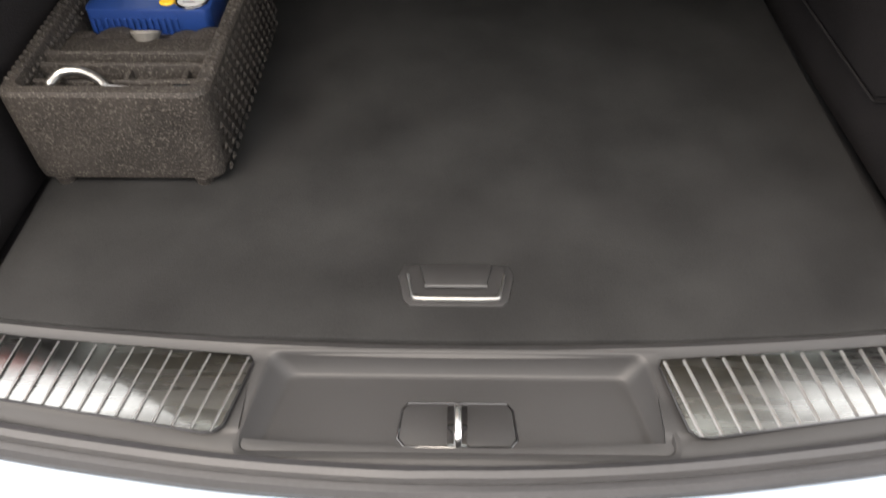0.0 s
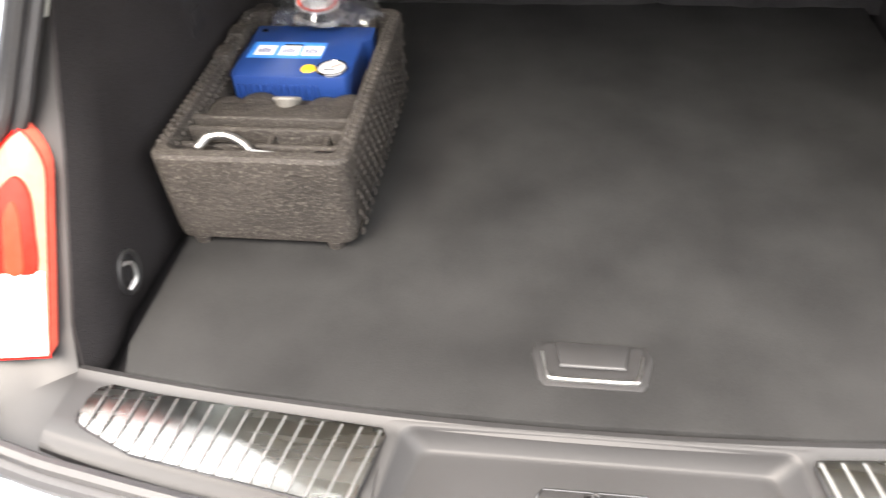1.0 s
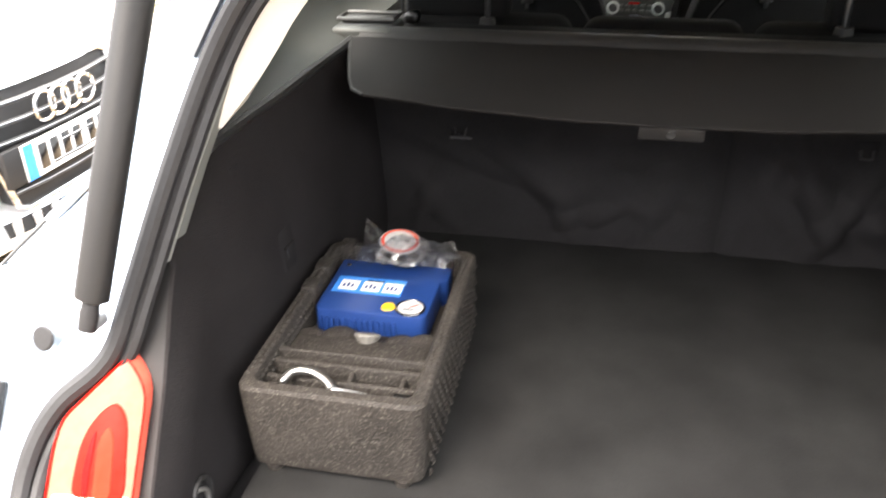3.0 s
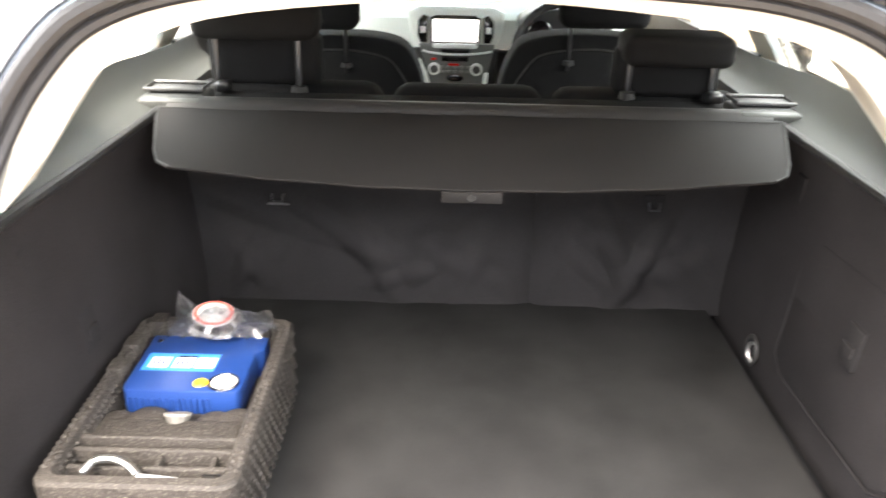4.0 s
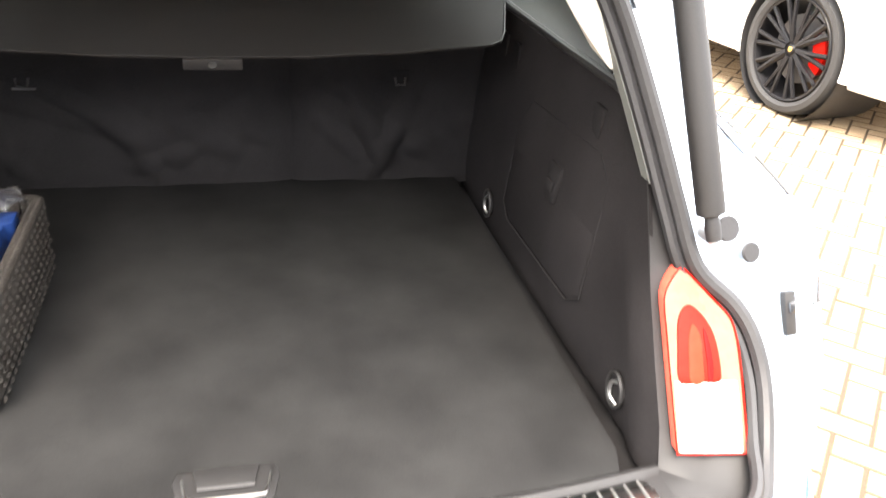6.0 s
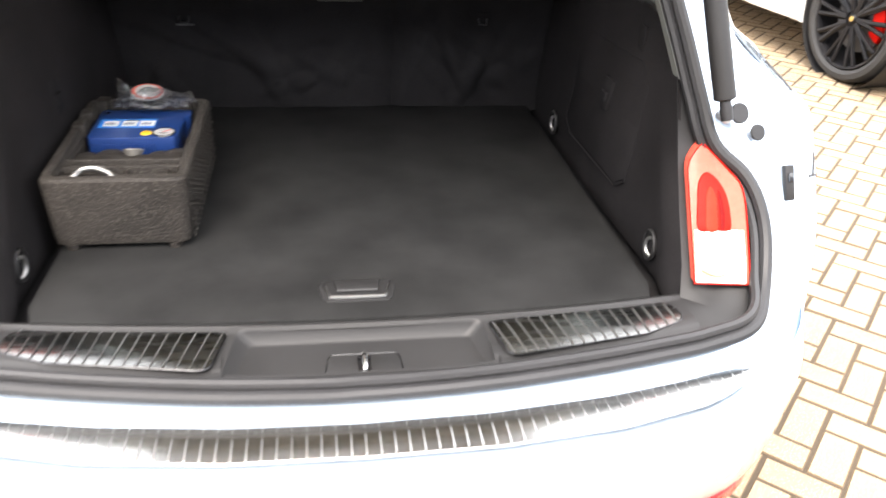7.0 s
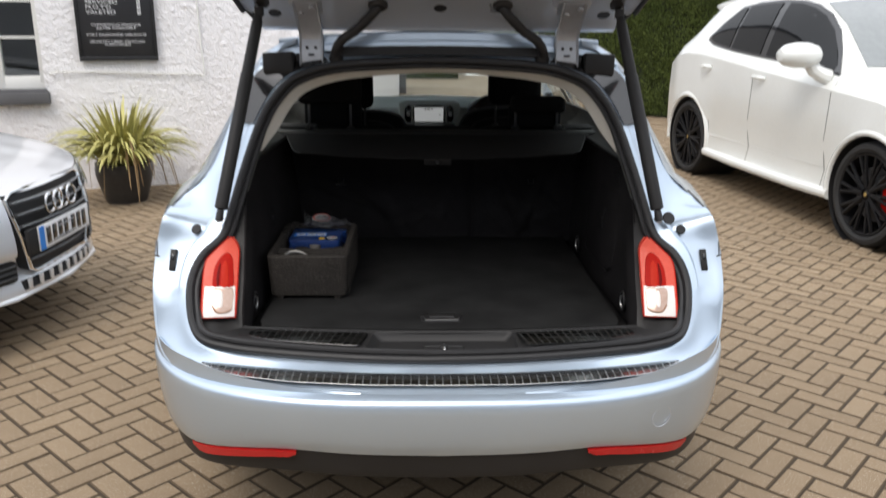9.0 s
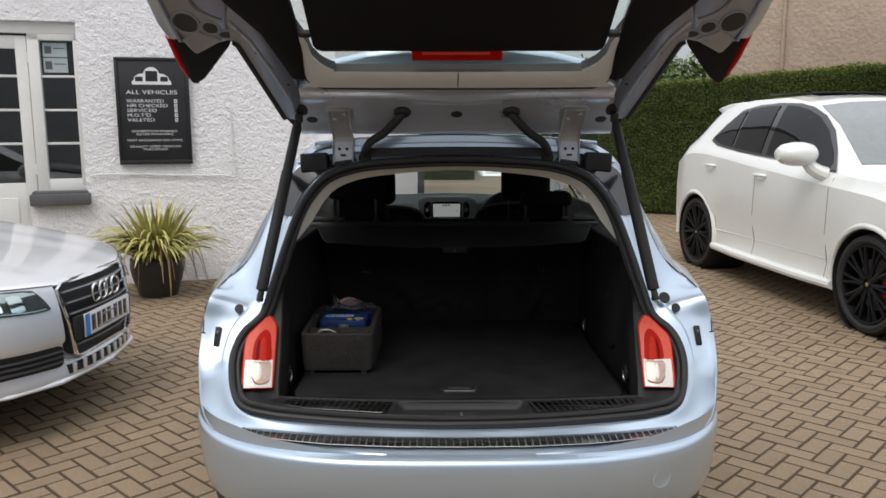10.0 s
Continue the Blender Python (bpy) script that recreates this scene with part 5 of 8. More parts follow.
part("blind", tg_panel([(-0.430, 0.556), (0.430, 0.556), (0.447, 0.565), (0.455, 0.586), (0.455, 0.985), (-0.455, 0.985), (-0.455, 0.586), (-0.447, 0.565)], 0.0, 0.012, 0.004), MATT_BLACK, tailgate, "black blind over the rear window")
for x in (0.47, -0.47):
    part("blind_clip", tg_panel([(x - 0.018, 0.635), (x + 0.018, 0.635), (x + 0.018, 0.655), (x - 0.018, 0.655)], 0.0, 0.018, 0.003), RUBBER, tailgate)
bl = part("brake_light", tg_panel([(-0.150, 0.486), (0.140, 0.486), (0.140, 0.552), (-0.150, 0.552)], -0.02, -0.002, 0.004), RED_LENS, tailgate, "red high-level brake light")
part("brake_light_strip", tg_panel([(-0.115, 0.524), (0.10, 0.524), (0.10, 0.537), (-0.115, 0.537)], -0.002, 0.001, 0.001), PINK_LENS, bl)
part("lower_trim", tg_panel([(-0.70, 0.985), (0.70, 0.985), (0.72, 1.06), (0.66, 1.12), (-0.66, 1.12), (-0.72, 1.06)], -0.02, 0.04, 0.015), PLASTIC, tailgate)
# outer skin, over the top
top = part("outer_skin", tg_panel([(-0.58, 0.02), (0.58, 0.02), (0.60, 0.10), (0.64, 0.30), (0.68, 0.56), (0.51, 0.56), (0.49, 0.37), (0.42, 0.40), (0.30, 0.445), (0.15, 0.478), (0, 0.49), (-0.15, 0.478), (-0.30, 0.445), (-0.42, 0.40), (-0.49, 0.37), (-0.51, 0.56), (-0.68, 0.56), (-0.64, 0.30), (-0.60, 0.10)], -0.075, -0.045, 0.01), PAINT, tailgate)
part("lower_skin", tg_panel([(-0.69, 1.0), (0.69, 1.0), (0.88, 1.0), (0.86, 1.10), (0.78, 1.16), (-0.78, 1.16), (-0.86, 1.10), (-0.88, 1.0)], -0.10, -0.05, 0.02), PAINT, tailgate)
for s in (1, -1):
    part("side_skin", tg_panel([(0.51, 0.57), (0.69, 0.57), (0.86, 0.60), (0.89, 0.80), (0.88, 0.99), (0.51, 0.99)], -0.085, -0.05, 0.01, s), PAINT, tailgate)
part("spoiler", tg_panel([(-0.55, 0.02), (0.55, 0.02), (0.56, 0.26), (0.50, 0.31), (-0.50, 0.31), (-0.56, 0.26)], -0.098, -0.078, 0.008), PAINT, tailgate)

# ---------------------------------------------------------------- things in the boot
tray_box = thing("foam_tool_tray", (-0.43, 0.75, 0.7155), "dark grey speckled foam tool tray on the boot floor", "tool tray")
X0, X1, Y0, Y1, ZB, ZT = -0.568, -0.302, 0.540, 0.978, 0.724, 0.868


def round_rect(x0, x1, y0, y1, r, z, n=5):
    pts = []
    for cx, cy, a0 in ((x1 - r, y1 - r, 0), (x0 + r, y1 - r, 90), (x0 + r, y0 + r, 180), (x1 - r, y0 + r, 270)):
        for k in range(n + 1):
            a = radians(a0 + 90 * k / n)
            pts.append((cx + r * math.cos(a), cy + r * math.sin(a), z))
    return pts


def tray_ring(inset, z, r=0.022):
    return round_rect(X0 + inset, X1 - inset, Y0 + inset, Y1 - inset, max(0.006, r - inset * 0.4), z)


shell = grid([tray_ring(0.016, ZB), tray_ring(0.008, ZB + 0.006), tray_ring(0.006, ZB + 0.02), tray_ring(0.001, ZT - 0.016), tray_ring(0.001, ZT - 0.005), tray_ring(0.005, ZT), tray_ring(0.019, ZT), tray_ring(0.023, ZT - 0.005), tray_ring(0.027, 0.812)], wrap=True)
bmesh.ops.holes_fill(shell, edges=shell.edges)
part("tray_body", shell, FOAM, tray_box)
part("cross_wall", box(X0 + 0.025, X1 - 0.025, 0.655, 0.715, 0.790, ZT - 0.022, 0.010, 3), FOAM, tray_box)
for y, z in ((0.598, 0.852), (0.628, 0.858), (0.650, 0.862)):
    part("tray_rib", box(X0 + 0.024, X1 - 0.020, y - 0.0045, y + 0.0045, 0.79, z, 0.0035, 3), FOAM, tray_box)
part("tray_floor", box(X0 + 0.024, X1 - 0.024, Y0 + 0.024, 0.655, 0.800, 0.818, 0.003), FOAM, tray_box)
for x in (-0.425, -0.350):
    part("tray_rib", box(x - 0.004, x + 0.004, 0.600, 0.630, 0.80, 0.850, 0.003), FOAM, tray_box)
for x, r, h in ((-0.525, 0.026, 0.014), (-0.478, 0.034, 0.018), (-0.380, 0.030, 0.014), (-0.345, 0.034, 0.018)):
    part("tray_scallop", lathe([(0, 0), (r, 0), (r * 0.97, h * 0.45), (r * 0.75, h * 0.85), (r * 0.4, h), (0, h)], 18, Matrix.Translation((x, 0.722, 0.826))), FOAM, tray_box)
part("cross_wall", box(X0 + 0.025, X1 - 0.025, 0.712, 0.756, 0.790, 0.828, 0.010, 3), FOAM, tray_box)
for x, y in ((-0.553, 0.815), (-0.553, 0.885), (-0.535, 0.962), (-0.355, 0.962), (-0.47, 0.966)):
    part("tray_lug", box(x - 0.014, x + 0.014, y - 0.018, y + 0.018, 0.84, 0.874, 0.006), FOAM, tray_box)
for x, y in ((-0.53, 0.56), (-0.34, 0.56), (-0.53, 0.93), (-0.34, 0.93)):
    part("foot", lathe([(0, -0.009), (0.011, -0.009), (0.014, 0.004), (0, 0.006)], 16, Matrix.Translation((x, y, 0.7245))), FOAM, tray_box)
# honeycomb relief on the outer side
b = bmesh.new()
for i in range(18):
    for j in range(8):
        y, z = 0.568 + 0.022 * i + (0.011 if j % 2 else 0), 0.736 + 0.0165 * j
        if y < 0.962:
            m = Matrix.Translation((X1 - 0.001, y, z))
            vs = [b.verts.new(m @ Vector(v)) for v in ((0, -0.008, 0), (0, 0, -0.007), (0, 0.008, 0), (0, 0, 0.007), (0.0036, 0, 0))]
            for k in range(4):
                b.faces.new((vs[k], vs[(k + 1) % 4], vs[4]))
tagged(part("side_relief", b, FOAM, tray_box), kind="stuff")
# pips on the rim and down its inner face
b = bmesh.new()
for i in range(32):
    for j, (x, z, nx, nz) in enumerate(((X0 + 0.007, ZT, 0, 1), (X0 + 0.016, ZT, 0, 1), (X0 + 0.0240, ZT - 0.012, 1, 0), (X0 + 0.0252, ZT - 0.026, 1, 0), (X1 - 0.007, ZT, 0, 1), (X1 - 0.016, ZT, 0, 1), (X1 - 0.0240, ZT - 0.012, -1, 0))):
        y = 0.575 + 0.0125 * i + (0.006 if j % 2 else 0)
        if y < 0.955:
            q = Vector((nx, 0, nz))
            t_ = Vector((nz, 0, -nx))
            o = Vector((x, y, z)) - q * 0.0008
            vs = [b.verts.new(o + v) for v in (t_ * 0.0052, Vector((0, 0.0058, 0)), -t_ * 0.0052, Vector((0, -0.0058, 0)), q * 0.0042)]
            for k in range(4):
                b.faces.new((vs[k], vs[(k + 1) % 4], vs[4]))
tagged(part("rim_relief", b, FOAM, tray_box), kind="stuff")

comp = thing("tyre_inflator", (-0.44, 0.84, 0.80), "blue plastic tyre inflator lying in the foam tray", "tyre inflator")
BX0, BX1, BY0, BY1, BZ = -0.532, -0.350, 0.762, 0.925, 0.860
case = part("case", prism([(BX0, BY0 + 0.012, 0.80), (BX0 + 0.006, BY0, 0.80), (BX1 - 0.006, BY0, 0.80), (BX1, BY0 + 0.012, 0.80), (BX1, BY1 - 0.05, 0.80), (BX1 + 0.012, BY1 - 0.04, 0.80), (BX1 + 0.012, BY1, 0.80), (BX0, BY1, 0.80)], (0, 0, BZ - 0.80), 0.004), BLUE, comp)
for i in range(14):
    x = BX0 + 0.010 + i * 0.0092
    part("case_rib", box(x, x + 0.0045, BY0 - 0.004, BY0 + 0.002, 0.805, 0.846, 0.001), BLUE, case)
lab = part("label", box(-0.520, -0.404, 0.816, 0.866, BZ - 0.001, BZ + 0.0006, 0), BLUE_STICKER, comp)
for x in (-0.511, -0.473, -0.437):
    part("label_block", box(x, x + 0.031, 0.824, 0.854, BZ + 0.0005, BZ + 0.0010, 0), WHITE_STICKER, lab)
for x in (-0.506, -0.468, -0.432):
    for k in (0, 1, 2):
        part("label_bars", box(x + 0.007 * k, x + 0.007 * k + 0.004, 0.832, 0.842 + 0.003 * (k % 2), BZ + 0.0009, BZ + 0.0014, 0), BLUE, lab)
part("label_bars", box(-0.470, -0.44, 0.8545, 0.8590, BZ + 0.0005, BZ + 0.0010, 0), GLOSS_BLACK, lab)
part("switch_button", disc((-0.415, 0.784, BZ - 0.001), (0, 0, 1), 0.0115, 0.004), YELLOW, comp, "yellow round button")
DIAL = surface("dial_face", (0.40, 0.41, 0.42), (0.50, 0.51, 0.52), 0.4, 0, 300, 40, 0.0)
gauge = part("pressure_gauge", disc((-0.379, 0.785, BZ - 0.001), (0, 0, 1), 0.022, 0.004), DIAL, comp, "white round pressure gauge")
part("gauge_rim", tube([(-0.379 + 0.022 * math.cos(a), 0.785 + 0.022 * math.sin(a), BZ + 0.002) for a in (2 * math.pi * k / 28 for k in range(28))], 0.002, 6, True), GLOSS_BLACK, gauge)
part("gauge_pointer", moved(box(-0.001, 0.001, -0.002, 0.016, 0, 0.0008, 0), Matrix.Translation((-0.379, 0.785, BZ + 0.003)) @ pose(0, 0, 0, 0, 0, -50)), ORANGE, gauge)
part("gauge_scale", moved(box(-0.009, 0.009, -0.001, 0.001, 0, 0.0006, 0), Matrix.Translation((-0.381, 0.778, BZ + 0.003))), GLOSS_BLACK, gauge)
part("case_screw", disc((-0.516, 0.905, BZ - 0.001), (0, 0, 1), 0.006, 0.002, 12), GLOSS_BLACK, comp)

bag = thing("sealant_bag", (-0.43, 0.94, 0.87), "crumpled clear polythene bag with a hose and a round label", "plastic bag")
random.seed(11)
rows = []
for i in range(25):
    u = i / 24
    r = []
    for j in range(31):
        v = j / 30
        x, y = -0.500 + 0.155 * v, 0.890 + 0.085 * u
        z = 0.874 + 0.030 * math.sin(math.pi * u) * math.sin(math.pi * v) + 0.013 * abs(noise.noise(Vector((x * 38, y * 38, 3)))) + 0.006 * noise.noise(Vector((x * 90, y * 90, 5)))
        if u > 0.6 and v < 0.25:
            z += 0.045 * (u - 0.6) / 0.4 * (1 - v / 0.25)
            x -= 0.006 * (u - 0.6)
        if v > 0.8:
            z += 0.012 * (v - 0.8) / 0.2 * math.sin(u * 7)
            x += 0.02 * (v - 0.8) * 5 * math.sin(math.pi * u)
        r.append((x, y, z))
    rows.append(r)
film = part("bag_film", thick(grid(rows), 0.0015), POLY_BAG, bag)
film.visible_shadow = False
part("hose_coil", tube([(-0.428 + 0.036 * math.cos(a), 0.922 + 0.026 * math.sin(a), 0.876 + 0.003 * math.sin(a * 2)) for a in (2 * math.pi * k / 30 for k in range(30))], 0.004, 8, True), surface("grey_hose", (0.10, 0.10, 0.10), (0.16, 0.16, 0.16), 0.5, 0, 90, 9, 0), bag, "grey coiled hose")
BAG_LABEL = surface("bag_label_paper", (0.36, 0.36, 0.35), (0.46, 0.46, 0.45), 0.7, 0, 300, 40, 0.02)
tilt = Matrix.Translation((-0.432, 0.936, 0.896)) @ pose(0, 0, 0, 17, 4, 0)
d = part("round_label", moved(disc((0, 0, 0), (0, 0, 1), 0.036, 0.003, 30), tilt @ Matrix.Diagonal((1, 0.84, 1, 1))), BAG_LABEL, bag, "white round label with a red ring")
part("label_ring", moved(disc((0, 0, 0.003), (0, 0, 1), 0.033, 0.0008, 30, 0.0004), tilt @ Matrix.Diagonal((1, 0.84, 1, 1))), ORANGE, d)
part("label_centre", moved(disc((0, 0, 0.0038), (0, 0, 1), 0.0275, 0.0008, 30, 0.0004), tilt @ Matrix.Diagonal((1, 0.84, 1, 1))), BAG_LABEL, d)
for k in (-0.012, 0.0, 0.012):
    part("label_bars", moved(box(k - 0.0045, k + 0.0045, -0.004, 0.004, 0.0046, 0.0052, 0), tilt), GREY_PLASTIC, d)

tool = thing("towing_eye", (-0.42, 0.575, 0.85), "bright steel towing eye with a wheel wrench in the tray", "tool")
part("eye_ring", tube(smooth_path([(-0.512, 0.574, 0.858), (-0.500, 0.590, 0.866), (-0.475, 0.592, 0.868), (-0.450, 0.582, 0.864), (-0.438, 0.572, 0.858)], 5), [0.004] + [0.0058] * 19 + [0.004], 10), RIB_STEEL, tool)
part("tool_shank", tube([(-0.438, 0.572, 0.856), (-0.350, 0.566, 0.852)], 0.005, 10), ZINC, tool)
part("tool_socket", tube([(-0.352, 0.572, 0.850), (-0.330, 0.572, 0.850)], 0.011, 12), GLOSS_BLACK, tool)
peg = thing("valve_cap", (-0.425, 0.716, 0.84), "pale grey conical nozzle standing in the tray", "nozzle")
part("nozzle_cone", lathe([(0, 0), (0.010, 0.0), (0.014, 0.010), (0.0205, 0.020), (0.020, 0.023), (0.016, 0.024), (0.006, 0.0235), (0.0, 0.0225)], 20, Matrix.Translation((-0.430, 0.706, 0.832)) @ pose(0, 0, 0, -30, 0, 0)), surface("pale_plastic", (0.11, 0.105, 0.095), (0.18, 0.172, 0.155), 0.6, 0, 200, 20, 0.2), peg)

# ---------------------------------------------------------------- other cars
def station_points(w, zs, zr, wr, low=0.30, tuck=False):
    k = min(1.0, max(0.05, (zr - zs) / 0.6))
    zb = min(zs + 0.07, zr - 0.02)
    top = zr - 0.15 * k
    flank = [(w - 0.085, low), (w - 0.016, low + 0.045), (w - 0.045, low + 0.21), (w, low + 0.40)] if tuck else [(w - 0.10, low), (w - 0.03, low + 0.08), (w - 0.005, low + 0.24), (w, (low + 0.3 + zs) / 2)]
    return flank + [(w - 0.012, zs - 0.03), (w - 0.05, zs + 0.035 * k + 0.01), (w - 0.075, zb),
            ((w - 0.075 + wr + 0.05) / 2 + 0.015 * k, (zb + max(zb, top)) / 2), (wr + 0.05, max(zb + 0.002, top)), (wr - 0.03, zr - 0.045 * k), (wr * 0.55, zr - 0.012), (0, zr)]


class CarShape:
    def __init__(self, stations, low=0.30, tuck=False):
        self.st = [(s[0], station_points(*s[1:], low, tuck and 0.3 < s[0] < 2.5)) for s in stations]

    def at(self, X, v):
        """The place on the right side at length X; v counts along the section's points."""
        st = self.st
        i = max(0, min(len(st) - 2, next((k for k in range(len(st) - 1) if st[k + 1][0] >= X), len(st) - 2)))
        t = (X - st[i][0]) / (st[i + 1][0] - st[i][0])
        j = min(int(v), len(st[i][1]) - 2)
        f = v - j
        a, b = lerp(st[i][1][j], st[i][1][j + 1], f), lerp(st[i + 1][1][j], st[i + 1][1][j + 1], f)
        y, z = lerp(a, b, t)
        return (X, y, z)

    def body(self, arches, r):
        rows = []
        for i in range(len(self.st) - 1):
            n = 3
            for k in range(n):
                X = self.st[i][0] + (self.st[i + 1][0] - self.st[i][0]) * k / n
                rows.append([self.at(X, v) for v in range(12)])
        rows.append([self.at(self.st[-1][0], v) for v in range(12)])
        full = [[(x, -y, z) for x, y, z in r_] + [p for p in reversed(r_[:-1])] for r_ in rows]
        b = grid(full, wrap=True)
        bmesh.ops.holes_fill(b, edges=b.edges)
        bmesh.ops.recalc_face_normals(b, faces=b.faces)
        ob = new("tmp_body", bpy.data.meshes.new("tmp_body"))
        b.to_mesh(ob.data)
        b.free()
        cut = bmesh.new()
        for X, z in arches:
            for s in (1, -1):
                lathe([(0, -0.30), (r, -0.30), (r, 0.3), (0, 0.3)], 36, Matrix.Translation((X, s * 0.92, z)) @ pose(0, 0, 0, 90, 0, 0), cut)
        bmesh.ops.recalc_face_normals(cut, faces=cut.faces)
        co = new("tmp_cut", bpy.data.meshes.new("tmp_cut"))
        cut.to_mesh(co.data)
        cut.free()
        mod = ob.modifiers.new("arch", "BOOLEAN")
        mod.object, mod.operation, mod.solver = co, "DIFFERENCE", "EXACT"
        bpy.context.view_layer.update()
        me = bpy.data.meshes.new_from_object(ob.evaluated_get(bpy.context.evaluated_depsgraph_get()))
        bpy.data.objects.remove(ob)
        bpy.data.objects.remove(co)
        b = bmesh.new()
        b.from_mesh(me)
        bpy.data.meshes.remove(me)
        return b

    def pane(self, Xs, v0, v1, side, lift=0.006):
        """A panel laid on the side between two section heights; v0 and v1 hold one number for each X."""
        rows = []
        for X, a, b in zip(Xs, v0, v1):
            r = []
            for k in range(6):
                x, y, z = self.at(X, a + (b - a) * k / 5)
                r.append((x, side * (y + lift), z + lift * 0.3))
            rows.append(r)
        return thick(grid(rows), 0.004)

    def at_z(self, X, z):
        """The place on the right side at length X and height z."""
        lo, hi = 0.0, 10.9
        for _ in range(30):
            mid = (lo + hi) / 2
            lo, hi = (mid, hi) if self.at(X, mid)[2] < z else (lo, mid)
        return self.at(X, lo)

    def pane_z(self, Xs, lows, tops, side, lift=0.006):
        """A panel on the side between two lines of heights, one pair for each X."""
        rows = []
        for X, a, b in zip(Xs, lows, tops):
            r = []
            for k in range(7):
                x, y, z = self.at_z(X, a + (b - a) * k / 6)
                r.append((x, side * (y + lift), z + lift * 0.3))
            rows.append(r)
        return thick(grid(rows), 0.004)


def road_wheel(parent, m, r, width, rim_mat, spokes, pair, caliper=True):
    """A wheel turned to face along +z of m."""
    t = part("tyre", lathe([(r * 0.76, -width / 2), (r * 0.80, width / 2 - 0.015), (r * 0.86, width / 2), (r * 0.94, width / 2 - 0.005), (r * 0.985, width / 2 - 0.03), (r, width / 4), (r, -width / 4), (r * 0.97, -width / 2), (r * 0.76, -width / 2)], 48, m), TYRE, parent)
    rim = part("wheel_rim", lathe([(r * 0.79, width / 2 - 0.016), (r * 0.775, width / 2 - 0.008), (r * 0.74, width / 2 - 0.012), (r * 0.72, width / 2 - 0.04), (r * 0.70, -width / 2), (r * 0.79, -width / 2)], 48, m), rim_mat, parent)
    h = width / 2
    for i in range(spokes):
        for k in ((-1, 1) if pair else (0,)):
            a = 2 * math.pi * i / spokes
            b0, b1 = a + k * 0.05, a + k * 0.115
            pts = [(0.045, b0 * 1.0, h - 0.030), (r * 0.40, a + k * 0.075, h - 0.022), (r * 0.74, b1, h - 0.018)]
            part("spoke", moved(tube([(q * math.cos(c), q * math.sin(c), z) for q, c, z in pts], [0.022, 0.017, 0.017], 6, flat=0.8), m), rim_mat, rim)
    part("hub_cap", moved(lathe([(0, 0.012), (0.022, 0.010), (0.030, 0.0), (0.055, -0.004), (0.06, -0.03), (0, -0.03)], 24), m @ Matrix.Translation((0, 0, h - 0.022))), rim_mat, rim)
    part("cap_badge", moved(lathe([(0, 0.003), (0.014, 0.002), (0.016, 0), (0, 0)], 16), m @ Matrix.Translation((0, 0, h - 0.011))), surface("gold_badge", (0.5, 0.36, 0.12), (0.6, 0.44, 0.16), 0.3, 0.8, 60, 5, 0), rim)
    part("brake_disc", moved(lathe([(0.06, 0.0), (r * 0.52, 0.0), (r * 0.52, -0.02), (0.06, -0.02)], 36), m @ Matrix.Translation((0, 0, h - 0.09))), DARK_GREY, rim)
    if caliper:
        pts = [(q * math.cos(a), q * math.sin(a)) for q, a in [(r * 0.34, radians(c)) for c in (-26, -13, 0, 13, 26)] + [(r * 0.58, radians(c)) for c in (27, 14, 0, -14, -27)]]
        part("brake_caliper", moved(prism([(x, y, h - 0.10) for x, y in pts], (0, 0, 0.05), 0.008), m), RED_LENS, rim, "red brake caliper")


# white sport-utility car
SUV = CarShape([(-0.766, 0.62, 0.85, 0.91, 0.50), (-0.707, 0.82, 1.02, 1.14, 0.56), (-0.598, 0.91, 1.15, 1.36, 0.60), (-0.388, 0.945, 1.24, 1.56, 0.62), (-0.153, 0.96, 1.275, 1.735, 0.63), (0.2, 0.968, 1.275, 1.805, 0.66), (0.6, 0.968, 1.245, 1.845, 0.68), (1.2, 0.966, 1.195, 1.858, 0.68),
                (1.65, 0.965, 1.165, 1.80, 0.67), (2.0, 0.965, 1.14, 1.60, 0.69), (2.42, 0.965, 1.11, 1.25, 0.75), (2.9, 0.97, 1.08, 1.19, 0.72), (3.3, 0.95, 1.01, 1.11, 0.66), (3.56, 0.88, 0.90, 1.0, 0.60), (3.70, 0.76, 0.74, 0.82, 0.55), (3.76, 0.60, 0.57, 0.62, 0.5)], 0.27, True)
fx, fy = 0.136, -0.991
hub_mid = Vector(((3.167 + 2.774) / 2, (3.68 + 6.549) / 2))
side_n = Vector((fy, -fx))
centre = hub_mid - side_n * 0.925
suv_m = Matrix(((fx, -fy, 0, 0), (fy, fx, 0, 0), (0, 0, 1, 0), (0, 0, 0, 1)))
suv_m.translation = (centre.x - fx * 1.4475, centre.y - fy * 1.4475, 0)
suv = thing("sport_utility_car", (centre.x, centre.y, 0), "white sport-utility car with black wheels parked on the paving", "car")
part("body", moved(SUV.body(((0.0, 0.385), (2.895, 0.385)), 0.425), suv_m), WHITE_PAINT, suv, sharp=25)
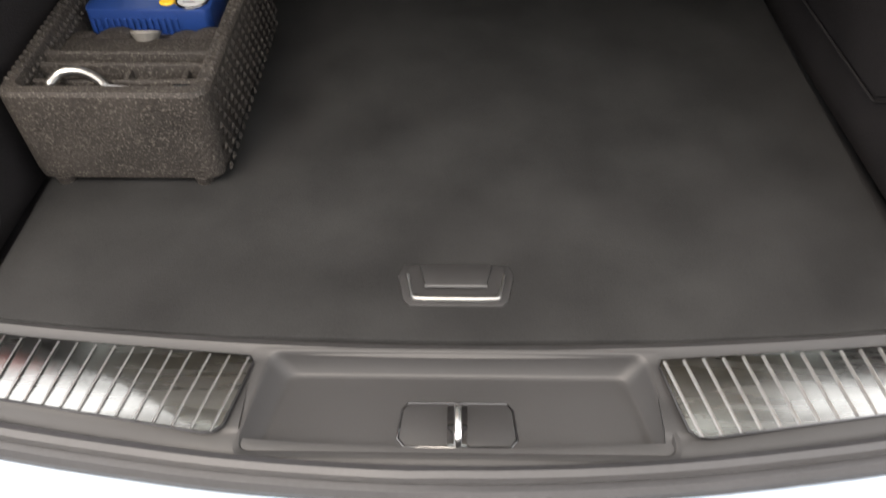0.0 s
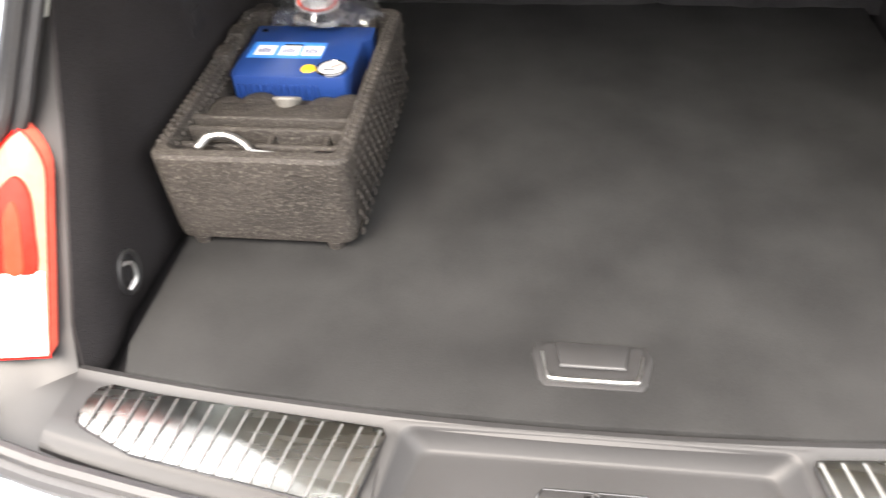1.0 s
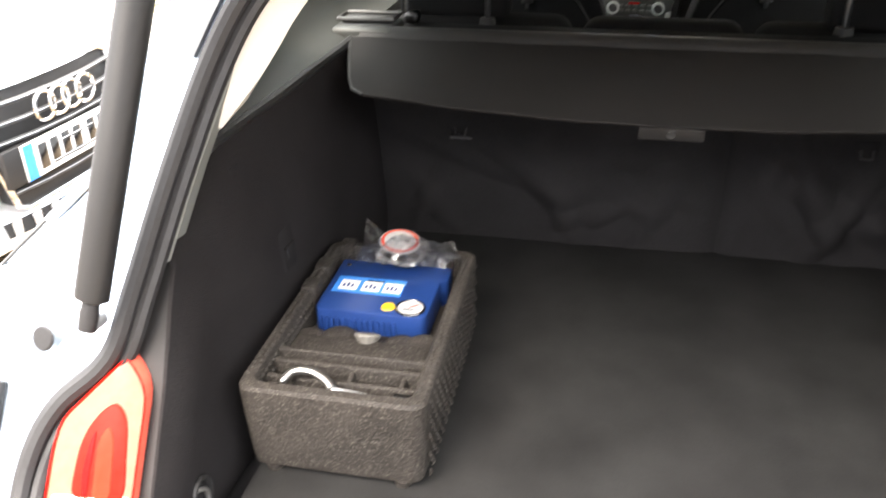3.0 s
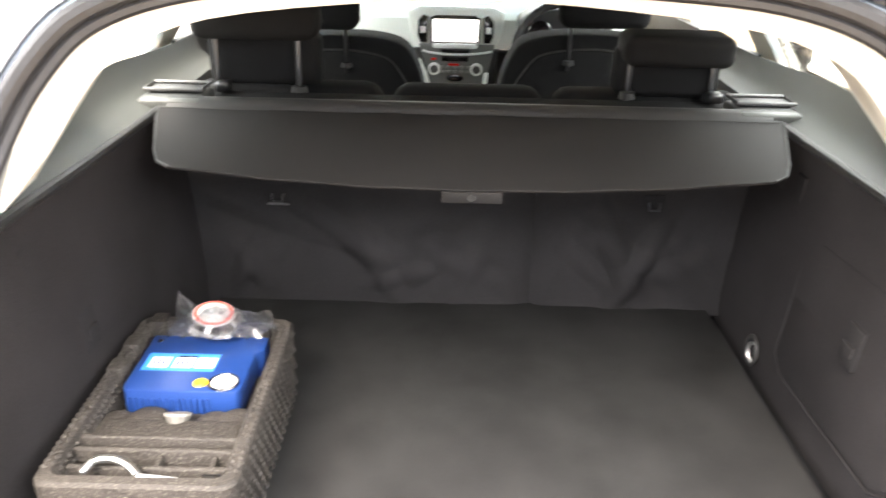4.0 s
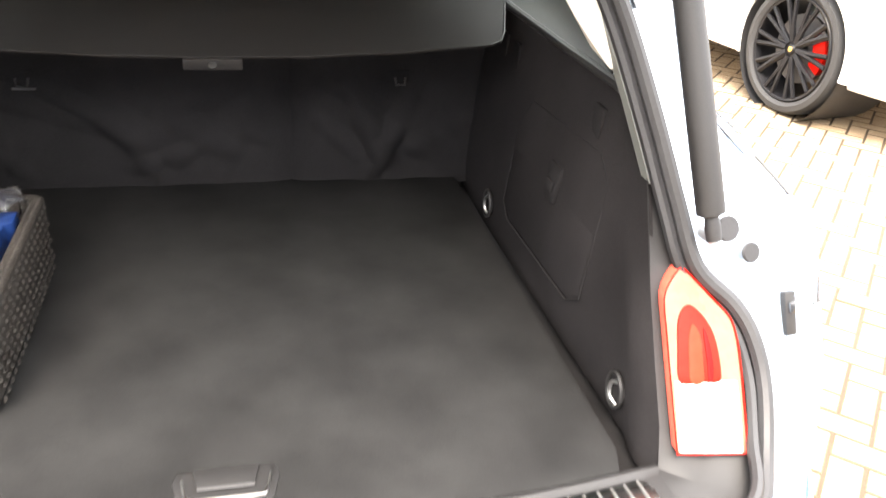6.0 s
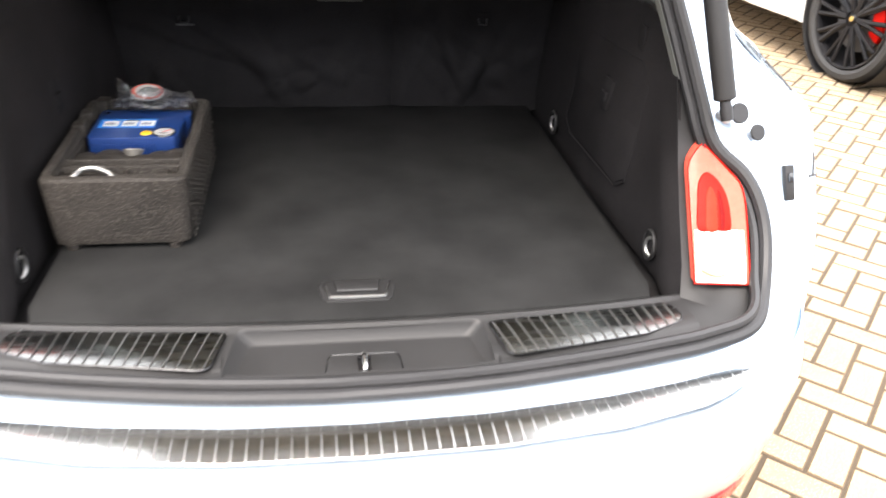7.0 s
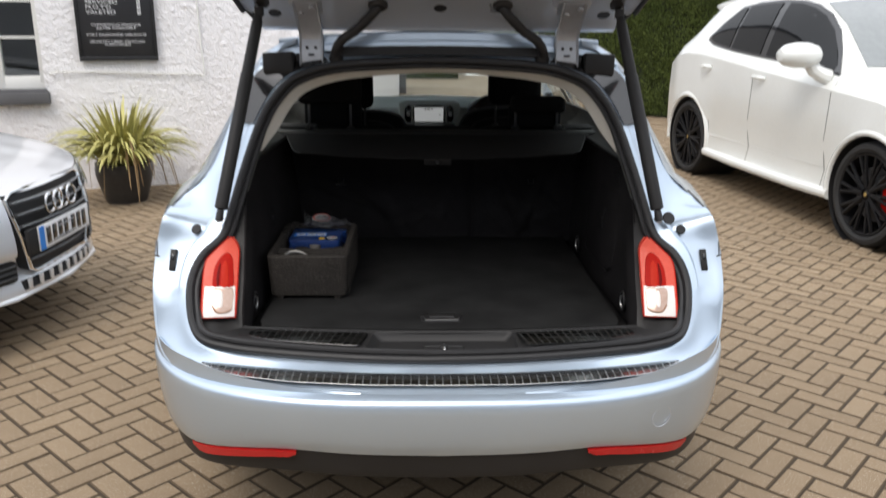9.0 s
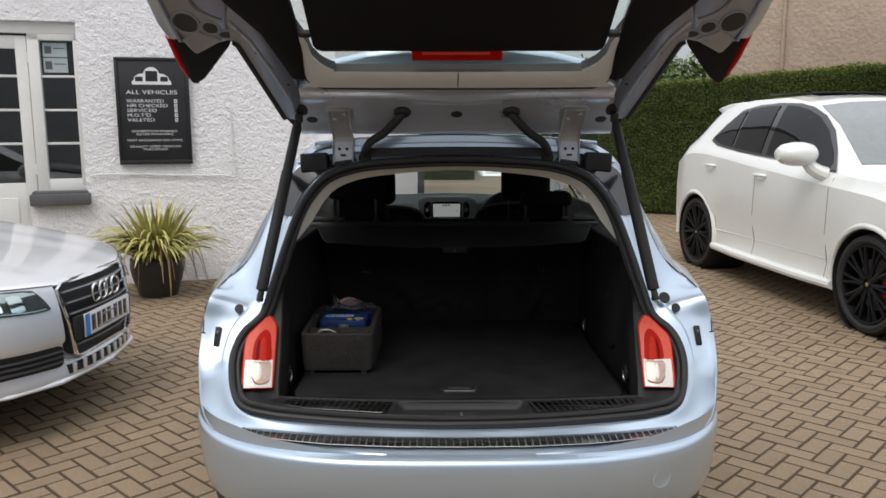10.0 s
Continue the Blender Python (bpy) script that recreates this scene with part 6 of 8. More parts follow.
for s in (1, -1):
    for X in (0.0, 2.895):
        part("arch_liner", moved(lathe([(0.418, -0.24), (0.418, 0.20)], 36, Matrix.Translation((X, s * 0.74, 0.385)) @ pose(0, 0, 0, 90, 0, 0)), suv_m), PLASTIC, suv)
        w = part("wheel", moved(disc((X, s * 0.70, 0.385), (0, s, 0), 0.10, 0.06), suv_m), PLASTIC, suv, "black alloy wheel with a red caliper")
        road_wheel(w, suv_m @ Matrix.Translation((X, s * 0.81, 0.385)) @ pose(0, 0, 0, -90 * s, 0, 0), 0.385, 0.27, BLACK_ALLOY, 10, True, X > 1)
    part("window_surround", moved(SUV.pane_z([0.17, 0.30, 0.52, 0.80, 1.17, 1.45, 1.66, 1.84, 2.02, 2.18, 2.34], [1.385, 1.345, 1.32, 1.295, 1.272, 1.258, 1.245, 1.235, 1.222, 1.208, 1.192], [1.42, 1.545, 1.705, 1.748, 1.765, 1.755, 1.72, 1.645, 1.525, 1.37, 1.205], s, 0.010), suv_m), GLOSS_BLACK, suv)
    part("quarter_window", moved(SUV.pane_z([0.23, 0.34, 0.50, 0.63], [1.392, 1.362, 1.343, 1.332], [1.43, 1.55, 1.672, 1.698], s, 0.015), suv_m), DARK_GLASS, suv)
    part("rear_door_window", moved(SUV.pane_z([0.68, 0.85, 1.02, 1.19], [1.325, 1.312, 1.30, 1.290], [1.708, 1.724, 1.735, 1.738], s, 0.015), suv_m), DARK_GLASS, suv)
    part("front_door_window", moved(SUV.pane_z([1.29, 1.45, 1.64, 1.80, 1.97, 2.11, 2.25], [1.283, 1.275, 1.266, 1.256, 1.245, 1.234, 1.222], [1.738, 1.728, 1.692, 1.63, 1.525, 1.40, 1.262], s, 0.015), suv_m), DARK_GLASS, suv)
    for X, z in ((0.345, 1.139), (1.325, 1.103)):
        y = SUV.at_z(X, z)[1]
        h = part("door_handle", moved(tube([(X - 0.10, s * (y + 0.004), z - 0.004), (X - 0.06, s * (y + 0.035), z), (X + 0.05, s * (y + 0.037), z), (X + 0.10, s * (y + 0.004), z - 0.004)], [0.012, 0.016, 0.016, 0.012], 8), suv_m), WHITE_PAINT, suv)
        part("handle_recess", moved(disc((X, s * (y - 0.001), z - 0.012), (0, s, 0.1), 0.040, 0.002), suv_m), WHITE_PAINT, h)
    for X, lean, z1 in ((1.22, 0.0, 1.24), (2.365, 0.01, 1.19), (0.47, -0.02, 0.62)):
        part("door_gap", moved(tube([(SUV.at_z(X, z)[0] + lean * (1 - z), s * (SUV.at_z(X, z)[1] + 0.0002), z) for z in (0.34 + (z1 - 0.34) * k / 7 for k in range(8))], 0.0024, 6), suv_m), DARK_GREY, suv)
    part("side_step", moved(tube([(X, s * y, z) for X, y, z in ((0.42, 0.93, 0.30), (1.0, 0.955, 0.295), (2.0, 0.955, 0.295), (2.48, 0.93, 0.30))], 0.045, 10), suv_m), WHITE_PAINT, suv)
    part("door_crease", moved(tube([(SUV.at_z(X, z)[0], s * (SUV.at_z(X, z)[1] - 0.003), z) for X, z in ((0.47, 0.475), (0.9, 0.478), (1.2, 0.48), (1.7, 0.484), (2.36, 0.49))], 0.006, 8), suv_m), WHITE_PAINT, suv)
    for X in (0.0, 2.895):
        part("arch_lip", moved(tube([(X + 0.450 * math.cos(a), s * (0.950 - 0.015 * abs(math.cos(a))), 0.385 + 0.450 * math.sin(a)) for a in (radians(c) for c in range(-8, 189, 7))], 0.033, 10, flat=0.75), suv_m), WHITE_PAINT, suv)
    mir = part("wing_mirror", moved(lathe([(0, -0.175), (0.045, -0.165), (0.080, -0.125), (0.098, -0.05), (0.100, 0.03), (0.085, 0.10), (0.05, 0.14), (0, 0.15)], 20, Matrix.Translation((2.17, s * 1.12, 1.335)) @ pose(0, 0, 0, 90 * s, 0, 0) @ Matrix.Diagonal((1.28, 1.0, 1.06, 1))), suv_m), WHITE_PAINT, suv)
    part("mirror_foot", moved(tube([(2.23, s * 0.90, 1.17), (2.22, s * 0.96, 1.19), (2.20, s * 1.01, 1.225), (2.19, s * 1.05, 1.28)], [0.06, 0.058, 0.055, 0.05], 10), suv_m), WHITE_PAINT, mir)
    part("head_lamp", moved(SUV.pane([3.10, 3.3, 3.50], [4.3, 4.1, 4.2], [4.6, 5.0, 5.2], s, 0.006), suv_m), GLOSS_BLACK, suv)
# windscreen laid between the pillars
rows = []
for X in (1.70, 1.85, 2.0, 2.2, 2.40):
    rows.append([(x, y * (1 if k > 0 else -1), z + 0.008) for k in range(-6, 7) for x, y, z in [SUV.at(X, 11 - abs(k) / 6 * 1.95)]])
part("windscreen", moved(thick(grid(rows), 0.004), suv_m), surface("windscreen_tint", (0.16, 0.18, 0.18), (0.20, 0.22, 0.22), 0.04, 0, 20, 2, 0, coat=1.0, rough_var=0.01), suv)
part("roof_spoiler", moved(prism([(x, -0.60, z) for x, z in ((0.30, 1.70), (0.30, 1.79), (0.0, 1.775), (-0.18, 1.748), (-0.285, 1.722), (-0.28, 1.705), (-0.16, 1.66), (0.1, 1.62))], (0, 1.20, 0), 0.012, 3), suv_m), WHITE_PAINT, suv)
part("sunroof", moved(box(0.45, 1.35, -0.42, 0.42, 1.852, 1.864, 0.004), suv_m), DARK_GLASS, suv)
part("grille", moved(box(3.70, 3.775, -0.52, 0.52, 0.38, 0.56, 0.02), suv_m), PLASTIC, suv)

# silver saloon, nose towards the yard
SALOON = CarShape([(-0.98, 0.60, 0.75, 0.82, 0.5), (-0.90, 0.80, 0.90, 1.0, 0.55), (-0.5, 0.90, 0.95, 1.06, 0.58), (-0.1, 0.91, 0.96, 1.22, 0.58), (0.5, 0.912, 0.95, 1.40, 0.58), (1.1, 0.912, 0.93, 1.43, 0.58), (1.6, 0.912, 0.92, 1.36, 0.58), (2.1, 0.912, 0.91, 1.02, 0.72),
                   (2.6, 0.905, 0.86, 0.92, 0.72), (3.0, 0.895, 0.79, 0.84, 0.70), (3.17, 0.885, 0.75, 0.79, 0.66)], 0.22)
yaw = -3
sal_m = Matrix.Translation((-1.965, 2.15, 0)) @ pose(0, 0, 0, 0, 0, yaw) @ Matrix.Translation((-3.735, 0, 0))
saloon = thing("saloon_car", (-4.2, 2.25, 0), "silver saloon car with a large slatted grille", "car")
part("body", moved(SALOON.body(((0.0, 0.325), (2.81, 0.325)), 0.35), sal_m), SILVER, saloon, sharp=28)
# height, setback of the middle, half width and depth of the curve in plan
NOSE_ROWS = [(0.280, -0.10, 0.88, 0.68), (0.287, -0.02, 0.90, 0.70), (0.298, 0.010, 0.905, 0.70), (0.315, 0.012, 0.905, 0.70), (0.340, 0.004, 0.908, 0.70), (0.365, -0.004, 0.91, 0.70), (0.42, -0.006, 0.91, 0.70), (0.478, -0.002, 0.912, 0.70), (0.496, 0.012, 0.914, 0.70), (0.52, 0.016, 0.915, 0.70),
             (0.58, 0.012, 0.915, 0.70), (0.65, 0.002, 0.912, 0.70), (0.71, -0.010, 0.91, 0.70), (0.755, -0.024, 0.905, 0.70), (0.780, -0.038, 0.90, 0.70)]
HOOD_ROWS = [(0.7815, -0.038, 0.90, 0.70), (0.788, -0.048, 0.90, 0.70), (0.802, -0.085, 0.895, 0.69), (0.827, -0.18, 0.89, 0.66), (0.855, -0.33, 0.88, 0.60), (0.89, -0.55, 0.86, 0.50), (0.93, -0.85, 0.84, 0.42), (0.968, -1.15, 0.83, 0.36), (1.0, -1.40, 0.82, 0.30), (1.03, -1.62, 0.80, 0.26)]
NOSE_Y = [0.985 * math.sin(math.pi / 2 * k / 22) for k in range(-22, 23)]


def plan_back(k, d):
    return d * (1 - max(0.0, 1 - abs(k) ** 2.2) ** (1 / 2.2))


def nose_row(z, off, w, d, up):
    return [(3.745 + off - plan_back(k, d) - (0.06 if abs(k * w) < 0.33 and 0.40 < z < 0.76 else 0.0), k * w, z + up * 0.10 * max(0.0, abs(k * w) - 0.30)) for k in NOSE_Y]


def nose_x(y, z):
    zs, = [[r[0] for r in NOSE_ROWS]]
    off, w, d = (float(np.interp(z, zs, [r[c] for r in NOSE_ROWS])) for c in (1, 2, 3))
    return 3.745 + off - plan_back(min(1.0, abs(y) / w), d)


def nose_panel(ys, lows, tops, s, lift, n=5):
    """A panel laid on the nose between two lines; ys counts outwards from the middle."""
    rows_ = []
    for k in range(len(ys)):
        rows_.append([(nose_x(ys[k], lows[k] + (tops[k] - lows[k]) * q / n) + lift, s * (ys[k] + lift * 0.5), lows[k] + (tops[k] - lows[k]) * q / n) for q in range(n + 1)])
    return thick(grid(rows_), 0.004)


part("front_bumper", moved(thick(grid([nose_row(*r, min(1.0, max(0.0, (r[0] - 0.70) / 0.08))) for r in NOSE_ROWS]), 0.003), sal_m), SILVER, saloon, sharp=40)
hood = [nose_row(*r, 1.0) for r in HOOD_ROWS]
hood = [[(x, y, z + 0.014 * min(1, i / 3) / (1 + math.exp((abs(y) - 0.42 - 0.012 * i) / 0.03))) for x, y, z in r] for i, r in enumerate(hood)]
part("bonnet", moved(thick(grid(hood), 0.003), sal_m), SILVER, saloon, sharp=50)
gap_line = [(x + 0.001, y, z + 0.0005) for x, y, z in nose_row(*NOSE_ROWS[-1], 1.0) if 0.335 < abs(y)]
for s in (1, -1):
    part("bonnet_gap", moved(tube([p for p in gap_line if p[1] * s > 0], 0.0035, 6), sal_m), GLOSS_BLACK, saloon)
    for X in (0.0, 2.81):
        part("arch_liner", moved(lathe([(0.345, -0.22), (0.345, 0.18)], 32, Matrix.Translation((X, s * 0.72, 0.325)) @ pose(0, 0, 0, 90, 0, 0)), sal_m), PLASTIC, saloon)
        w = part("wheel", moved(disc((X, s * 0.66, 0.325), (0, s, 0), 0.10, 0.05), sal_m), PLASTIC, saloon, "silver alloy wheel")
        road_wheel(w, sal_m @ Matrix.Translation((X, s * 0.77, 0.325)) @ pose(0, 0, 0, -90 * s, 0, 0), 0.325, 0.23, SILVER, 5, True, False)
    part("side_glass", moved(SALOON.pane([-0.3, 0.2, 1.0, 1.5, 1.95], [6.3, 6.1, 6.1, 6.1, 6.1], [7.4, 8.3, 8.4, 8.1, 6.6], s, 0.006), sal_m), DARK_GLASS, saloon)
    lampb = part("head_lamp", moved(nose_panel([0.431, 0.446, 0.465, 0.485, 0.53, 0.58, 0.65, 0.72, 0.79], [0.678, 0.676, 0.675, 0.675, 0.677, 0.681, 0.688, 0.698, 0.715], [0.690, 0.722, 0.758, 0.785, 0.794, 0.799, 0.806, 0.811, 0.812], s, 0.006, 8), sal_m), surface("lamp_housing", (0.03, 0.03, 0.032), (0.05, 0.05, 0.052), 0.25, 0.2, 60, 6, 0), saloon, "dark clear-lensed head lamp")
    for y0, y1, z0, z1 in ((0.555, 0.615, 0.700, 0.782), (0.645, 0.70, 0.712, 0.792)):
        part("lamp_reflector", moved(nose_panel([y0, (y0 + y1) / 2, y1], [z0, z0 - 0.004, z0 + 0.004], [z1 - 0.01, z1, z1 - 0.006], s, 0.011, 4), sal_m), CHROME, lampb, "bright reflector behind the lens")
    part("lamp_strip", moved(nose_panel([0.452, 0.50, 0.56, 0.62, 0.70], [0.683, 0.683, 0.687, 0.693, 0.703], [0.690, 0.690, 0.694, 0.700, 0.710], s, 0.011, 2), sal_m), CHROME, lampb)
    lens_ = part("lamp_lens", moved(nose_panel([0.433, 0.448, 0.466, 0.487, 0.53, 0.58, 0.65, 0.72, 0.785], [0.679, 0.677, 0.676, 0.676, 0.678, 0.682, 0.689, 0.700, 0.718], [0.689, 0.720, 0.755, 0.783, 0.792, 0.797, 0.804, 0.808, 0.809], s, 0.020, 8), sal_m), GLASS, lampb, "clear lens")
    lens_.visible_shadow = False
    ik = part("side_intake", moved(nose_panel([0.371, 0.378, 0.40, 0.47, 0.57, 0.68, 0.78], [0.390, 0.372, 0.365, 0.368, 0.372, 0.372, 0.376], [0.440, 0.466, 0.476, 0.479, 0.483, 0.488, 0.494], s, 0.004, 4), sal_m), PLASTIC, saloon, "black slatted side intake")
    for q in (0.2, 0.45, 0.7):
        part("intake_bar", moved(tube([(nose_x(y, 0.37 + 0.11 * q) + 0.012, s * (y + 0.004), 0.37 + 0.11 * q + 0.01 * (y - 0.38)) for y in (0.385, 0.46, 0.54, 0.62, 0.70, 0.77)], 0.007, 6), sal_m), DARK_GREY, ik)
    part("wing_mirror", moved(lathe([(0, -0.10), (0.07, -0.06), (0.08, 0.0), (0.07, 0.06), (0, 0.10)], 16, Matrix.Translation((1.80, s * 1.0, 1.0)) @ pose(0, 0, 0, 90, 0, 0)), sal_m), SILVER, saloon)
rows = []
for X in (1.64, 1.8, 1.95, 2.08):
    rows.append([(x, y * (1 if k > 0 else -1), z + 0.008) for k in range(-6, 7) for x, y, z in [SALOON.at(X, 11 - abs(k) / 6 * 1.95)]])
part("windscreen", moved(thick(grid(rows), 0.004), sal_m), DARK_GLASS, saloon)
G = [(-0.365, 0.765), (-0.32, 0.789), (0.32, 0.789), (0.365, 0.765), (0.345, 0.58), (0.290, 0.405), (0.255, 0.388), (-0.255, 0.388), (-0.290, 0.405), (-0.345, 0.58)]
def gx(z, y=0):
    return nose_x(y, z) + 0.003
grille = part("grille", moved(prism([(gx(z, y) - 0.06, y, z) for y, z in G], (0.062, 0, 0), 0.004), sal_m), PLASTIC, saloon, "black slatted grille with a chrome frame")
part("grille_frame", moved(tube([(gx(z, y) + 0.006, y, z) for y, z in G], 0.010, 8, True), sal_m), CHROME, grille)
for i in range(6):
    z = 0.742 - 0.058 * i
    w_ = 0.358 - (0.765 - z) * 0.11 if z > 0.58 else 0.340 - (0.58 - z) * 0.30
    part("grille_slat", moved(tube([(gx(z, y) + 0.006, y, z) for y in (-w_, -w_ / 2, 0, w_ / 2, w_)], 0.009, 6), sal_m), DARK_GREY, grille)
    part("slat_trim", moved(tube([(gx(z, y) + 0.0155, y, z + 0.004) for y in (-w_ * 0.97, -w_ / 2, 0, w_ / 2, w_ * 0.97)], 0.0025, 5), sal_m), ZINC, grille)
for k in range(4):
    part("badge_ring", moved(tube([(gx(0.70) + 0.022 + 0.004 * (k % 2), -0.105 + 0.07 * k + 0.048 * math.cos(a), 0.700 + 0.048 * math.sin(a)) for a in (2 * math.pi * q / 24 for q in range(24))], 0.007, 8, True), sal_m), CHROME, grille)
part("plate_holder", moved(box(3.74, 3.762, -0.34, 0.30, 0.485, 0.612, 0.004), sal_m), PLASTIC, saloon)
pl = part("number_plate", moved(box(3.762, 3.772, -0.265, 0.265, 0.487, 0.611, 0.003), sal_m), WHITE_STICKER, saloon, "white number plate with a blue band")
part("plate_band", moved(box(3.771, 3.7735, -0.264, -0.217, 0.489, 0.609, 0.0), sal_m), BLUE_STICKER, pl)
for y in (-0.175, -0.115, -0.055, 0.005, 0.085, 0.145, 0.205):
    part("plate_bar", moved(box(3.7715, 3.774, y - 0.022, y + 0.022, 0.506, 0.592, 0.002), sal_m), GLOSS_BLACK, pl)
low_ = part("lower_intake", moved(nose_panel([-0.36, -0.27, -0.18, -0.09, 0, 0.09, 0.18, 0.27, 0.36], [0.315] * 9, [0.362] * 9, 1, 0.003, 2), sal_m), PLASTIC, saloon)
for k in range(-4, 5):
    part("intake_fin", moved(prism([(nose_x(0.08 * k, 0.34) + 0.004, 0.08 * k + d, z) for d, z in ((-0.017, 0.365), (0.017, 0.365), (0.013, 0.312), (-0.013, 0.312))], (0.010, 0, 0), 0.002), sal_m), SILVER, low_)
part("front_lip", moved(tube([(3.35, -0.80, 0.290), (3.56, -0.66, 0.288), (3.700, -0.42, 0.288), (3.762, 0, 0.290), (3.700, 0.42, 0.288), (3.56, 0.66, 0.288), (3.35, 0.80, 0.290)], 0.014, 10, flat=0.8), sal_m), SILVER, saloon)

# ---------------------------------------------------------------- the white house
RENDER = surface("white_roughcast", (0.84, 0.83, 0.84), (0.92, 0.91, 0.92), 0.95, 0, 48, 2.0, 1.0, 0.020)
SMOOTH_RENDER = surface("white_smooth_render", (0.84, 0.83, 0.84), (0.90, 0.89, 0.90), 0.95, 0, 40, 1.5, 0.6, 0.010)
UPVC = surface("white_frame_paint", (0.74, 0.74, 0.71), (0.80, 0.80, 0.77), 0.4, 0, 60, 5, 0.02)
SLATE = surface("grey_painted_stone", (0.085, 0.085, 0.09), (0.12, 0.12, 0.125), 0.8, 0, 80, 8, 0.3)
SIGN_BLACK = surface("black_sign_board", (0.012, 0.012, 0.014), (0.020, 0.020, 0.022), 0.45, 0, 60, 6, 0.03)
SIGN_WHITE = surface("white_sign_paint", (0.74, 0.75, 0.76), (0.80, 0.81, 0.82), 0.6, 0, 80, 8, 0)
# near-black colour stands in for the unlit room behind the glass
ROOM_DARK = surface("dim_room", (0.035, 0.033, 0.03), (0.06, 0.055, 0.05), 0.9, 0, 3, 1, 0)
WO, WA, WN = Vector((-2.15, 5.95, 0)), Vector((-0.96, -0.28, 0)), Vector((0.28, -0.96, 0))


def hw(u, z, n=0.0):
    """A place on the house front: u to its left from the corner, n out of the wall."""
    p = WO + WA * u + WN * n
    return (p.x, p.y, z)


def hbox(u0, u1, z0, z1, n0, n1, w=0.004):
    b = prism([hw(u, z, n0) for u, z in ((u0, z0), (u1, z0), (u1, z1), (u0, z1))], WN * (n1 - n0), w)
    return b


# front wall, with the doorway cut through it; its relief is real
def wall_sheet(u0, u1, z0, z1, step=0.018):
    nu, nz = max(1, int((u1 - u0) / step)), max(1, int((z1 - z0) / step))
    rows = []
    for i in range(nz + 1):
        z = z0 + (z1 - z0) * i / nz
        rows.append([hw(u0 + (u1 - u0) * j / nu, z, 0.007 * noise.noise(Vector(((u0 + (u1 - u0) * j / nu) * 17, z * 26, 7))) + 0.006 * noise.noise(Vector(((u0 + (u1 - u0) * j / nu) * 31, z * 45, 2)))) for j in range(nu + 1)])
    return rows


b = grid(wall_sheet(-0.85, 1.40, 0, 4.2))
grid(wall_sheet(1.40, 2.9, 2.53, 4.2), b)
grid(wall_sheet(1.37, 1.90, 0, 0.82), b)
for u0, u1, z0, z1 in ((-0.85, 1.40, 0, 4.2), (1.40, 2.9, 2.53, 4.2), (2.9, 3.0, 0, 4.2)):
    merge(b, hbox(u0, u1, z0, z1, -0.30, -0.02, 0))
house_wall = new("wall_front", finish(b, RENDER, "wall_front", 60))
tagged(house_wall, "rough white rendered house wall", "wall", kind="structure")
side_dir = Vector((0.066, 0.9978, 0))
rows = []
for i in range(42):
    z = 0.1 * i
    rows.append([Vector(hw(-0.85, 0)) + side_dir * (0.12 * j) + Vector((0.007 * noise.noise(Vector((j * 0.9, z * 9, 2))), 0, z)) for j in range(75)])
b = grid(rows)
side_wall = new("wall_side", finish(thick(b, 0.2), SMOOTH_RENDER, "wall_side", 60))
tagged(side_wall, "white rendered side wall of the house", "wall", kind="structure")
end = Vector(hw(-0.85, 0)) + side_dir * 8.98
drain = new("corner_post", finish(box(end.x + 0.13, end.x + 0.33, end.y + 0.02, end.y + 0.22, 0, 3.2, 0.02), SLATE, "corner_post"))
tagged(drain, "grey painted post at the far end of the wall", "post")
roof_ = new("house_roof", finish(prism([(-1.25, 6.0, 4.15), (-5.4, 4.75, 4.15), (-5.6, 15.3, 4.15), (-0.65, 15.2, 4.15)], (0, 0, 0.25), 0.02), SLATE, "house_roof"))
tagged(roof_, "flat dark roof edge of the white house", "roof", kind="structure")
back_wall = new("wall_far", finish(box(-5.5, -5.2, 4.9, 15.2, 0, 4.15, 0), SMOOTH_RENDER, "wall_far"))
tagged(back_wall, "white rendered outer wall", "wall", kind="structure")
end_wall = new("wall_back", finish(box(-5.2, -0.95, 14.95, 15.15, 0, 4.15, 0), SMOOTH_RENDER, "wall_back"))
tagged(end_wall, "white rendered back wall of the house", "wall", kind="structure")
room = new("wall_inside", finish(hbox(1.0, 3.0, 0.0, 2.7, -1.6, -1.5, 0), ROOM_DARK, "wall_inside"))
tagged(room, "inner wall behind the glass door, coloured dark for a dim room", "wall", kind="structure")
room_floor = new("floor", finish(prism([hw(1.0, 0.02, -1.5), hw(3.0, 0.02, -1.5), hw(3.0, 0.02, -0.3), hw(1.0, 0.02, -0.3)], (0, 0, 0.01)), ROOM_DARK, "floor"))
tagged(room_floor, "floor inside the house, coloured dark for a dim room", "floor", kind="structure")
# side light with its sill, and the door beside it
win = new("window_1", finish(hbox(1.405, 1.835, 0.92, 1.055, -0.16, -0.06), UPVC, "window_1"))
tagged(win, "white painted side light with small panes", "window", kind="structure")
for u0, u1, z0, z1 in ((1.405, 1.440, 1.0, 2.42), (1.735, 1.835, 0.92, 2.42), (1.405, 1.835, 2.36, 2.43)):
    part("window_frame", hbox(u0, u1, z0, z1, -0.16, -0.055), UPVC, win)
for z in (1.395, 1.712, 2.028):
    part("glazing_bar", hbox(1.44, 1.735, z - 0.011, z + 0.011, -0.125, -0.085, 0.003), UPVC, win)
zs_ = (1.055, 1.395, 1.712, 2.028, 2.36)
for i in range(4):
    p_ = part("pane", hbox(1.438, 1.737, zs_[i] + 0.01, zs_[i + 1] - 0.01, -0.110, -0.104, 0), HOUSE_GLASS, win)
    p_.visible_shadow = False
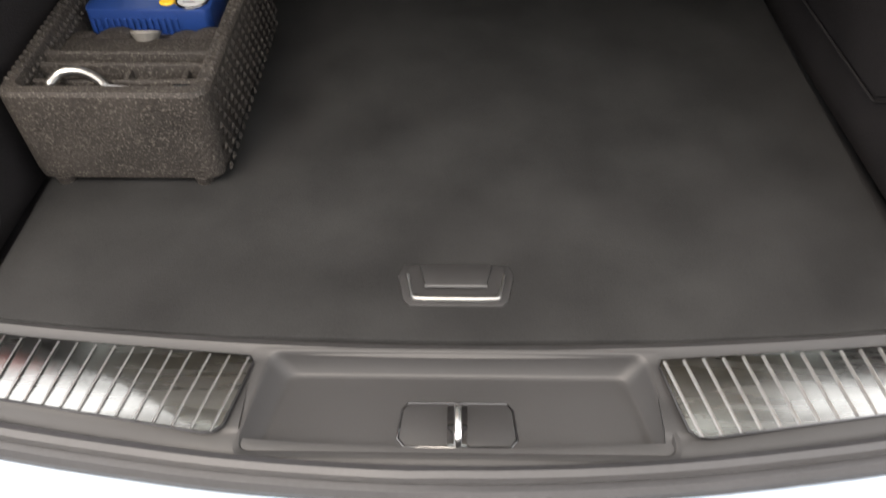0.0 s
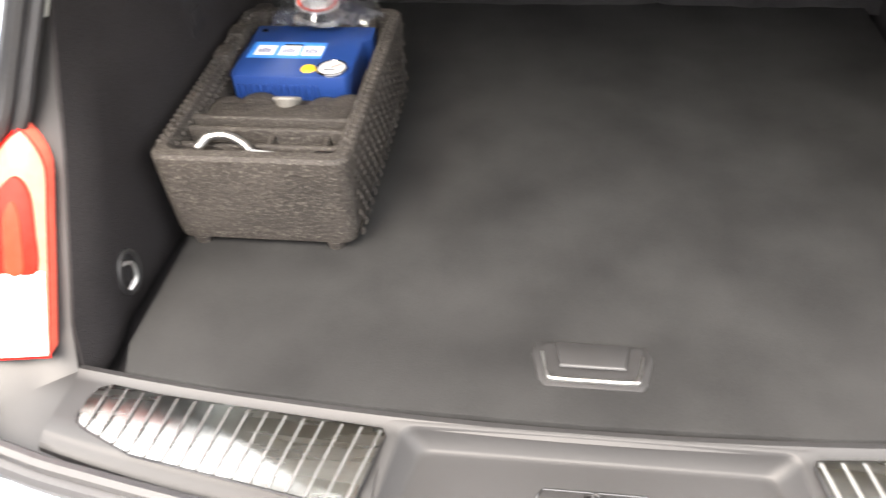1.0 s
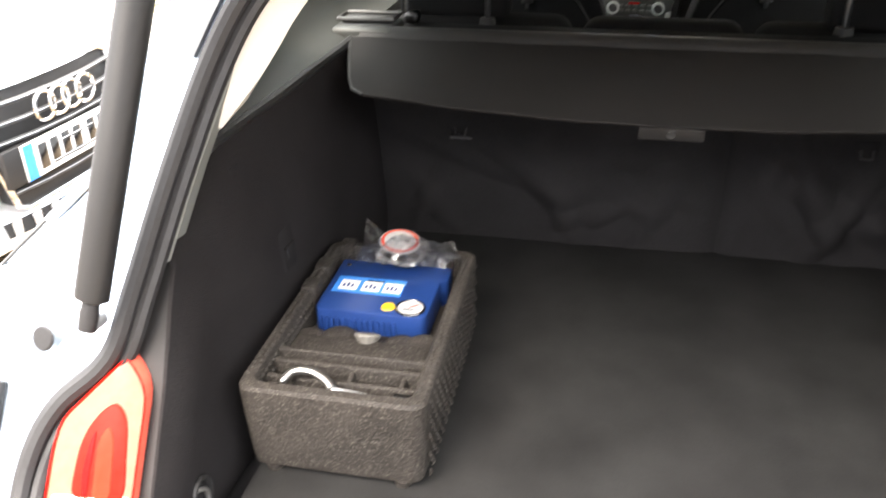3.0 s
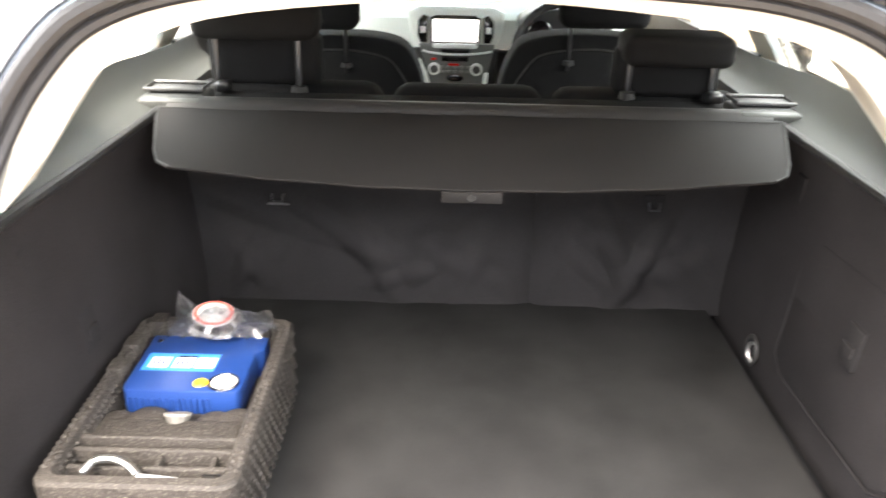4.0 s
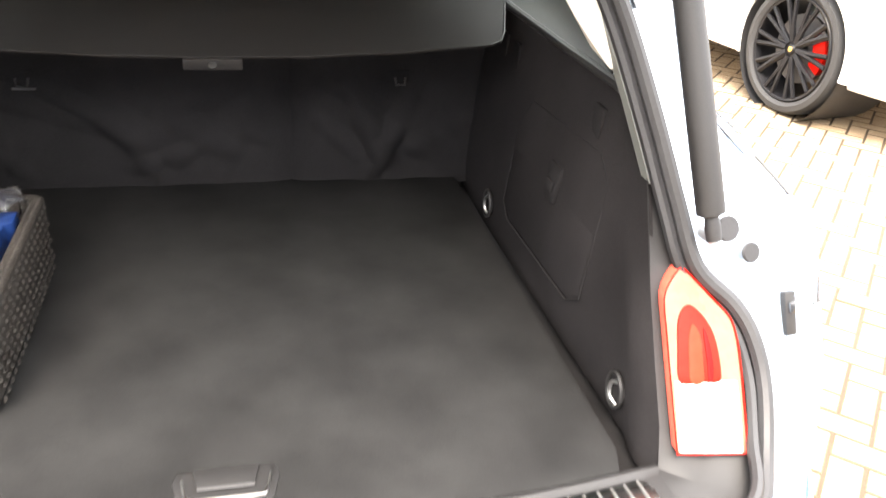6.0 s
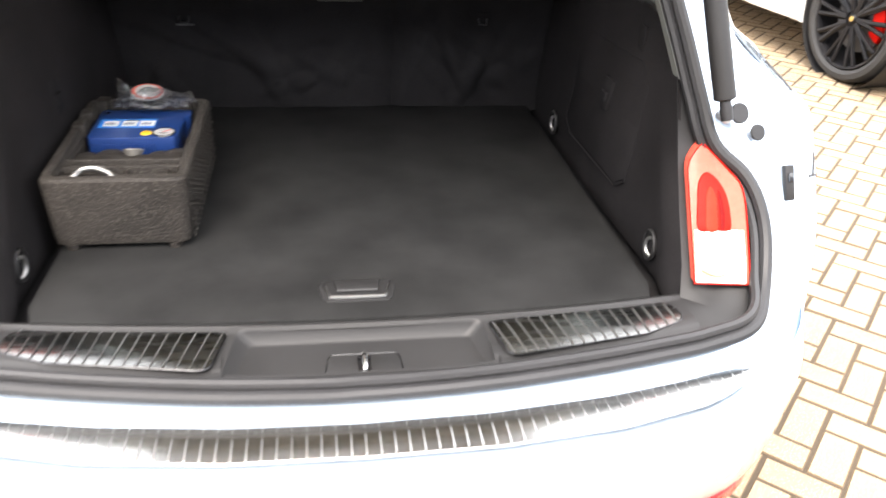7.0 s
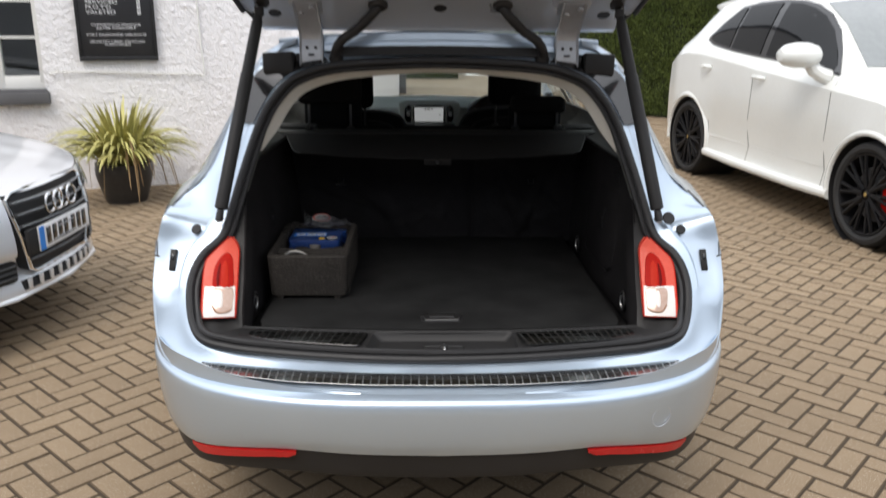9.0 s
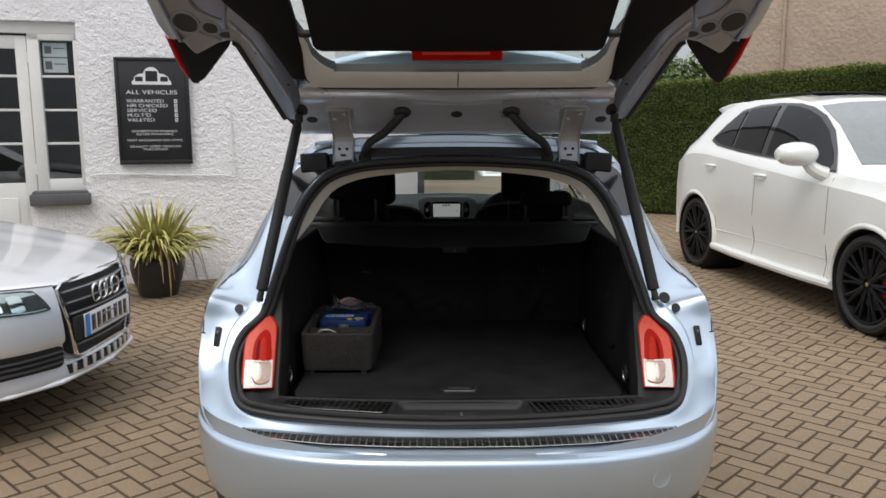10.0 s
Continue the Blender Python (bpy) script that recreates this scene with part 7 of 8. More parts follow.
for z0, z1 in ((2.21, 2.34), (2.065, 2.20)):
    n_ = part("notice", hbox(1.50, 1.71, z0, z1, -0.103, -0.101, 0), surface("pale_notice_paper", (0.38, 0.44, 0.46), (0.44, 0.50, 0.52), 0.7, 0, 30, 9, 0), win)
    part("notice_bars", hbox(1.635, 1.695, z0 + 0.03, z1 - 0.03, -0.101, -0.0995, 0), SLATE, n_)
    part("notice_bars", hbox(1.52, 1.62, z0 + 0.075, z0 + 0.085, -0.101, -0.0995, 0), SLATE, n_)
part("window_sill", hbox(1.365, 1.895, 0.81, 0.92, -0.10, 0.09, 0.012), SLATE, win, "dark grey stone sill")
part("sill_drip", hbox(1.385, 1.875, 0.905, 0.945, -0.10, 0.06, 0.008), SLATE, win)
part("head_board", hbox(1.405, 2.90, 2.42, 2.535, -0.16, -0.05, 0.006), UPVC, win)
door = new("door_1", finish(hbox(1.845, 1.945, 0.03, 2.40, -0.15, -0.085), UPVC, "door_1"))
tagged(door, "white glazed double door, closed", "door", kind="structure")
for u0, u1, z0, z1 in ((2.80, 2.90, 0.03, 2.40), (1.945, 2.80, 2.28, 2.40), (1.945, 2.80, 0.03, 1.02)):
    part("door_stile", hbox(u0, u1, z0, z1, -0.15, -0.085), UPVC, door)
part("door_panel", hbox(2.02, 2.72, 0.20, 0.88, -0.09, -0.075, 0.01), UPVC, door)
for z in (1.395, 1.712, 2.028):
    part("glazing_bar", hbox(1.945, 2.80, z - 0.011, z + 0.011, -0.130, -0.088, 0.003), UPVC, door)
p_ = part("pane", hbox(1.94, 2.81, 1.0, 2.29, -0.120, -0.114, 0), HOUSE_GLASS, door)
p_.visible_shadow = False
for z in (0.4, 1.15, 2.2):
    part("door_hinge", tube([hw(1.842, z - 0.05, -0.075), hw(1.842, z + 0.05, -0.075)], 0.010, 8), UPVC, door)

# the notice board with its lettering
sign = thing("sign_board", hw(0.74, 1.19, 0.02), "black sign board with white lettering on the wall", "sign")
part("board", hbox(0.402, 1.078, 1.188, 2.212, 0.015, 0.040, 0.004), SIGN_BLACK, sign)
for u0, u1, z0, z1 in ((0.402, 1.078, 1.188, 1.228), (0.402, 1.078, 2.185, 2.212), (0.402, 0.428, 1.228, 2.185), (1.052, 1.078, 1.228, 2.185)):
    part("board_frame", hbox(u0, u1, z0, z1, 0.040, 0.052, 0.003), SIGN_BLACK, sign)
crest = [(0.925, 1.955), (0.925, 1.985), (0.905, 2.0), (0.90, 2.03), (0.86, 2.055), (0.82, 2.06), (0.80, 2.10), (0.765, 2.12), (0.725, 2.12), (0.69, 2.10), (0.67, 2.06), (0.63, 2.055), (0.59, 2.03), (0.585, 2.0), (0.565, 1.985), (0.565, 1.955)]
part("crest", prism([hw(u, z, 0.0405) for u, z in crest], WN * 0.003), SIGN_WHITE, sign, "plain white crest shape")
for u, w_, z0, z1 in ((0.86, 0.07, 1.985, 2.03), (0.745, 0.11, 1.985, 2.085), (0.63, 0.07, 1.985, 2.03)):
    part("crest_bar", hbox(u - w_ / 2, u + w_ / 2, z0, z1, 0.0436, 0.0446, 0), SIGN_BLACK, sign)


def lettering(text, u_left, z, height, parent, width=None, centred=False):
    cu = bpy.data.curves.new("lettering", "FONT")
    cu.body, cu.size, cu.extrude = text, 1.0, 0.0
    cu.align_x = "CENTER" if centred else "LEFT"
    ob = new("tmp_text", cu)
    bpy.context.view_layer.update()
    me = bpy.data.meshes.new_from_object(ob.evaluated_get(bpy.context.evaluated_depsgraph_get()))
    bpy.data.objects.remove(ob)
    xs_ = [v.co.x for v in me.vertices]
    k = height / 0.70
    kx = width / (max(xs_) - min(xs_)) if width else k
    ax, az = -WA, Vector((0, 0, 1))
    o = Vector(hw(u_left, z, 0.0425))
    for v in me.vertices:
        v.co = o + ax * (v.co.x * kx) + az * (v.co.y * k)
    me.materials.append(SIGN_WHITE)
    part("lettering", me, SIGN_WHITE, parent)


lettering("ALL VEHICLES", 0.985, 1.865, 0.038, sign, 0.47)
for i, (t_, w_) in enumerate((("WARRANTED", 0.34), ("HPI CHECKED", 0.37), ("SERVICED", 0.27), ("M.O.T'D", 0.21), ("VALETED", 0.25))):
    z = 1.785 - 0.0455 * i
    lettering(t_, 0.985, z, 0.031, sign, w_)
    part("tick_box", hbox(0.520, 0.548, z - 0.002, z + 0.032, 0.0405, 0.0425, 0), SIGN_WHITE, sign)
    part("tick_mark", hbox(0.528, 0.540, z + 0.008, z + 0.022, 0.0425, 0.0432, 0), SIGN_BLACK, sign)
for t_, z, w_ in (("COMPETITIVE FINANCE", 1.500, 0.42), ("RATES AVAILABLE", 1.472, 0.34), ("PART EXCHANGE WELCOME", 1.412, 0.51), ("QUALITY USED VEHICLES", 1.352, 0.47), ("PURCHASED", 1.325, 0.22)):
    lettering(t_, 0.742, z, 0.019, sign, w_, True)

cable = new("wall_cable", finish(tube(smooth_path([hw(1.34, 1.075, 0.03), hw(1.30, 1.095, 0.02), hw(0.9, 1.09, 0.022), hw(0.5, 1.072, 0.022), hw(0.1, 1.062, 0.022), hw(-0.0, 1.06, 0.03), hw(0.01, 1.3, 0.02), hw(0.02, 1.75, 0.02)], 5), 0.007, 8), UPVC, "wall_cable"))
tagged(cable, "white painted cable clipped along the house wall", "cable")

# ---------------------------------------------------------------- plant in its pot
pot = thing("potted_plant", (-2.70, 5.13, 0), "yellow-striped grassy plant in a dark round pot", "potted plant")
POT = surface("dark_glazed_pot", (0.016, 0.015, 0.015), (0.03, 0.028, 0.027), 0.4, 0, 30, 6, 0.1)
part("pot", lathe([(0, 0), (0.160, 0), (0.172, 0.008), (0.192, 0.07), (0.222, 0.17), (0.240, 0.25), (0.243, 0.30), (0.236, 0.335), (0.240, 0.35), (0.228, 0.36), (0.212, 0.352), (0.20, 0.31), (0, 0.31)], 36, Matrix.Translation((-2.70, 5.13, 0))), POT, pot)
LEAF = surface("striped_leaf", (0.17, 0.18, 0.035), (0.66, 0.60, 0.23), 0.5, 0, 40, 9, 0.05, island=0.7, stretch=(1, 1, 1))
random.seed(21)
me_v, me_f = [], []
for i in range(400):
    a, L = random.uniform(0, 2 * math.pi), random.uniform(0.38, 0.78)
    upright = random.random() < 0.34
    L = random.uniform(0.40, 0.68) if upright else L
    rise = random.uniform(1.15, 1.5) if upright else random.uniform(0.75, 1.3)
    w0 = random.uniform(0.011, 0.022)
    r0 = random.uniform(0, 0.13)
    base = Vector((-2.70 + r0 * math.cos(a), 5.13 + r0 * math.sin(a), 0.30))
    d, side_ = Vector((math.cos(a), math.sin(a), 0)), Vector((-math.sin(a), math.cos(a), 0))
    tw = random.uniform(-0.5, 0.5)
    ang = rise
    p = base.copy()
    n0 = len(me_v)
    for k in range(9):
        t = k / 8
        w_ = w0 * (0.7 + 0.6 * t if t < 0.4 else 0.94 * (1 - ((t - 0.4) / 0.6) ** 2) + 0.03)
        up = d * math.cos(ang) + Vector((0, 0, math.sin(ang)))
        nn = up.cross(side_).normalized()
        s_ = (side_ * math.cos(tw * t) + nn * math.sin(tw * t))
        me_v += [p - s_ * w_, p + nn * w_ * 0.25, p + s_ * w_]
        p = p + up * (L / 8)
        if p.z < 0.03:
            p.z = 0.03
        ang -= (random.uniform(0.3, 0.9) if upright else rise + random.uniform(0.8, 1.5)) / 8 * (0.5 + t)
    for k in range(8):
        o = n0 + 3 * k
        me_f += [(o, o + 1, o + 4, o + 3), (o + 1, o + 2, o + 5, o + 4)]
me = bpy.data.meshes.new("leaves")
me.from_pydata([tuple(v) for v in me_v], [], me_f)
for q in me.polygons:
    q.use_smooth = True
me.materials.append(LEAF)
tagged(part("leaves", me, LEAF, pot), kind="stuff")
DRY_LEAF = surface("dry_leaf", (0.22, 0.13, 0.06), (0.42, 0.29, 0.15), 0.8, 0, 40, 9, 0.1, island=0.4)
for i in range(26):
    a, r1, z1 = random.uniform(0, 2 * math.pi), random.uniform(0.26, 0.40), random.uniform(0.42, 0.58)
    d = Vector((math.cos(a), math.sin(a), 0))
    o = Vector((-2.70, 5.13, 0))
    end = o + d * (r1 + random.uniform(0.0, 0.10)) + Vector((0, 0, random.uniform(0.06, 0.34)))
    part("dry_leaf", tube(smooth_path([o + d * 0.10 + Vector((0, 0, 0.33)), o + d * r1 * 0.65 + Vector((0, 0, z1)), o + d * r1 + Vector((0, 0, z1 * 0.85)), end], 4), [0.007] * 9 + [0.006, 0.005, 0.004, 0.002], 5, flat=0.25), DRY_LEAF, pot)

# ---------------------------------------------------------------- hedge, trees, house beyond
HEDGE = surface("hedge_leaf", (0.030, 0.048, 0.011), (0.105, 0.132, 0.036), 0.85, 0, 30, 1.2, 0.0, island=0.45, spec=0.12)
# leaves on the hedge's top are a lighter yellow-green
HEDGE_TOP = surface("top_hedge_leaf", (0.085, 0.11, 0.022), (0.21, 0.245, 0.07), 0.85, 0, 30, 1.2, 0.0, island=0.45, spec=0.12)
INNER_SHADE = surface("hedge_shade", (0.010, 0.018, 0.006), (0.02, 0.03, 0.01), 0.9, 0, 30, 3, 0.3)
TREE_LEAF = surface("tree_leaf", (0.05, 0.09, 0.02), (0.14, 0.19, 0.05), 0.6, 0, 30, 3, 0.0, island=0.6)
BARK = surface("bark", (0.06, 0.045, 0.03), (0.12, 0.09, 0.06), 0.9, 0, 60, 6, 0.6)


def leaf_cloud(points, size, mat, name):
    """Small bent leaves, one at each (place, outward way)."""
    rng_ = np.random.RandomState(len(points))
    vs, fs = [], []
    for (p, nrm) in points:
        q = Vector(rng_.normal(size=3)).normalized()
        nn = (Vector(nrm) + q * 0.9).normalized()
        s_ = nn.orthogonal().normalized()
        s_ = Matrix.Rotation(rng_.uniform(0, 6.28), 3, nn) @ s_
        t_ = nn.cross(s_)
        L = size * rng_.uniform(0.6, 1.4)
        p = Vector(p)
        n0 = len(vs)
        vs += [p - s_ * L, p + t_ * L * 0.45 + nn * L * 0.12, p + s_ * L, p - t_ * L * 0.45 + nn * L * 0.12]
        fs += [(n0, n0 + 1, n0 + 2), (n0, n0 + 2, n0 + 3)]
    me_ = bpy.data.meshes.new(name)
    me_.from_pydata([tuple(v) for v in vs], [], fs)
    me_.materials.append(mat)
    return me_


def hedge_run(name, path, h0, h1, thick_, count, label, seed):
    rng_ = np.random.RandomState(seed)
    top = thing(name, (*path[0], 0), label, "hedge", "hedges")
    a, b_ = Vector((*path[0], 0)), Vector((*path[1], 0))
    d_ = (b_ - a).normalized()
    n_v = Vector((d_.y, -d_.x, 0))
    if n_v.y > 0:
        n_v = -n_v
    L = (b_ - a).length
    core = bmesh.new()
    rows_ = []
    for i in range(30):
        t = i / 29
        p = a.lerp(b_, t)
        h = h0 + (h1 - h0) * t
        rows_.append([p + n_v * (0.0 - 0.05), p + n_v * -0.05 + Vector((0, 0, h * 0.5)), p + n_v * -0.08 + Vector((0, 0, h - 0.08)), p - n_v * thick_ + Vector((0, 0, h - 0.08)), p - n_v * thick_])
    # near-black sheet behind the leaves, coloured as the shade inside the hedge
    part("hedge_shade_sheet", grid(rows_, core), INNER_SHADE, top)
    pts = []
    for _ in range(count):
        t, r_ = rng_.uniform(), rng_.uniform()
        h = h0 + (h1 - h0) * t
        if r_ < 0.72:
            z = rng_.uniform(0.02, 1) * h
            o = 0.07 * noise.noise(Vector((t * L * 1.5, z * 1.5, seed))) + 0.05 * noise.noise(Vector((t * L * 5, z * 5, seed)))
            pts.append((a + d_ * (t * L) + n_v * (o + rng_.uniform(-0.06, 0.02)) + Vector((0, 0, z)), n_v))
        else:
            w_ = rng_.uniform(0, thick_)
            o = 0.05 * noise.noise(Vector((t * L * 2, w_ * 2, seed + 3))) + (0.09 * rng_.uniform() ** 3)
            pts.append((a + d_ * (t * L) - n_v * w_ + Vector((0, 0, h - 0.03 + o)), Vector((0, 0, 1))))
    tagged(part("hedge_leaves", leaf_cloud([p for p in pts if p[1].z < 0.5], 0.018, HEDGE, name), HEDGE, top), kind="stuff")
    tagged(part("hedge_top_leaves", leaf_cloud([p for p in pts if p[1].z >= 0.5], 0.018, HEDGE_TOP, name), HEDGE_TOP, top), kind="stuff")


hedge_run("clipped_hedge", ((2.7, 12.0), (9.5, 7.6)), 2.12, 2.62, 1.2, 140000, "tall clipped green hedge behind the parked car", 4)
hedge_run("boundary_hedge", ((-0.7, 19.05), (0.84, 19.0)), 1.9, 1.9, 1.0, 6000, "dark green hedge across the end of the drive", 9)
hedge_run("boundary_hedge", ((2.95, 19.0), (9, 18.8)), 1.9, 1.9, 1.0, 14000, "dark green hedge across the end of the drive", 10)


def tree(name, at, height, spread, leaves, label, seed):
    rng_ = np.random.RandomState(seed)
    top = thing(name, at, label, "tree", "garden trees")
    o = Vector(at)
    trunk = tube([o, o + Vector((0.05, 0, height * 0.3)), o + Vector((0, 0.05, height * 0.6))], [0.13, 0.10, 0.06], 10)
    ends = []
    for i in range(9):
        a = 2 * math.pi * i / 9 + rng_.uniform(-0.3, 0.3)
        p0 = o + Vector((0, 0, height * rng_.uniform(0.25, 0.55)))
        p1 = p0 + Vector((math.cos(a) * spread * 0.7, math.sin(a) * spread * 0.7, height * rng_.uniform(0.12, 0.4)))
        tube([p0, p0.lerp(p1, 0.5) + Vector((0, 0, 0.1)), p1], [0.05, 0.035, 0.015], 6, bm=trunk)
        ends += [p1, p0.lerp(p1, 0.6)]
    ends.append(o + Vector((0, 0, height * 0.85)))
    part("trunk", trunk, BARK, top)
    pts = []
    for _ in range(leaves):
        e = ends[rng_.randint(len(ends))]
        q = Vector(rng_.normal(size=3))
        q = q.normalized() * (rng_.uniform() ** 0.4) * spread * 0.42
        pts.append((e + q, q.normalized()))
    tagged(part("crown", leaf_cloud(pts, 0.06, TREE_LEAF, name), TREE_LEAF, top), kind="stuff")


tree("garden_tree", (4.3, 13.6, 0), 2.9, 0.9, 9000, "leafy green garden tree behind the hedge", 31)
tree("garden_tree", (4.6, 22.4, -0.17), 3.4, 1.6, 7000, "leafy green garden tree behind the hedge", 32)
tree("garden_tree", (-1.5, 27.0, -0.58), 3.9, 1.6, 7000, "leafy green tree beyond the drive", 33)
tree("garden_tree", (3.5, 28.0, -0.67), 4.0, 1.6, 7000, "leafy green tree beyond the drive", 34)

TAN = surface("tan_roughcast", (0.40, 0.31, 0.23), (0.50, 0.40, 0.31), 0.95, 0, 14, 1.5, 1.0, 0.03)
TILE = surface("brown_roof_tile", (0.10, 0.065, 0.05), (0.16, 0.10, 0.075), 0.85, 0, 20, 3, 0.4)
house = thing("neighbour_house", (10, 16, 0), "tan roughcast house standing behind the hedge", "house")
part("wall", prism([(5.2, 13.80, 0), (16, 10.0, 0), (18.5, 17.0, 0), (7.7, 20.8, 0)], (0, 0, 5.4), 0.02), TAN, house)
part("roof", grid([[(4.9, 13.5, 5.35), (16.2, 9.5, 5.35)], [(7.2, 17.0, 7.6), (17.4, 13.5, 7.6)], [(8.4, 20.9, 5.35), (18.8, 17.3, 5.35)]]), TILE, house)
part("down_pipe", tube([(6.4, 13.33, 0), (6.4, 13.33, 5.4)], 0.035, 10), TAN, house)

# a white car far down the drive, seen through the cabin
FAR = CarShape([(-1.0, 0.70, 0.85, 0.95, 0.55), (-0.85, 0.90, 1.0, 1.35, 0.62), (-0.3, 0.93, 1.03, 1.64, 0.66), (1.0, 0.93, 1.0, 1.66, 0.66), (1.6, 0.93, 0.99, 1.55, 0.66), (2.3, 0.93, 0.97, 1.08, 0.72), (3.0, 0.91, 0.93, 1.0, 0.68), (3.4, 0.80, 0.8, 0.86, 0.58), (3.5, 0.6, 0.6, 0.65, 0.5)], 0.26)
far_m = Matrix.Translation((3.25, 49.4, -2.72)) @ pose(0, 0, 0, 0, 0, -88)
far_car = thing("distant_car", (3.25, 48, -2.72), "white car parked at the far end of the drive", "car")
part("body", moved(FAR.body(((0.0, 0.34), (2.6, 0.34)), 0.38), far_m), WHITE_PAINT, far_car)
part("grille", moved(box(3.44, 3.53, -0.45, 0.45, 0.52, 0.72, 0.02), far_m), PLASTIC, far_car)
for s in (1, -1):
    part("head_lamp", moved(FAR.pane([3.0, 3.2, 3.38], [4.0, 3.9, 3.9], [5.0, 5.2, 5.2], s, 0.01), far_m), CHROME, far_car)
    for X in (0.0, 2.6):
        w = part("wheel", moved(disc((X, s * 0.66, 0.33), (0, s, 0), 0.22, 0.22), far_m), ZINC, far_car)
        part("tyre", moved(lathe([(0.22, -0.1), (0.30, 0.1), (0.335, 0.07), (0.335, -0.07), (0.30, -0.1)], 28, Matrix.Translation((X, s * 0.80, 0.335)) @ pose(0, 0, 0, 90, 0, 0)), far_m), TYRE, w)
part("windscreen", moved(box(1.7, 2.2, -0.6, 0.6, 1.15, 1.20, 0.01), far_m @ Matrix.Translation((0, 0, 0.12))), DARK_GLASS, far_car)

# ---------------------------------------------------------------- ground
PITCH, LAY = 0.1013, radians(45 + 1.55)
SAND = surface("joint_sand", (0.036, 0.024, 0.013), (0.060, 0.042, 0.024), 0.95, 0, 200, 1.5, 0.5)
PAVER = surface("tan_block_paver", (0.150, 0.103, 0.061), (0.308, 0.227, 0.142), 0.85, 0, 240, 7, 0.6, 0.002, island=0.35, piece=0.35, flecks=((0.50, 0.45, 0.36), 250, 0.665))
ground = new("ground", finish(grid([[(x, y, z) for x in (-60, -12, 0, 12, 60)] for y, z in ((-60, -0.0035), (-12, -0.0035), (0, -0.0035), (20.5, -0.0035), (50, -2.60), (60, -3.3), (200, -3.6))]), SAND, "ground"))
drive = new("driveway", finish(grid([[(x, y, 0.004 + 0.003 * noise.noise(Vector((x, y, 1))) + (0 if y < 20.6 else -2.5965 * (y - 20.5) / 29.5)) for x in (-1.2, 1, 3, 5, 7, 9.5)] for y in (14.45, 17, 19, 20.5, 30, 40, 49.9)]), surface("tan_gravel", (0.17, 0.135, 0.095), (0.26, 0.21, 0.15), 0.95, 0, 90, 1.2, 0.6, 0.006), "driveway"))
tagged(drive, "tan gravel drive beyond the paving", "driveway", kind="structure")
tagged(ground, "sandy ground under the block-paved yard", "ground", kind="structure")


# unseen wall added behind the camera to cut low sky light and reflections
blocker_wall = new("wall_blocker", finish(thick(grid([[(x, -8.0 + 0.01 * noise.noise(Vector((x, z, 4))), z) for x in (-20, -14, -8, -2, 4, 10, 16, 22)] for z in (0, 1, 2, 3.2, 4.2, 5.2)]), 0.25), surface("blocker_wall_grey", (0.34, 0.37, 0.41), (0.42, 0.45, 0.49), 0.95, 0, 30, 2, 0.5, 0.01), "wall_blocker"))
tagged(blocker_wall, "unseen grey wall added behind the camera to hold back low sky light", "wall", kind="structure")


def paver_shape():
    j, b = 0.0042, 0.0036
    ring = lambda i, z: [(j + i, j + i, z), (2 * PITCH - j - i, j + i, z), (2 * PITCH - j - i, PITCH - j - i, z), (j + i, PITCH - j - i, z)]
    bm = grid([ring(0, -0.012), ring(0, -0.004), ring(b, 0.0)], wrap=True)
    bm.faces.new(list(bm.verts)[-4:])
    return bm


# sides and chamfers are coloured darker than the paver tops
PAVER_EDGE = surface("dark_paver_edge", (0.075, 0.050, 0.028), (0.14, 0.098, 0.058), 0.9, 0, 200, 6, 0.5, 0.002)
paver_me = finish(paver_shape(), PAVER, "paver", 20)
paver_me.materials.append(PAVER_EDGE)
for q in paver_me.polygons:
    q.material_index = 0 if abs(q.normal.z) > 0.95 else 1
base_v = np.array([v.co for v in paver_me.vertices])
base_f = [tuple(p.vertices) for p in paver_me.polygons]
base_i = [p.material_index for p in paver_me.polygons]
U0, V0 = 0.0673, -0.0952
rng = np.random.RandomState(3)
near, far_v, far_f = [], [], []
lay_c, lay_s = math.cos(LAY), math.sin(LAY)
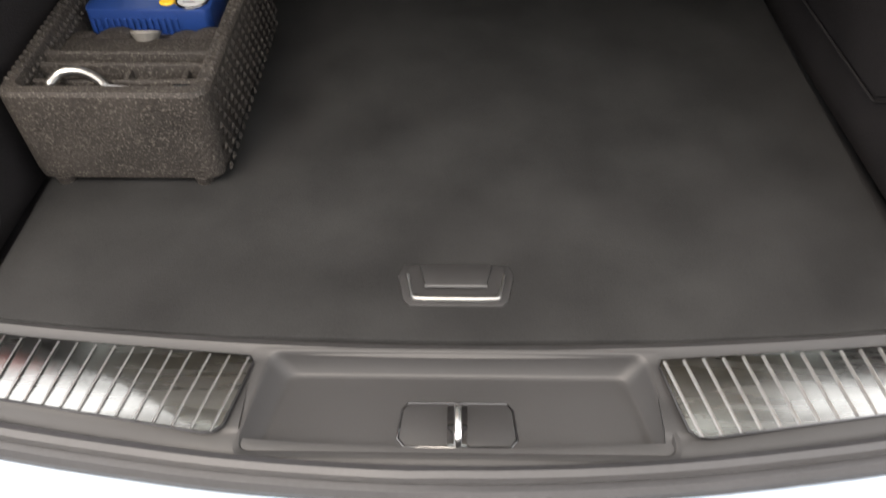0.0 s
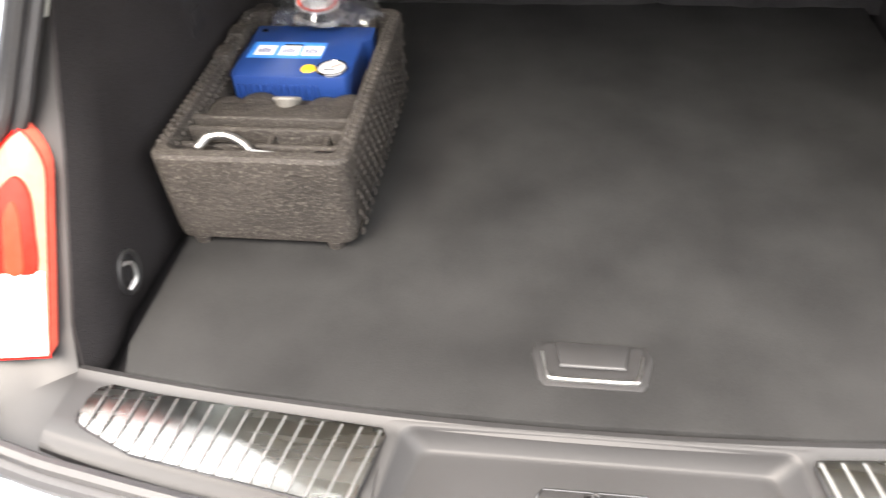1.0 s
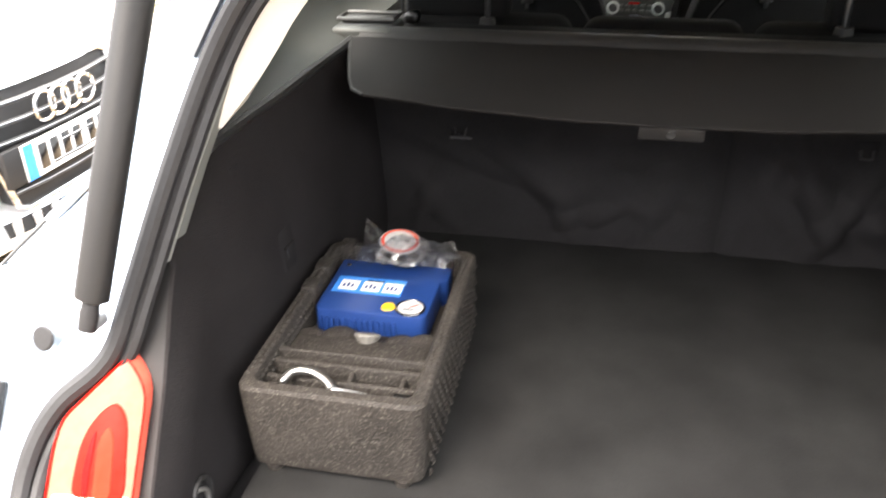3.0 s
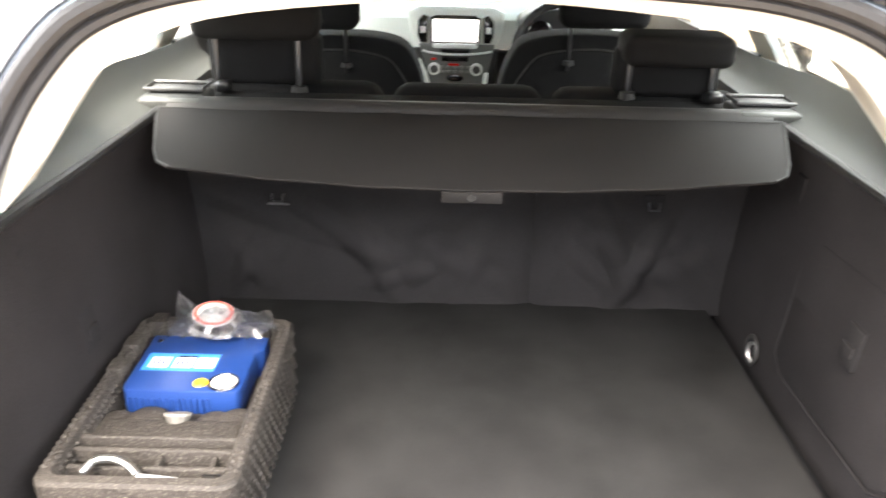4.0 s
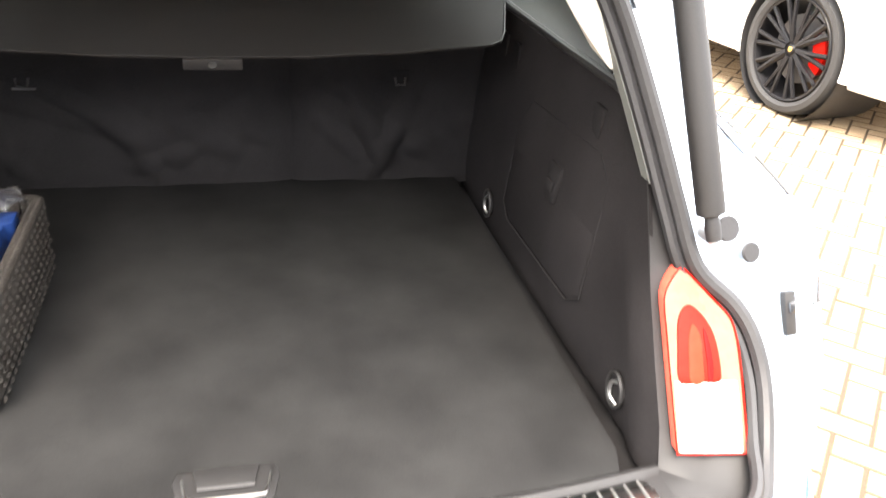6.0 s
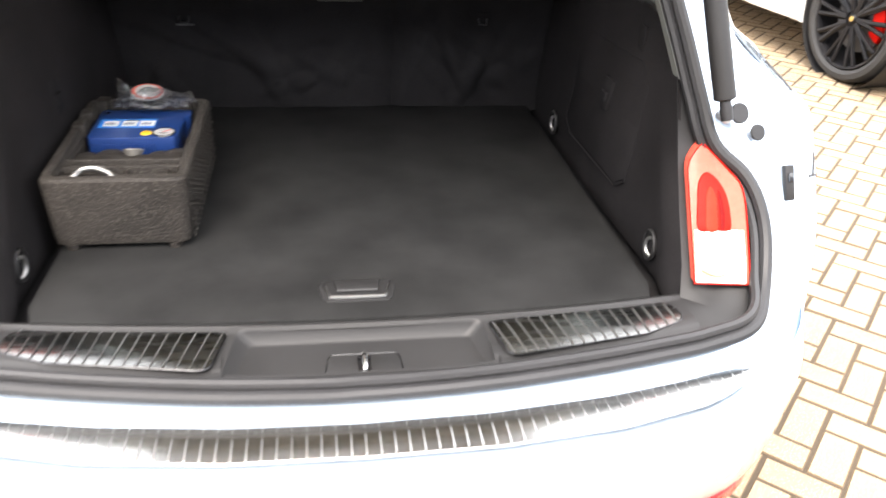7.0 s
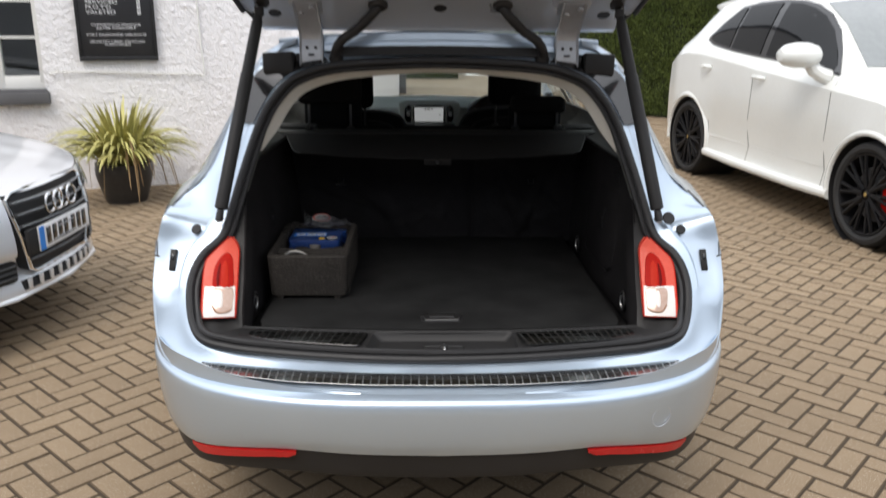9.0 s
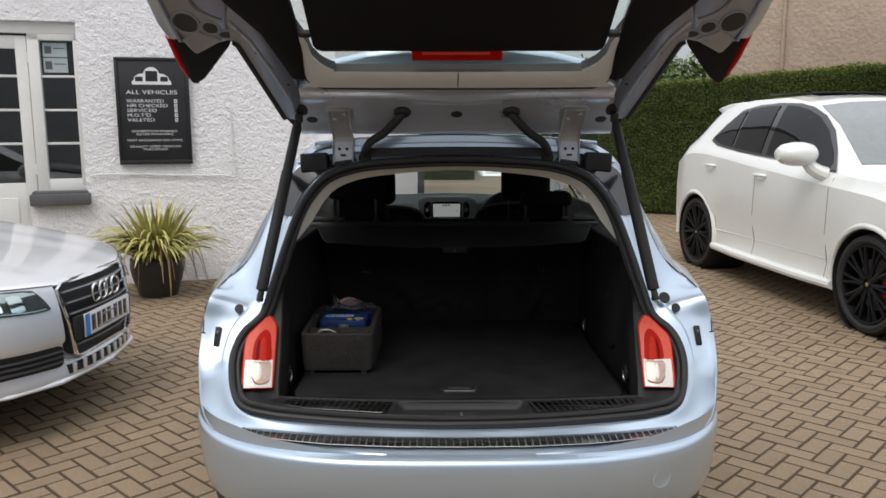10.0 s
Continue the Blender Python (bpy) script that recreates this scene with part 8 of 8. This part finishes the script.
for a in range(-230, 300):
    for b in range(-90, 90):
        for up in (0, 1):
            u, v = a + 2 * b, a - 2 * b
            u, v = (u, v) if not up else (u, v + 1)
            cu, cv = U0 + PITCH * (u + (0.5 if up else 1)), V0 + PITCH * (v + (1 if up else 0.5))
            x, y = cu * lay_c - cv * lay_s, cu * lay_s + cv * lay_c
            if not (-8.6 < x < 8.6 and -7.7 < y < 14.5):
                continue
            ang = math.degrees(LAY) + (90 if up else 0)
            pu, pv = U0 + PITCH * (u + (1 if up else 0)), V0 + PITCH * v
            m = Matrix.Translation((pu * lay_c - pv * lay_s, pu * lay_s + pv * lay_c, rng.uniform(-0.0015, 0.0015))) @ pose(0, 0, 0, rng.uniform(-0.5, 0.5), rng.uniform(-0.5, 0.5), ang + rng.uniform(-0.4, 0.4))
            if 0.98 < x < 2.6 and -0.1 < y < 2.6 or -2.2 < x < -1.0 and 0.0 < y < 1.6:
                near.append(m)
            else:
                r = np.array(m)
                far_f += [tuple(i + len(far_v) * len(base_v) for i in f) for f in base_f]
                far_v.append(base_v @ r[:3, :3].T + r[:3, 3])
me = bpy.data.meshes.new("paving")
me.from_pydata(np.concatenate(far_v).tolist(), [], far_f)
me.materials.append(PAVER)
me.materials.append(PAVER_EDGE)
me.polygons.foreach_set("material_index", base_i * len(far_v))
pavement = new("pavement", me)
tagged(pavement, "tan concrete block paving in a herringbone pattern", "paving", kind="structure")
for m in near[:300]:
    ob = new("paver", paver_me)
    ob.parent, ob.matrix_basis = pavement, m
if near[300:]:
    pts, fs = [], []
    for m in near[300:]:
        r = np.array(m)
        fs += [tuple(i + len(pts) * len(base_v) for i in f) for f in base_f]
        pts.append(base_v @ r[:3, :3].T + r[:3, 3])
    me = bpy.data.meshes.new("paving_rest")
    me.from_pydata(np.concatenate(pts).tolist(), [], fs)
    me.materials.append(PAVER)
    me.materials.append(PAVER_EDGE)
    me.polygons.foreach_set("material_index", base_i * len(pts))
    rest = new("paving_rest", me)
    rest.parent = pavement
    tagged(rest, kind="stuff")
